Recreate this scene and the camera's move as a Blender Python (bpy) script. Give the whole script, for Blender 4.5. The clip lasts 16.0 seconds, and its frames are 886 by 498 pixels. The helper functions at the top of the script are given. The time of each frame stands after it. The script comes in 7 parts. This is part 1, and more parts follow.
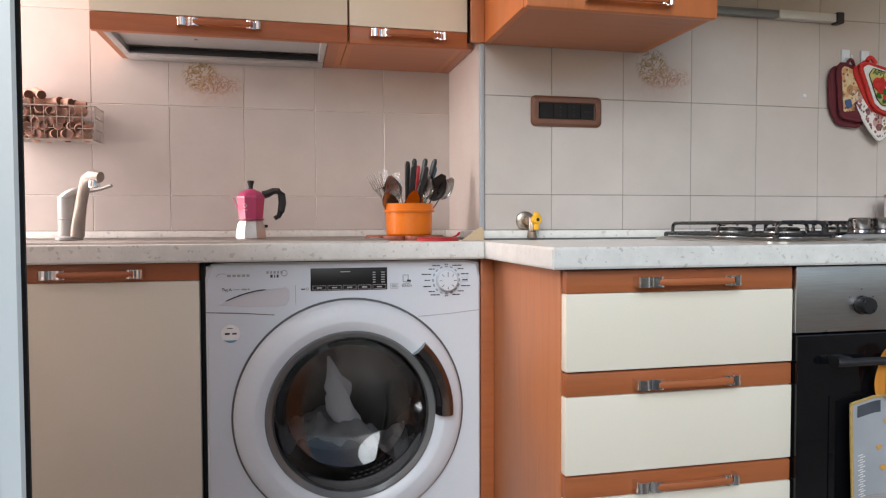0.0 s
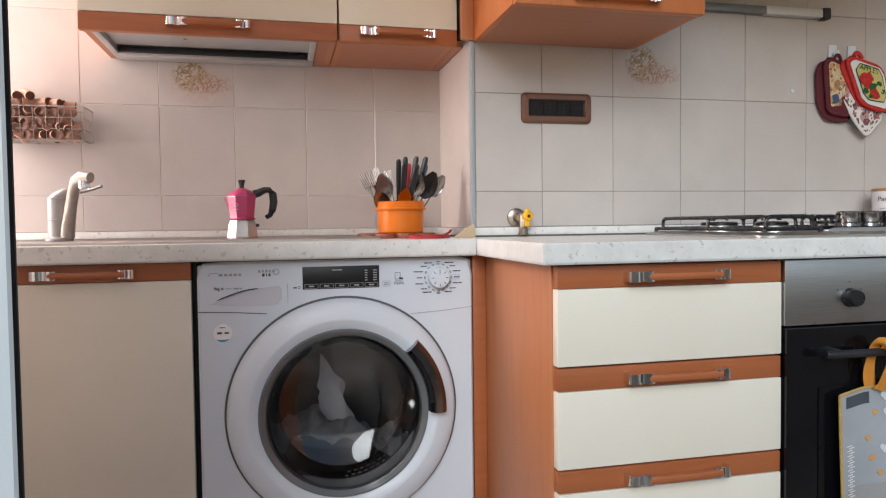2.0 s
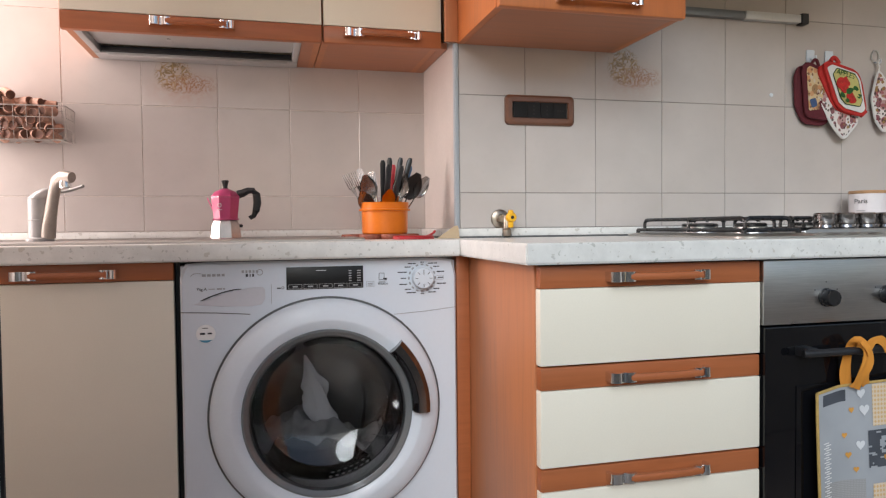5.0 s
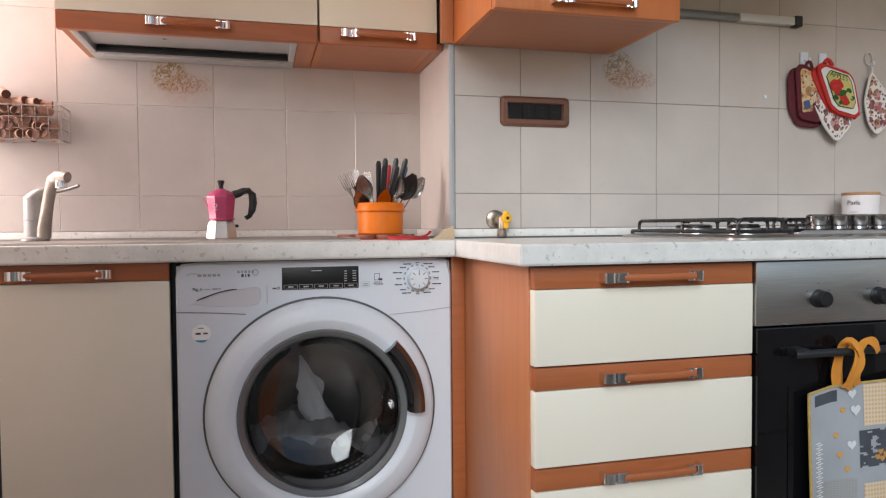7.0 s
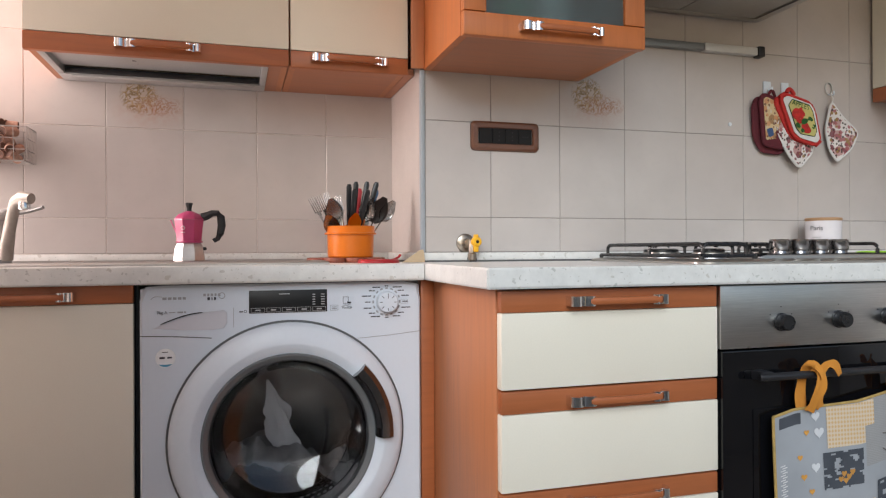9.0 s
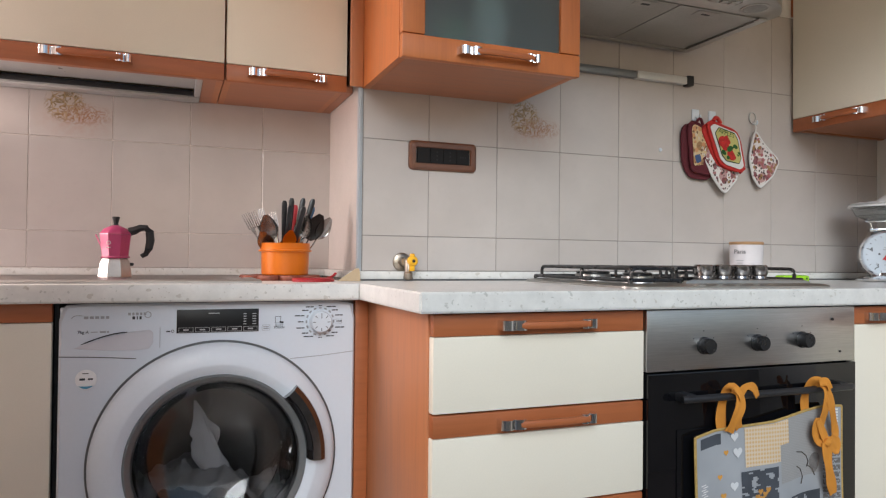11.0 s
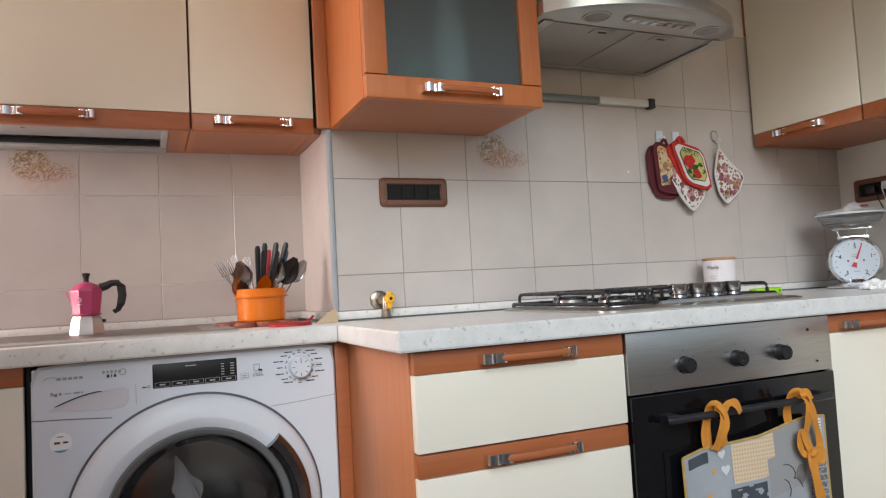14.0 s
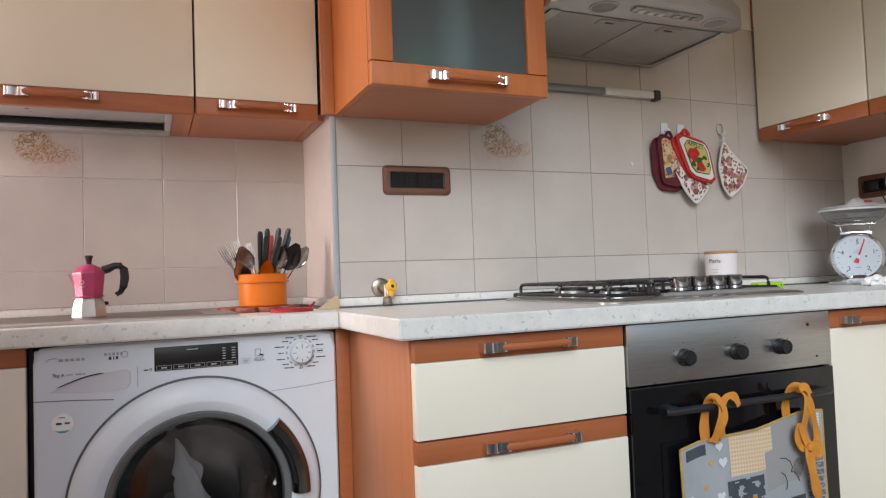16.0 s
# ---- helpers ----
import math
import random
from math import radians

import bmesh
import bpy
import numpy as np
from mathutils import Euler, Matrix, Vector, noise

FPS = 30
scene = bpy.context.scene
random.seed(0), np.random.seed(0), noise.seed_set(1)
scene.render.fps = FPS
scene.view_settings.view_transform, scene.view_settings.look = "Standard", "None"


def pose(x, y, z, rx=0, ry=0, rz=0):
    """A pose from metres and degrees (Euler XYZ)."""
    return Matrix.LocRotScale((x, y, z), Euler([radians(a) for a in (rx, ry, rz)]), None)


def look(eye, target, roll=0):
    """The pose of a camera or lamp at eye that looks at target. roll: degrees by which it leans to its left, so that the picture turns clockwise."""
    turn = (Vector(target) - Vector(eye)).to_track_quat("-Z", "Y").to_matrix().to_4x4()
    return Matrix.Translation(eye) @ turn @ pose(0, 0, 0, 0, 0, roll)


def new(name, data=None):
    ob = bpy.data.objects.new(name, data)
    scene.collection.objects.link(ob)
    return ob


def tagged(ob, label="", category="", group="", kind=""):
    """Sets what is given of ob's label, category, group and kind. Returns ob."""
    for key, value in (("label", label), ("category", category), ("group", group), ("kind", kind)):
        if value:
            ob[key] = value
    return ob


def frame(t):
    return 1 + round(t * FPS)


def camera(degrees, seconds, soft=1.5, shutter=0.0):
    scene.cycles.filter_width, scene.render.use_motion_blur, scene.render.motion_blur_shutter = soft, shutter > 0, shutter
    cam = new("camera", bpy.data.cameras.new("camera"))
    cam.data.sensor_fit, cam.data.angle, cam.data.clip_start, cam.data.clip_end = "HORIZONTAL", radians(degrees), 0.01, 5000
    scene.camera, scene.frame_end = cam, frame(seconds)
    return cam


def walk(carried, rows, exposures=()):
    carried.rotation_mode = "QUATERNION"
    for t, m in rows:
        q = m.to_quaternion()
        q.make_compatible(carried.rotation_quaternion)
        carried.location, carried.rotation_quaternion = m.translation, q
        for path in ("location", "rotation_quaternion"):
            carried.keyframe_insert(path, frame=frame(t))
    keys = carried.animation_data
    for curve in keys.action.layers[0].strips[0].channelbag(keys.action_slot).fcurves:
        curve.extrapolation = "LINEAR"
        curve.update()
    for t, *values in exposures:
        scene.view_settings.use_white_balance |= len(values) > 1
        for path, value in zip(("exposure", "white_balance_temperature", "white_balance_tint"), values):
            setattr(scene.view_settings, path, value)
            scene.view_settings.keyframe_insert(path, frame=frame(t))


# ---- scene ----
cam = camera(65.4, 16.0, soft=1.2)
PATH = [
    (0, (-0.0217, -0.0086, 0.9394), (0.4141, 1.9421, 0.8707), -0.18),
    (0.5, (-0.0230, -0.0108, 0.9398), (0.4210, 1.9377, 0.8600), -0.35),
    (1, (-0.0209, -0.0107, 0.9381), (0.4239, 1.9378, 0.8631), -0.49),
    (1.5, (-0.0207, -0.0141, 0.9383), (0.4382, 1.9312, 0.8667), -0.52),
    (2, (-0.0202, -0.0131, 0.9362), (0.4360, 1.9328, 0.8638), -0.71),
    (2.5, (-0.0207, -0.0139, 0.9371), (0.4304, 1.9332, 0.8645), -0.94),
    (3, (-0.0202, -0.0137, 0.9356), (0.4284, 1.9340, 0.8639), -1.03),
    (3.5, (-0.0167, -0.0161, 0.9366), (0.4335, 1.9314, 0.8690), -1.22),
    (4, (-0.0152, -0.0200, 0.9368), (0.4612, 1.9212, 0.8667), -1.09),
    (4.2, (-0.0162, -0.0180, 0.9318), (0.4700, 1.9208, 0.8637), -0.99),
    (6.3, (-0.0234, -0.0258, 0.9340), (0.4839, 1.9077, 0.8693), -0.40),
    (6.5, (-0.0226, -0.0261, 0.9381), (0.4866, 1.9066, 0.8645), -0.34),
    (7, (-0.0200, -0.0266, 0.9348), (0.4906, 1.9059, 0.8677), -0.47),
    (7.5, (-0.0166, -0.0285, 0.9369), (0.4964, 1.9035, 0.8718), -0.25),
    (8, (-0.0204, -0.0311, 0.9431), (0.5363, 1.8895, 0.9052), 0.09),
    (8.2, (-0.0135, -0.0343, 0.9312), (0.5620, 1.8811, 0.9304), -0.08),
    (10.3, (-0.0008, -0.0270, 0.9445), (0.5723, 1.8891, 0.9480), -0.55),
    (10.5, (-0.0048, -0.0280, 0.9475), (0.5801, 1.8845, 0.9530), -0.45),
    (11, (0.0099, -0.0388, 0.9590), (0.7432, 1.8217, 0.9879), 0.60),
    (11.5, (0.0266, -0.0374, 0.9710), (0.8581, 1.7804, 1.0368), -1.97),
    (12, (0.0256, -0.0347, 0.9703), (0.8329, 1.7932, 1.0540), -2.72),
    (12.5, (0.0256, -0.0325, 0.9691), (0.8121, 1.8039, 1.0635), -2.84),
    (13, (0.0278, -0.0334, 0.9718), (0.8104, 1.8047, 1.0662), -2.75),
    (13.5, (0.0225, -0.0323, 0.9705), (0.8055, 1.8044, 1.0867), -3.10),
    (14, (0.0169, -0.0429, 0.9706), (0.8083, 1.7903, 1.0849), -3.08),
    (14.5, (0.0168, -0.0432, 0.9674), (0.8132, 1.7883, 1.0749), -3.06),
    (15, (0.0158, -0.0433, 0.9694), (0.8078, 1.7906, 1.0670), -2.59),
    (15.5, (0.0165, -0.0444, 0.9711), (0.8086, 1.7899, 1.0600), -2.15),
    (16, (0.0147, -0.0433, 0.9701), (0.8013, 1.7937, 1.0523), -2.07),
]
walk(cam, [(t, look(eye, target, roll)) for t, eye, target, roll in PATH])

# ---- world, sun and large lights ----
world = bpy.data.worlds.new("sky")
world.use_nodes = True
scene.world = world
_wt = world.node_tree
_sky = _wt.nodes.new("ShaderNodeTexSky")
_sky.sky_type, _sky.sun_disc = "NISHITA", False
_sky.sun_elevation, _sky.sun_rotation = radians(28), radians(198)
_wt.links.new(_sky.outputs[0], _wt.nodes["Background"].inputs[0])
_wt.nodes["Background"].inputs[1].default_value = 0.12
_sun = bpy.data.lights.new("sun", "SUN")
_sun.energy, _sun.angle, _sun.color = 2.35, radians(34), (0.85, 0.94, 1.0)
new("sun", _sun).matrix_world = look((-2, -4, 4.4), (-1.57, -3, 3.83))


def window_lamp(name, eye, target, sx, sy, watts, colour):
    d = bpy.data.lights.new(name, "AREA")
    d.shape, d.size, d.size_y, d.energy, d.color = "RECTANGLE", sx, sy, watts, colour
    ob = new(name, d)
    ob.matrix_world = look(eye, target)
    return ob


# daylight of the side window
window_lamp("window_light", (-1.24, 1.80, 1.55), (0.0, 1.80, 1.5), 0.32, 1.06, 33, (1.0, 0.855, 0.82))
scene.view_settings.exposure = -0.18


# ---- materials ----
class Nodes:
    """A short way to wire a node material."""

    def __init__(self, name):
        self.m = bpy.data.materials.new(name)
        self.m.use_nodes = True
        self.t = self.m.node_tree
        self.b = self.t.nodes["Principled BSDF"]

    def n(self, kind, **kw):
        node = self.t.nodes.new(kind)
        for k, v in kw.items():
            if k in ("operation", "data_type", "blend_type", "feature", "distance", "wave_type", "bands_direction", "musgrave_type", "noise_dimensions"):
                setattr(node, k, v)
            else:
                node.inputs[k].default_value = v
        return node

    def l(self, a, b):
        self.t.links.new(a, b)

    def coords(self, scale=(1, 1, 1), kind="Object"):
        tc = self.t.nodes.new("ShaderNodeTexCoord")
        mp = self.t.nodes.new("ShaderNodeMapping")
        mp.inputs["Scale"].default_value = scale
        self.l(tc.outputs[kind], mp.inputs[0])
        return mp.outputs[0]

    def ramp(self, src, stops):
        r = self.t.nodes.new("ShaderNodeValToRGB")
        els = r.color_ramp.elements
        while len(els) < len(stops):
            els.new(0.5)
        for e, (p, c) in zip(els, stops):
            e.position, e.color = p, (*c, 1) if len(c) == 3 else c
        self.l(src, r.inputs[0])
        return r.outputs[0]

    def mix(self, fac, a, b):
        x = self.t.nodes.new("ShaderNodeMix")
        x.data_type = "RGBA"
        for sock, v in ((x.inputs[0], fac), (x.inputs[6], a), (x.inputs[7], b)):
            if hasattr(v, "links"):
                self.l(v, sock)
            elif isinstance(v, tuple):
                sock.default_value = (*v, 1)
            else:
                sock.default_value = v
        return x.outputs[2]

    def bump(self, src, strength, dist=0.001):
        b = self.n("ShaderNodeBump", Strength=strength, Distance=dist)
        self.l(src, b.inputs["Height"])
        self.l(b.outputs[0], self.b.inputs["Normal"])

    def rough_var(self, src, lo, hi):
        m = self.t.nodes.new("ShaderNodeMapRange")
        m.inputs[3].default_value, m.inputs[4].default_value = lo, hi
        self.l(src, m.inputs[0])
        self.l(m.outputs[0], self.b.inputs["Roughness"])


def tint(c, k):
    return tuple(min(1, v * k) for v in c)


def plain(name, base, rough=0.5, metal=0.0, var=0.08, scale=9.0, bump=0.0, bscale=120.0, stretch=(1, 1, 1), coat=0.0, wear=0.06, objvar=0.0):
    """A surface with soft stains, fine grain and uneven gloss."""
    k = Nodes(name)
    co = k.coords(stretch)
    big = k.n("ShaderNodeTexNoise", Scale=scale, Detail=4.0, Roughness=0.6)
    k.l(co, big.inputs["Vector"])
    fine = k.n("ShaderNodeTexNoise", Scale=bscale, Detail=3.0)
    k.l(co, fine.inputs["Vector"])
    col = k.ramp(big.outputs[0], [(0.3, tint(base, 1 - var)), (0.7, tint(base, 1 + var))])
    col = k.mix(0.25, col, k.ramp(fine.outputs[0], [(0.3, tint(base, 1 - 2 * var)), (0.7, tint(base, 1 + 2 * var))]))
    if objvar:
        oi = k.t.nodes.new("ShaderNodeObjectInfo")
        col = k.mix(k.ramp(oi.outputs["Random"], [(0, (0, 0, 0)), (1, (objvar,) * 3)]), col, tint(base, 0.72))
    k.l(col, k.b.inputs["Base Color"])
    k.b.inputs["Metallic"].default_value = metal
    k.rough_var(big.outputs[0], max(0.02, rough - wear), min(1, rough + wear))
    if coat:
        k.b.inputs["Coat Weight"].default_value = coat
        k.b.inputs["Coat Roughness"].default_value = 0.08
    if bump:
        k.bump(fine.outputs[0], bump)
    return k.m


def wood_laminate(name, base, rough, axis):
    k = Nodes(name)
    st = [14, 14, 14]
    st[axis] = 0.9
    co = k.coords(tuple(st))
    g = k.n("ShaderNodeTexNoise", Scale=5.0, Detail=6.0, Roughness=0.62, Distortion=0.6)
    k.l(co, g.inputs["Vector"])
    big = k.n("ShaderNodeTexNoise", Scale=3.0, Detail=2.0)
    k.l(k.coords(), big.inputs["Vector"])
    col = k.ramp(g.outputs[0], [(0.25, tint(base, 0.80)), (0.5, base), (0.8, tint(base, 1.14))])
    col = k.mix(k.ramp(big.outputs[0], [(0.35, (0, 0, 0)), (0.75, (0.35,) * 3)]), col, tint(base, 0.86))
    k.l(col, k.b.inputs["Base Color"])
    k.rough_var(g.outputs[0], rough - 0.07, rough + 0.08)
    k.bump(g.outputs[0], 0.12, 0.0006)
    return k.m


def tile_glaze(name, decor=False):
    """Ivory glazed tile, cloudy in itself and from tile to tile; the decor has a faded brown print."""
    k = Nodes(name)
    oi = k.t.nodes.new("ShaderNodeObjectInfo")
    gm = k.t.nodes.new("ShaderNodeNewGeometry")
    off = k.n("ShaderNodeVectorMath", operation="MULTIPLY_ADD")
    k.l(gm.outputs["Position"], off.inputs[0])
    off.inputs[1].default_value = (1, 1, 1)
    sp = k.n("ShaderNodeCombineXYZ")
    for i in range(3):
        k.l(oi.outputs["Random"], sp.inputs[i])
    k.l(sp.outputs[0], off.inputs[2])
    big = k.n("ShaderNodeTexNoise", Scale=7.0, Detail=3.0)
    k.l(off.outputs[0], big.inputs["Vector"])
    fine = k.n("ShaderNodeTexNoise", Scale=60.0, Detail=3.0)
    k.l(off.outputs[0], fine.inputs["Vector"])
    base = (0.530, 0.487, 0.464)
    col = k.ramp(big.outputs[0], [(0.3, tint(base, 0.93)), (0.72, tint(base, 1.06))])
    col = k.mix(k.ramp(oi.outputs["Random"], [(0, (0, 0, 0)), (1, (0.30,) * 3)]), col, (0.50, 0.442, 0.412))
    col = k.mix(k.ramp(fine.outputs[0], [(0.55, (0, 0, 0)), (0.8, (0.22,) * 3)]), col, tint(base, 0.86))
    if decor:
        tc = k.t.nodes.new("ShaderNodeTexCoord")
        sx = k.t.nodes.new("ShaderNodeSeparateXYZ")
        k.l(tc.outputs["Object"], sx.inputs[0])

        def blob(cx, cz, rx, rz, soft):
            d = k.n("ShaderNodeVectorMath", operation="SUBTRACT")
            k.l(tc.outputs["Object"], d.inputs[0])
            d.inputs[1].default_value = (cx, 0, cz)
            s = k.n("ShaderNodeVectorMath", operation="MULTIPLY")
            k.l(d.outputs[0], s.inputs[0])
            s.inputs[1].default_value = (1 / rx, 0, 1 / rz)
            ln = k.n("ShaderNodeVectorMath", operation="LENGTH")
            k.l(s.outputs[0], ln.inputs[0])
            return k.ramp(ln.outputs["Value"], [(soft, (1, 1, 1)), (1.0, (0, 0, 0))])

        wob = k.n("ShaderNodeTexNoise", Scale=30.0, Detail=3.0, Roughness=0.6, Distortion=2.2)
        k.l(tc.outputs["Object"], wob.inputs["Vector"])
        lines = k.ramp(wob.outputs[0], [(0.44, (0, 0, 0)), (0.475, (1, 1, 1)), (0.505, (1, 1, 1)), (0.54, (0, 0, 0))])
        petal = k.n("ShaderNodeTexVoronoi", Scale=46.0, feature="DISTANCE_TO_EDGE")
        k.l(tc.outputs["Object"], petal.inputs["Vector"])
        veins = k.ramp(petal.outputs[0], [(0.0, (1, 1, 1)), (0.07, (0, 0, 0))])
        ring = blob(-0.016, -0.034, 0.052, 0.052, 0.7)
        spray = blob(0.028, -0.060, 0.078, 0.034, 0.4)
        low = blob(0.012, -0.070, 0.110, 0.062, 0.10)

        def mul(a, b):
            m = k.n("ShaderNodeMath", operation="MULTIPLY")
            k.l(a, m.inputs[0])
            k.l(b, m.inputs[1])
            return m.outputs[0]

        col = k.mix(mul(low, k.ramp(fine.outputs[0], [(0.35, (0.15,) * 3), (0.65, (0.75,) * 3)])), col, (0.50, 0.33, 0.27))
        col = k.mix(mul(ring, k.ramp(wob.outputs[0], [(0.42, (0.05,) * 3), (0.6, (0.30,) * 3)])), col, (0.55, 0.42, 0.27))
        col = k.mix(mul(ring, lines), col, (0.24, 0.17, 0.08))
        col = k.mix(mul(ring, veins), col, (0.42, 0.29, 0.15))
        col = k.mix(mul(spray, lines), col, (0.36, 0.19, 0.11))
    k.l(col, k.b.inputs["Base Color"])
    k.rough_var(big.outputs[0], 0.13, 0.24)
    k.bump(big.outputs[0], 0.10, 0.004)
    return k.m


def terrazzo(name):
    """Cream laminate with scattered chips of grey, beige and green stone."""
    k = Nodes(name)
    co = k.coords()
    warp = k.n("ShaderNodeTexNoise", Scale=75.0, Detail=3.0)
    k.l(co, warp.inputs["Vector"])
    add = k.n("ShaderNodeVectorMath", operation="MULTIPLY_ADD")
    k.l(warp.outputs["Color"], add.inputs[0])
    add.inputs[1].default_value = (0.020, 0.012, 0.020)
    k.l(co, add.inputs[2])
    base = (0.70, 0.695, 0.67)
    mott = k.n("ShaderNodeTexNoise", Scale=26.0, Detail=5.0, Roughness=0.7)
    k.l(co, mott.inputs["Vector"])
    col = k.ramp(mott.outputs[0], [(0.3, tint(base, 0.9)), (0.7, tint(base, 1.08))])
    for sc, lim, soft, shade in ((56.0, 0.26, 0.02, 0.50), (95.0, 0.28, 0.03, 0.75), (180.0, 0.26, 0.04, 0.8)):
        v = k.n("ShaderNodeTexVoronoi", Scale=sc, Randomness=1.0)
        k.l(add.outputs[0], v.inputs["Vector"])
        spot = k.ramp(v.outputs["Distance"], [(lim - soft, (1, 1, 1)), (lim, (0, 0, 0))])
        pick = k.n("ShaderNodeSeparateColor")
        k.l(v.outputs["Color"], pick.inputs[0])
        few = k.ramp(pick.outputs[0], [(0.80, (0, 0, 0)), (0.82, (0.6,) * 3)])
        tone = k.ramp(pick.outputs[1], [(0.0, (0.34, 0.34, 0.31)), (0.4, (0.42, 0.42, 0.40)), (0.7, (0.47, 0.43, 0.37)), (1.0, (0.38, 0.41, 0.38))])
        m = k.n("ShaderNodeMath", operation="MULTIPLY")
        k.l(spot, m.inputs[0])
        k.l(few, m.inputs[1])
        col = k.mix(m.outputs[0], col, tone)
    k.l(col, k.b.inputs["Base Color"])
    k.rough_var(mott.outputs[0], 0.24, 0.40)
    k.bump(mott.outputs[0], 0.05, 0.0006)
    return k.m


def brushed(name, base, rough, stretch):
    k = Nodes(name)
    co = k.coords(stretch)
    g = k.n("ShaderNodeTexNoise", Scale=9.0, Detail=5.0, Roughness=0.65)
    k.l(co, g.inputs["Vector"])
    s = k.n("ShaderNodeTexNoise", Scale=6.0, Detail=3.0)
    k.l(k.coords(), s.inputs["Vector"])
    k.l(k.ramp(g.outputs[0], [(0.3, tint(base, 0.88)), (0.7, tint(base, 1.08))]), k.b.inputs["Base Color"])
    k.b.inputs["Metallic"].default_value = 1.0
    k.rough_var(s.outputs[0], rough - 0.06, rough + 0.10)
    k.bump(g.outputs[0], 0.06, 0.0004)
    return k.m


def glassy(name, colour, rough, alpha_mix):
    """Clear or frosted pane."""
    k = Nodes(name)
    k.b.inputs["Base Color"].default_value = (*colour, 1)
    k.b.inputs["Roughness"].default_value = rough
    k.b.inputs["Transmission Weight"].default_value = alpha_mix
    k.b.inputs["IOR"].default_value = 1.45
    return k.m


M_TILE = tile_glaze("ivory_tile")
M_DECOR = tile_glaze("decor_tile", True)
M_GROUT = plain("grout", (0.67, 0.61, 0.565), 0.8, var=0.14, scale=30)
M_GROUT_D = plain("grey_grout", (0.28, 0.26, 0.24), 0.85, var=0.2, scale=30)
M_PLASTER = plain("white_plaster", (0.74, 0.72, 0.69), 0.75, var=0.03, scale=3, bump=0.2)
M_CEIL = plain("ceiling_paint", (0.8, 0.79, 0.77), 0.85, var=0.02, scale=2)
M_RETURN = plain("glazed_panel", (0.66, 0.59, 0.55), 0.22, var=0.04, scale=6)
M_FLOOR = plain("floor_tile", (0.42, 0.36, 0.30), 0.35, var=0.1, scale=5)
M_TOP = terrazzo("terrazzo_laminate")
M_TERRA = wood_laminate("terracotta_wood", (0.375, 0.112, 0.038), 0.38, 0)
M_TERRA_V = wood_laminate("terracotta_side", (0.47, 0.175, 0.072), 0.40, 2)
M_TERRA_F = wood_laminate("terracotta_frame", (0.49, 0.15, 0.042), 0.34, 2)
M_UNDER = wood_laminate("terracotta_underside", (0.40, 0.16, 0.085), 0.42, 0)
M_CREAM = plain("cream_lacquer", (0.78, 0.725, 0.61), 0.36, var=0.025, scale=4, bump=0.03, bscale=300)
M_CREAM_EDGE = plain("cream_edge", (0.78, 0.72, 0.6), 0.35, var=0.02)
M_CHROME = plain("chrome", (0.78, 0.78, 0.79), 0.13, 1.0, var=0.03, scale=40, wear=0.04)
M_STEEL = brushed("brushed_steel", (0.52, 0.50, 0.47), 0.30, (2, 60, 60))
M_PANEL = brushed("panel_steel", (0.60, 0.595, 0.59), 0.27, (2, 60, 60))
M_HOOD = brushed("hood_steel", (0.50, 0.49, 0.46), 0.34, (2, 40, 40))
M_SINK = brushed("sink_steel", (0.50, 0.49, 0.48), 0.33, (3, 40, 40))
M_TRIM = plain("grey_trim", (0.36, 0.39, 0.42), 0.5, 0.1, var=0.04)
M_WHITE = plain("white_enamel", (0.68, 0.735, 0.805), 0.24, var=0.015, scale=3, coat=0.3)
M_WHITEP = plain("white_plastic", (0.67, 0.725, 0.79), 0.33, var=0.02, scale=6)
M_GREYP = plain("grey_plastic", (0.10, 0.105, 0.11), 0.35, var=0.05)
M_DARKP = plain("dark_plastic", (0.014, 0.014, 0.016), 0.42, var=0.1)
M_BLACKG = plain("black_glass", (0.004, 0.004, 0.005), 0.05, var=0.05, wear=0.02)
M_RUBBER = plain("black_gasket", (0.015, 0.015, 0.017), 0.55, var=0.1)
M_INK = plain("grey_ink", (0.035, 0.035, 0.045), 0.5)
M_INK_L = plain("pale_ink", (0.34, 0.35, 0.37), 0.5)
M_CAST = plain("black_enamel", (0.014, 0.014, 0.015), 0.28, var=0.15, scale=50, bump=0.15, bscale=200)
M_UPVC = plain("white_door_frame", (0.64, 0.68, 0.69), 0.3, var=0.02, scale=4)


# ---- building helpers ----
def box(bm, x0, x1, y0, y1, z0, z1, bevel=0.0, seg=2):
    g = bmesh.ops.create_cube(bm, size=1.0)
    vs = g["verts"]
    for v in vs:
        v.co = Vector((x0 + (v.co.x + 0.5) * (x1 - x0), y0 + (v.co.y + 0.5) * (y1 - y0), z0 + (v.co.z + 0.5) * (z1 - z0)))
    if bevel > 0:
        es = list({e for v in vs for e in v.link_edges})
        bmesh.ops.bevel(bm, geom=es, offset=bevel, segments=seg, affect="EDGES", profile=0.6)
    return bm


def boxed(x0, x1, y0, y1, z0, z1, bevel=0.0, seg=2):
    return box(bmesh.new(), x0, x1, y0, y1, z0, z1, bevel, seg)


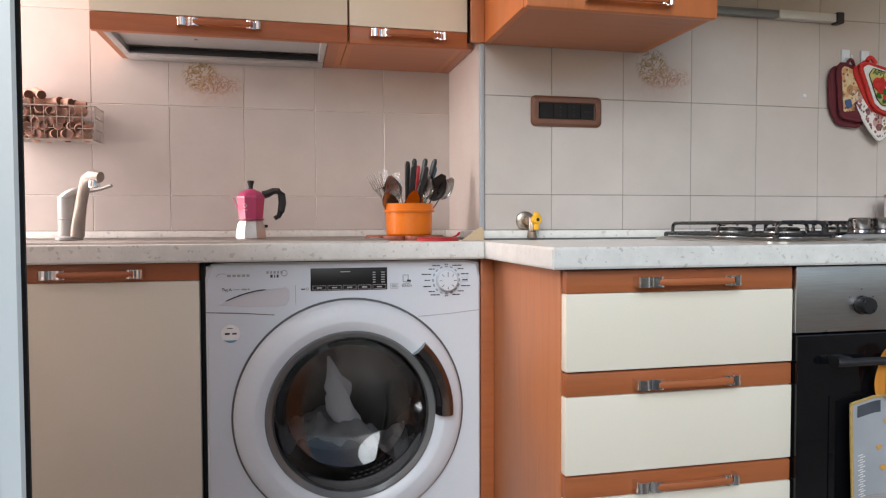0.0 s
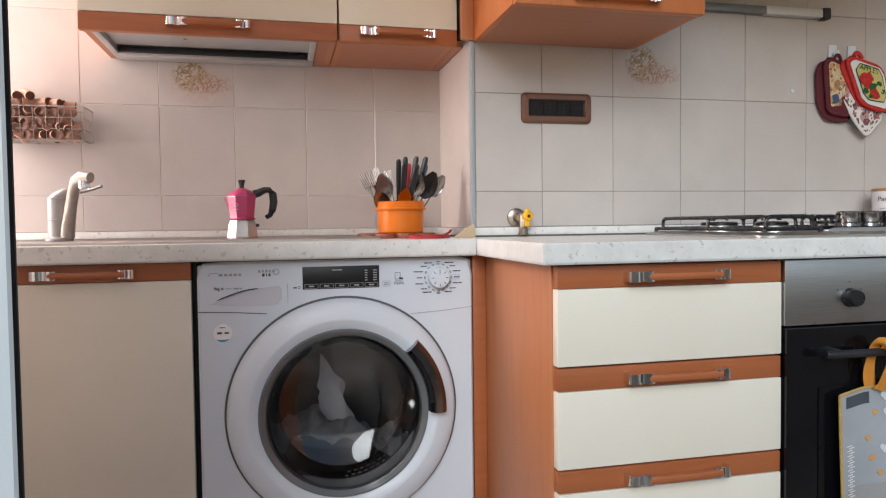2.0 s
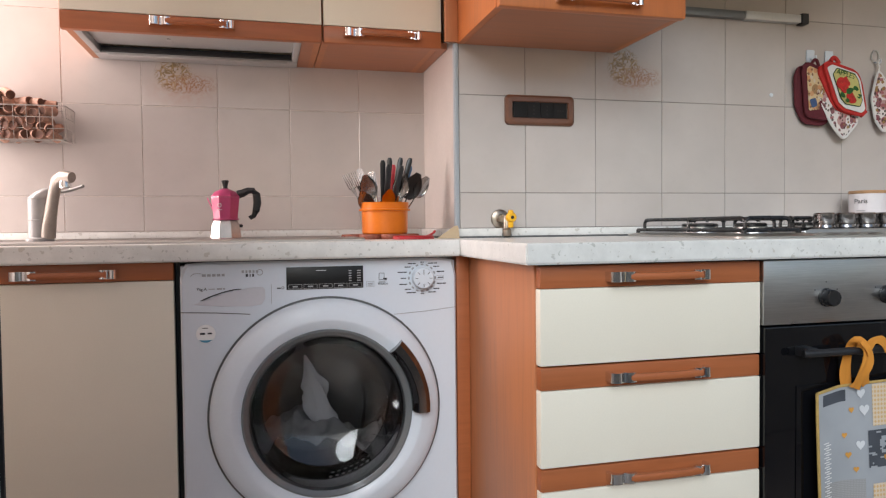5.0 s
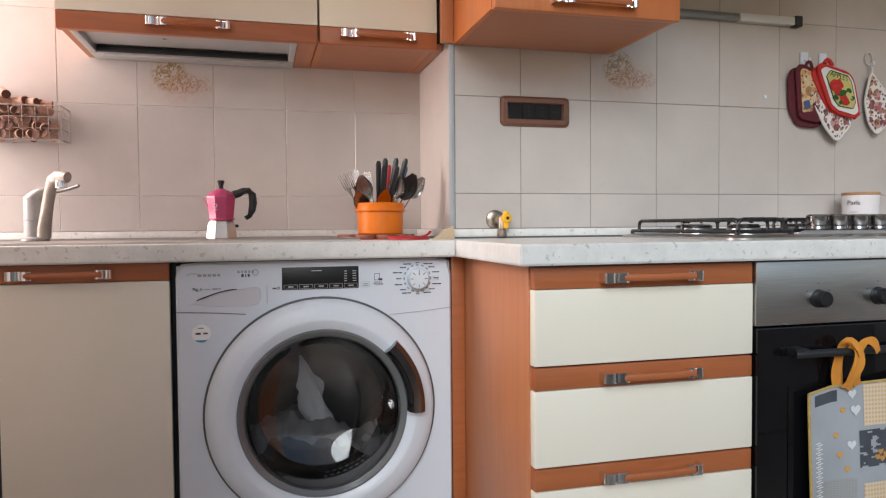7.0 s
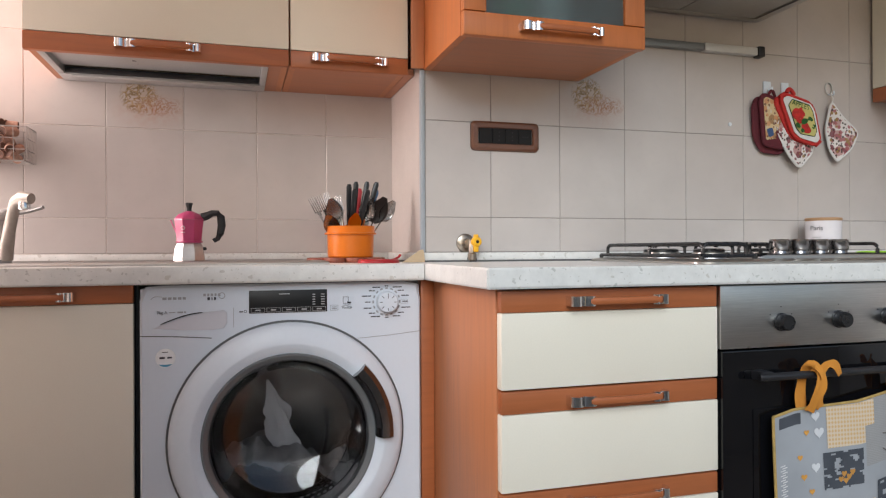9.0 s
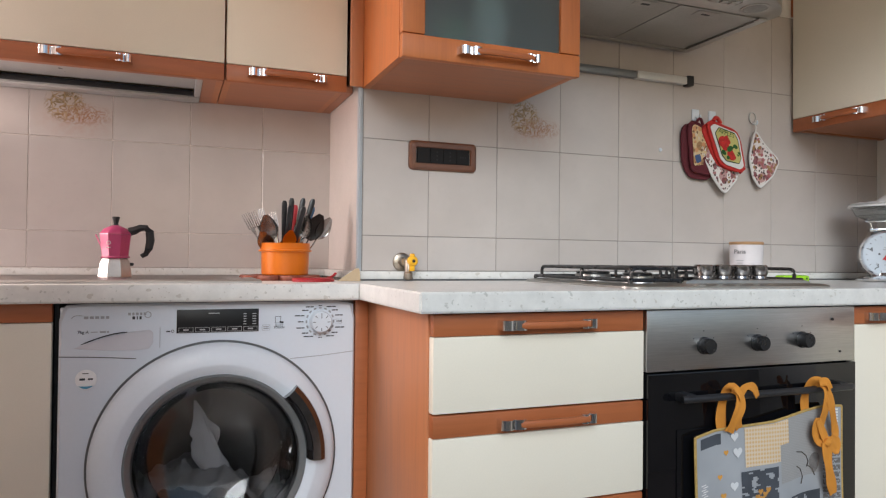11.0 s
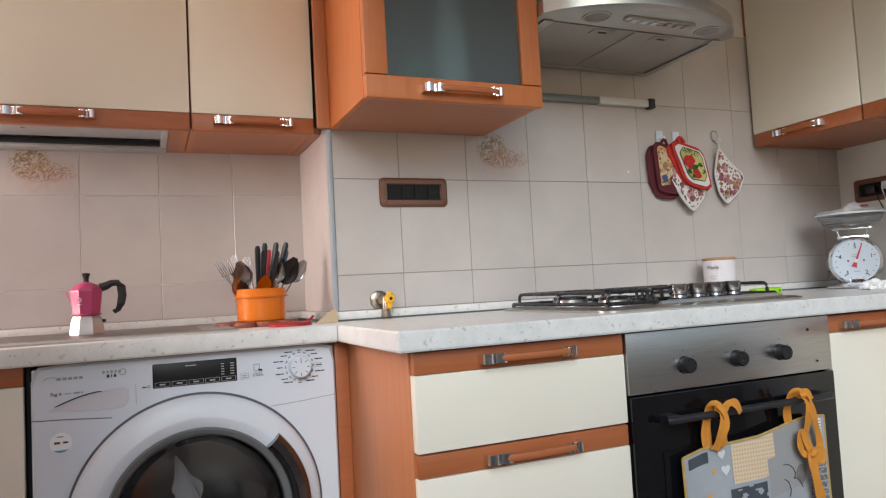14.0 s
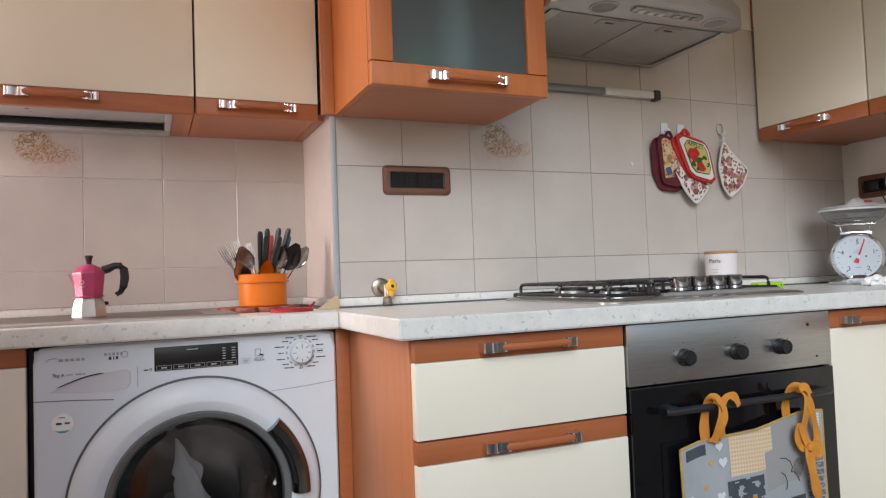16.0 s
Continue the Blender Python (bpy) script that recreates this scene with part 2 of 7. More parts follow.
def lathe(bm, prof, n=32, axis="Z", at=(0, 0, 0), cap=True):
    """Turns a profile of (radius, height) about an axis."""
    at = Vector(at)
    rings = []
    for r, h in prof:
        ring = []
        for i in range(n):
            a = 2 * math.pi * i / n
            c, s = r * math.cos(a), r * math.sin(a)
            p = {"Z": (c, s, h), "Y": (c, h, s), "X": (h, c, s)}[axis]
            ring.append(bm.verts.new(Vector(p) + at))
        rings.append(ring)
    for a, b in zip(rings, rings[1:]):
        for i in range(n):
            j = (i + 1) % n
            bm.faces.new((a[i], a[j], b[j], b[i]))
    if cap:
        for ring in (rings[0], rings[-1]):
            if (ring[0].co - ring[n // 2].co).length > 1e-5:
                bm.faces.new(ring)
    bmesh.ops.recalc_face_normals(bm, faces=bm.faces)
    return bm


def tube(bm, pts, r, n=8, flat=1.0, taper=None):
    """A round or flattened rod along points."""
    pts = [Vector(p) for p in pts]
    rings = []
    up = Vector((0, 0, 1))
    for i, p in enumerate(pts):
        d = (pts[min(i + 1, len(pts) - 1)] - pts[max(i - 1, 0)]).normalized()
        ref = up if abs(d.dot(up)) < 0.93 else Vector((0, 1, 0))
        u = d.cross(ref).normalized()
        w = u.cross(d).normalized()
        rr = r * (taper[i] if taper else 1.0)
        rings.append([bm.verts.new(p + u * (rr * math.cos(2 * math.pi * k / n)) + w * (rr * flat * math.sin(2 * math.pi * k / n))) for k in range(n)])
    for a, b in zip(rings, rings[1:]):
        for k in range(n):
            j = (k + 1) % n
            bm.faces.new((a[k], a[j], b[j], b[k]))
    bm.faces.new(rings[0])
    bm.faces.new(rings[-1])
    bmesh.ops.recalc_face_normals(bm, faces=bm.faces)
    return bm


def loft(bm, outlines, closed=True):
    """Joins outlines of equally many points, and closes the first and last."""
    rings = [[bm.verts.new(Vector(p)) for p in o] for o in outlines]
    n = len(rings[0])
    for a, b in zip(rings, rings[1:]):
        for k in range(n):
            j = (k + 1) % n
            bm.faces.new((a[k], a[j], b[j], b[k]))
    if closed:
        bm.faces.new(rings[0])
        bm.faces.new(rings[-1])
    bmesh.ops.recalc_face_normals(bm, faces=bm.faces)
    return bm


def arc(p0, p1, p2, n=8):
    """A smooth bend through three points."""
    p0, p1, p2 = Vector(p0), Vector(p1), Vector(p2)
    return [(1 - t) ** 2 * p0 + 2 * t * (1 - t) * p1 + t * t * p2 for t in [i / n for i in range(n + 1)]]


def mesh_of(bm, name, material, smooth=True):
    me = bpy.data.meshes.new(name)
    bm.to_mesh(me)
    bm.free()
    me.materials.append(material)
    if smooth:
        me.shade_smooth()
        me.set_sharp_from_angle(angle=radians(34))
    return me


def part(name, bm, material, parent=None, label="", smooth=True):
    ob = new(name, mesh_of(bm, name, material, smooth))
    if parent is not None:
        ob.parent = parent
        ob.matrix_parent_inverse = parent_world(parent).inverted()
    if label:
        ob["label"] = label
    return ob


def parent_world(ob):
    m = ob.matrix_basis.copy()
    p = ob
    while p.parent is not None:
        m = p.parent.matrix_basis @ (p.matrix_parent_inverse @ m)
        p = p.parent
    return m


def thing(name, label, category, at=(0, 0, 0), group=""):
    ob = new(name)
    ob.empty_display_size = 0.05
    ob.matrix_basis = Matrix.Translation(at)
    return tagged(ob, label, category, group)


def structure(name, bm, material, label, category, smooth=True):
    return tagged(part(name, bm, material, None, "", smooth), label, category, "", "structure")


def lettering(name, text, size, m, material, parent, depth=0.0004, align="CENTER"):
    cu = bpy.data.curves.new(name, "FONT")
    cu.body, cu.size, cu.extrude, cu.align_x, cu.align_y = text, size, depth, align, "CENTER"
    tmp = bpy.data.objects.new(name, cu)
    me = bpy.data.meshes.new_from_object(tmp)
    bpy.data.objects.remove(tmp)
    me.transform(m)
    me.materials.clear()
    me.materials.append(material)
    ob = new(name, me)
    ob.parent = parent
    ob.matrix_parent_inverse = parent_world(parent).inverted()
    return ob


FACE_Y = Matrix.Rotation(radians(90), 4, "X")  # turns flat writing to face the -y side

# ---- the room ----
YL, YR, XRET, XR, XL = 2.005, 1.664, 0.45, 2.328, -1.25
TOP, UNDER = 0.902, 0.865
YD, YW = 1.09, 1.50
G = 0.006  # the tiles stand proud of the wall by this

floor = structure("floor", boxed(-1.4, 2.5, 0.5501, 2.2, -0.12, 0.0), M_FLOOR, "brown stone-look kitchen floor", "floor")
structure("ceiling", boxed(-1.4, 2.5, 0.55, 2.2, 2.70, 2.82), M_CEIL, "plain white painted ceiling", "ceiling")
wall_sink = structure("wall_sink", boxed(-1.37, XRET, YL + 0.0016, YL + 0.15, 0, 2.70), M_GROUT, "ivory-tiled kitchen wall above the sink", "wall")
wall_hob = structure("wall_hob", boxed(XRET + 0.004, 2.5, YR + 0.0016, YL + 0.15, 0, 2.70), M_GROUT_D, "ivory-tiled kitchen wall behind the hob", "wall")
wall_side = structure("wall_side", boxed(XR, 2.5, 0.801, YR + 0.0015, 0, 2.70), M_PLASTER, "smooth pale side wall with a socket", "wall")
# left wall with its window opening
bm = boxed(XL - 0.12, XL, 0.65, 1.62, 0, 2.7)
box(bm, XL - 0.12, XL, 1.98, YL + 0.0015, 0, 2.7)
box(bm, XL - 0.12, XL, 1.62, 1.98, 0, 1.0)
box(bm, XL - 0.12, XL, 1.62, 1.98, 2.12, 2.7)
wall_left = structure("wall_left", bm, M_PLASTER, "plain white wall with the window", "wall")
# wall towards the balcony with its wide door opening
bm = boxed(-1.37, -0.36, 0.65, 0.80, 0, 2.7)
box(bm, 1.92, XR, 0.65, 0.80, 0, 2.7)
box(bm, -0.36, 1.92, 0.65, 0.80, 1.86, 2.7)
structure("wall_balcony", bm, M_PLASTER, "plain white wall round the balcony door", "wall")

# unseen parapet and end wall behind the camera, added to shape light and reflections
M_STUCCO = plain("beige_stucco", (0.33, 0.315, 0.295), 0.9, var=0.1, scale=4, bump=0.5, bscale=60)
structure("parapet", boxed(-3.0, 3.75, -1.45, -1.30, -0.12, 1.02), M_STUCCO, "plain beige parapet, unseen, added to darken low reflections", "parapet")
structure("wall_reflected", boxed(3.60, 3.75, -1.30, 0.80, -0.12, 2.9), M_PLASTER, "plain white end wall, unseen, added to brighten reflections", "wall")
structure("balcony_floor", boxed(-3.0, 3.60, -1.30, 0.55, -0.12, -0.001), M_FLOOR, "brown balcony floor", "floor")

window_1 = structure("window_1", boxed(XL - 0.10, XL - 0.05, 1.62, 1.66, 1.0, 2.12, 0.004), M_UPVC, "white framed kitchen window", "window")
for nm, a in (("window_frame", (1.94, 1.98, 1.0, 2.12)), ("window_frame", (1.66, 1.94, 1.0, 1.04)), ("window_frame", (1.66, 1.94, 2.08, 2.12))):
    part(nm, boxed(XL - 0.10, XL - 0.05, *a, 0.004), M_UPVC, window_1)

# white balcony door frame with its dark gasket, beside the camera's way
bm = bmesh.new()
jamb = [(-0.42, 0.600), (-0.2335, 0.600), (-0.2310, 0.6025), (-0.2460, 0.640), (-0.42, 0.640)]
loft(bm, [[(x, y, z) for x, y in jamb] for z in (0.0, 1.86)])
door_frame = structure("door_frame", bm, M_UPVC, "white balcony door frame with black gasket", "door frame")
part("bead", boxed(-0.300, -0.2600, 0.592, 0.5995, 0.0, 1.86, 0.003), M_UPVC, door_frame)
part("bead", boxed(-0.2560, -0.2500, 0.597, 0.5995, 0.0, 1.86, 0.001), M_TRIM, door_frame, "grey seam strip")
part("gasket", boxed(-0.300, -0.2408, 0.6415, 0.6455, 0.0, 1.86, 0.001), M_RUBBER, door_frame, "black rubber gasket")

# grey metal corner trim and glazed side of the wall's step
structure("corner_trim", boxed(XRET - 0.0035, XRET + 0.0085, YR - 0.004, YR + 0.012, TOP + 0.0245, 1.392, 0.003), M_TRIM, "grey metal corner trim on the tiles", "trim")
structure("wall_facade", boxed(XR + 0.001, 3.60, 0.65, 0.80, 0.0, 2.9), M_PLASTER, "plain white outer wall", "wall")
structure("wall_return", boxed(XRET - 0.002, XRET + 0.003, YR + 0.013, YL, TOP + 0.0245, 2.2), M_RETURN, "smooth pinkish glazed side of the wall step", "wall")


# ---- worktops ----
def worktop(name, bm, label):
    return tagged(part(name, bm, M_TOP), label, "worktop")


SX0, SX1, SY0, SY1 = -0.98, 0.197, 1.515, 1.935  # sink plate
BX0, BX1, BY0, BY1 = -0.92, -0.50, 1.57, 1.84  # its bowl


def rect(x0, x1, y0, y1, z):
    return [(x0, y0, z), (x1, y0, z), (x1, y1, z), (x0, y1, z)]


wx1 = XRET - 0.047
bm = bmesh.new()
loft(bm, [rect(BX0, BX1, BY0, BY1, UNDER), rect(-1.24, wx1, 1.473, YL - 0.001, UNDER), rect(-1.24, wx1, 1.470, YL - 0.001, UNDER + 0.004), rect(-1.24, wx1, 1.470, YL - 0.001, TOP - 0.004), rect(-1.24, wx1, 1.4715, YL - 0.001, TOP - 0.001), rect(-1.24, wx1, 1.474, YL - 0.001, TOP), rect(BX0, BX1, BY0, BY1, TOP), rect(BX0, BX1, BY0, BY1, UNDER)], closed=False)
bmesh.ops.remove_doubles(bm, verts=bm.verts, dist=1e-5)
worktop_sink = worktop("worktop", bm, "cream terrazzo-look worktop round the sink")
bm = bmesh.new()
out = [(0.404, 1.065), (1.722, 1.065), (1.722, 0.82), (XR - 0.002, 0.82), (XR - 0.002, 1.663), (0.404, 1.663)]
top = [bm.verts.new((x, y, TOP)) for x, y in out]
f = bm.faces.new(top)
ex = bmesh.ops.extrude_face_region(bm, geom=[f])
for v in ex["geom"]:
    if isinstance(v, bmesh.types.BMVert):
        v.co.z = UNDER
bmesh.ops.recalc_face_normals(bm, faces=bm.faces)
bmesh.ops.bevel(bm, geom=list(bm.edges), offset=0.003, segments=2, affect="EDGES")
worktop_hob = worktop("worktop", bm, "pale terrazzo-look worktop under the hob")
M_LINE = plain("dark_sealant", (0.10, 0.10, 0.10), 0.5)


def upstand(name, x0, x1, y0, y1, label):
    ob = tagged(part(name, boxed(x0, x1, y0, y1, TOP + 0.004, TOP + 0.024, 0.003), M_TOP), label, "upstand", "", "structure")
    return ob


upstand("upstand", -1.24, XRET - 0.003, YL - 0.016, YL - 0.0005, "terrazzo-look skirting strip behind the sink")
upstand("upstand", XRET - 0.018, XRET - 0.003, YR + 0.012, YL - 0.017, "terrazzo-look skirting strip at the wall step")
upstand("upstand", XRET - 0.003, XR - 0.017, YR - 0.016, YR - 0.0005, "terrazzo-look skirting strip behind the hob")
upstand("upstand", XR - 0.016, XR - 0.0005, 0.82, YR - 0.017, "terrazzo-look skirting strip along the side wall")
for a in ((-1.24, XRET - 0.02, YL - 0.019, YL - 0.001), (XRET, XR - 0.02, YR - 0.019, YR - 0.001)):
    structure("sealant", boxed(a[0], a[1], a[2], a[3], TOP + 0.0003, TOP + 0.0045), M_LINE, "dark sealant joint behind the worktop", "trim")


# ---- cabinets ----
def bracket(bm, x, y, z, w, h, depth, lip):
    """A wavy chrome end of a handle, standing out from the front towards -y."""
    front = [(-0.44 + 0.94 * k / 24, -0.70 - 0.30 * abs(math.sin(math.pi * (0.12 + 1.80 * k / 24))) ** 0.8) for k in range(25)]
    prof = [(-0.5, 0.0), (-0.49, -0.55)] + front + [(0.49, -0.62), (0.3, -0.62), (0.0, -0.60), (-0.30, -0.62), (-0.36, 0.0)]
    o = [(x + u * w * lip, y + v * depth) for u, v in prof]
    loft(bm, [[(px, py, z + s * h / 2) for px, py in o] for s in (-1, 1)])
    return bm


def handle(parent, xc, y, z, length, turn=None, h=0.018):
    """Terracotta grip between two chrome brackets; turn puts it on another front."""
    d = 0.026
    made = []
    bm = bmesh.new()
    pts = [(xc - length / 2 + 0.03, y - d * 0.78, z), (xc - length / 4, y - d * 0.92, z), (xc, y - d * 0.96, z), (xc + length / 4, y - d * 0.92, z), (xc + length / 2 - 0.02, y - d * 0.78, z)]
    outl = [[(px, py + a * 0.0055, pz + b * h * 0.34) for a, b in ((-0.7, -1), (-1, -0.6), (-1, 0.6), (-0.7, 1), (1, 1), (1, -1))] for px, py, pz in pts]
    loft(bm, outl)
    made.append((bm, M_TERRA, "handle", ""))
    for s, w in ((-1, 0.050), (1, 0.034)):
        bm = bmesh.new()
        bracket(bm, xc + s * (length / 2 - 0.018), y, z, w, h, d, -s)
        made.append((bm, M_CHROME, "bracket", "wavy chrome bracket"))
    grip = None
    for bm, m, nm, lb in made:
        if turn is not None:
            bmesh.ops.transform(bm, matrix=turn, verts=bm.verts)
        ob = part(nm, bm, m, parent if grip is None else grip, lb)
        grip = grip or ob
    return grip


drawer_unit = thing("drawer_unit", "kitchen drawer unit with cream fronts and terracotta strips", "drawer unit", (0.66, 1.38, 0))
part("body", boxed(0.444, 0.883, YD + 0.026, YR - 0.01, 0.10, UNDER - 0.002), M_DARKP, drawer_unit, "dark inner carcass")
part("side_panel", boxed(0.436, 0.4435, YD + 0.022, 1.655, 0.0, UNDER - 0.001, 0.001), M_TERRA_V, drawer_unit, "orange-brown wood-grain side panel")
part("plinth", boxed(0.444, 0.883, YD + 0.06, YD + 0.078, 0.0, 0.10), M_TERRA, drawer_unit)
rows = [(0.861, 0.8215, 0.686), (0.683, 0.643, 0.506), (0.503, 0.464, 0.307), (0.304, 0.265, 0.102)]
for zt, zm, zb in rows:
    dr = part("drawer_front", boxed(0.4385, 0.8855, YD, YD + 0.022, zb, zm - 0.0006, 0.003), M_CREAM, drawer_unit, "cream lacquered drawer front")
    st = part("strip", boxed(0.439, 0.885, YD + 0.001, YD + 0.022, zm, zt, 0.003), M_TERRA, dr, "terracotta wood strip")
    handle(drawer_unit, 0.668, YD + 0.001, (zt + zm) / 2 - 0.001, 0.196)


def door_unit(name, x0, x1, y, label, hx, hl, zt=0.8635, zm=0.8265):
    u = thing(name, label, "base cabinet", ((x0 + x1) / 2, y + 0.25, 0))
    part("body", boxed(x0 + 0.002, x1 - 0.002, y + 0.024, y + 0.49, 0.10, UNDER - 0.002), M_DARKP, u, "dark inner carcass")
    part("plinth", boxed(x0, x1, y + 0.06, y + 0.078, 0, 0.10), M_TERRA, u)
    dr = part("door", boxed(x0 + 0.001, x1 - 0.001, y, y + 0.022, 0.102, zm - 0.0006, 0.003), M_CREAM, u, "cream lacquered door")
    part("strip", boxed(x0 + 0.001, x1 - 0.001, y + 0.001, y + 0.022, zm, zt, 0.003), M_TERRA, dr, "terracotta wood strip")
    handle(u, hx, y + 0.001, (zt + zm) / 2 - 0.002, hl)
    return u


sink_unit = door_unit("sink_cabinet", -0.66, -0.204, YW, "cream sink cabinet with terracotta strip, washer beside it", -0.403, 0.190)
corner_unit = door_unit("base_cabinet", 1.472, 1.738, YD, "cream corner cabinet beside the oven", 1.610, 0.196, 0.859, 0.819)
side_unit = thing("base_cabinet", "base cabinet along the side wall, cream door", "base cabinet", (2.05, 1.0, 0))
part("body", boxed(1.777, XR - 0.007, 0.83, 1.10, 0.10, UNDER - 0.002), M_DARKP, side_unit)
part("door", boxed(1.743, 1.765, 0.83, 1.086, 0.102, 0.813, 0.003), M_CREAM, side_unit)
part("strip", boxed(1.744, 1.765, 0.83, 1.086, 0.814, 0.853, 0.003), M_TERRA, side_unit)
structure("filler_strip", boxed(0.4045, 0.4355, YW + 0.004, YW + 0.024, 0.0, UNDER - 0.001, 0.002), M_TERRA, "terracotta filler strip beside the washing machine", "trim")
part_panel = structure("end_panel", boxed(-0.2035, -0.1965, YW + 0.03, YL - 0.03, 0.0, UNDER - 0.001), M_DARKP, "dark end panel between cabinet and washer", "trim")


# ---- wall cabinets ----
M_TRAY = plain("pale_tray", (0.50, 0.50, 0.50), 0.3, 0.4, var=0.06)

def wall_cabinet(name, x0, x1, label, hx, hl, drainer=False):
    y = 1.68
    u = thing(name, label, "wall cabinet", ((x0 + x1) / 2, 1.84, 1.39))
    part("side_panel", boxed(x0, x0 + 0.016, y + 0.022, YL - 0.003, 1.39, 2.12), M_TERRA_V, u)
    part("side_panel", boxed(x1 - 0.016, x1, y + 0.022, YL - 0.003, 1.39, 2.12), M_TERRA_V, u)
    part("top_panel", boxed(x0 + 0.016, x1 - 0.016, y + 0.022, YL - 0.003, 2.10, 2.12), M_TERRA_V, u)
    dr = part("door", boxed(x0 + 0.001, x1 - 0.001, y, y + 0.022, 1.4215, 2.12, 0.003), M_CREAM, u, "cream lacquered door")
    part("strip", boxed(x0 + 0.001, x1 - 0.001, y + 0.001, y + 0.022, 1.380, 1.421, 0.003), M_TERRA, dr, "terracotta wood strip")
    handle(u, hx, y + 0.001, 1.403, hl)
    if not drainer:
        part("bottom_panel", boxed(x0 + 0.016, x1 - 0.016, y + 0.022, YL - 0.003, 1.39, 1.406), M_UNDER, u)
    else:
        # open bottom with the steel frame of a dish drainer
        x1 -= 0.030
        part("bottom_panel", boxed(x1 - 0.016, x1 + 0.014, y + 0.022, YL - 0.003, 1.39, 1.406), M_UNDER, u)
        part("back_panel", boxed(x0 + 0.016, x1 - 0.016, YL - 0.02, YL - 0.004, 1.41, 2.10), M_CREAM, u)
        fr = part("drainer_frame", boxed(x0 + 0.017, x1 - 0.017, y + 0.024, y + 0.040, 1.386, 1.412, 0.002), M_HOOD, u, "steel frame of the dish drainer")
        part("rail", boxed(x0 + 0.017, x1 - 0.017, YL - 0.075, YL - 0.005, 1.386, 1.394, 0.003), M_TRAY, fr)
        part("lip", boxed(x0 + 0.05, x1 - 0.045, YL - 0.083, YL - 0.0755, 1.380, 1.394, 0.002), M_TRAY, fr)
        part("rail", boxed(x0 + 0.017, x0 + 0.034, y + 0.041, YL - 0.076, 1.387, 1.42, 0.002), M_TRAY, fr)
        part("rail", boxed(x1 - 0.032, x1 - 0.017, y + 0.041, YL - 0.076, 1.387, 1.42, 0.002), M_TRAY, fr)
        part("tray", boxed(x0 + 0.035, x1 - 0.033, y + 0.041, YL - 0.11, 1.402, 1.407), M_TRAY, fr, "pale drip tray of the drainer")
        part("gasket", boxed(x0 + 0.036, x1 - 0.034, YL - 0.093, YL - 0.0845, 1.388, 1.402, 0.002), M_RUBBER, fr, "black rubber lip")
    return u


wall_cabinet("wall_cabinet", -0.452, 0.123, "cream wall cabinet with dish drainer over the sink", -0.168, 0.182, True)
wall_cabinet("wall_cabinet", 0.1255, 0.421, "narrow cream wall cabinet with terracotta strip", 0.274, 0.186)
structure("filler_strip", boxed(0.4225, 0.4555, 1.652, 1.6635, 1.392, 2.12, 0.002), M_TERRA_V, "terracotta filler strip beside the wall cabinet", "trim")
part_b = structure("filler_base", boxed(0.4225, 0.445, 1.722, YL - 0.003, 1.39, 1.406), M_UNDER, "terracotta underside filler", "trim")

glass_cabinet = thing("glass_cabinet", "orange-brown wall cabinet with frosted glass door", "wall cabinet", (0.675, 1.5, 1.39))
gx0, gx1, gy = 0.456, 0.893, 1.34
part("side_panel", boxed(gx0, gx0 + 0.018, gy + 0.023, YR - 0.002, 1.39, 2.12, 0.001), M_TERRA_F, glass_cabinet)
part("side_panel", boxed(gx1 - 0.018, gx1, gy + 0.023, YR - 0.002, 1.39, 2.12, 0.001), M_TERRA_F, glass_cabinet)
part("bottom_panel", boxed(gx0 + 0.018, gx1 - 0.018, gy + 0.023, YR - 0.002, 1.39, 1.408), M_UNDER, glass_cabinet, "brown wood-grain underside")
part("top_panel", boxed(gx0 + 0.018, gx1 - 0.018, gy + 0.023, YR - 0.002, 2.10, 2.12), M_TERRA_F, glass_cabinet)
part("back_panel", boxed(gx0 + 0.018, gx1 - 0.018, YR - 0.012, YR - 0.003, 1.408, 2.10), M_TERRA_V, glass_cabinet)
part("shelf", boxed(gx0 + 0.019, gx1 - 0.019, gy + 0.04, YR - 0.013, 1.74, 1.755), M_TERRA_V, glass_cabinet)
M_FROST = glassy("frosted_glass", (0.42, 0.52, 0.54), 0.36, 0.9)
gdoor = part("door", boxed(gx0, gx1, gy, gy + 0.021, 1.386, 1.437, 0.004), M_TERRA_F, glass_cabinet, "terracotta door frame")
part("door_stile", boxed(gx0, gx0 + 0.052, gy, gy + 0.021, 1.438, 2.066, 0.004), M_TERRA_F, gdoor)
part("door_stile", boxed(gx1 - 0.052, gx1, gy, gy + 0.021, 1.438, 2.066, 0.004), M_TERRA_F, gdoor)
part("door_rail", boxed(gx0, gx1, gy, gy + 0.021, 2.067, 2.12, 0.004), M_TERRA_F, gdoor)
part("pane", boxed(gx0 + 0.050, gx1 - 0.050, gy + 0.009, gy + 0.013, 1.435, 2.069), M_FROST, gdoor, "frosted grey-green glass pane")
# two invented forms that give the pane its blurred pale and green patches
M_PALE = plain("pale_form", (0.75, 0.76, 0.74), 0.3)
tagged(part("carafe", lathe(bmesh.new(), [(0.042, 1.4085), (0.046, 1.43), (0.050, 1.52), (0.040, 1.60), (0.026, 1.65), (0.030, 1.70), (0.0005, 1.70)], 28, "Z", (0.70, 1.44, 0)), M_PALE), "pale carafe-shaped form added behind the frosted pane", "carafe")
tagged(part("jar", lathe(bmesh.new(), [(0.04, 1.4085), (0.042, 1.415), (0.042, 1.49), (0.034, 1.50), (0.0005, 1.501)], 28, "Z", (0.60, 1.43, 0)), plain("green_form", (0.12, 0.30, 0.12), 0.3)), "green jar-shaped form added behind the frosted pane", "jar")
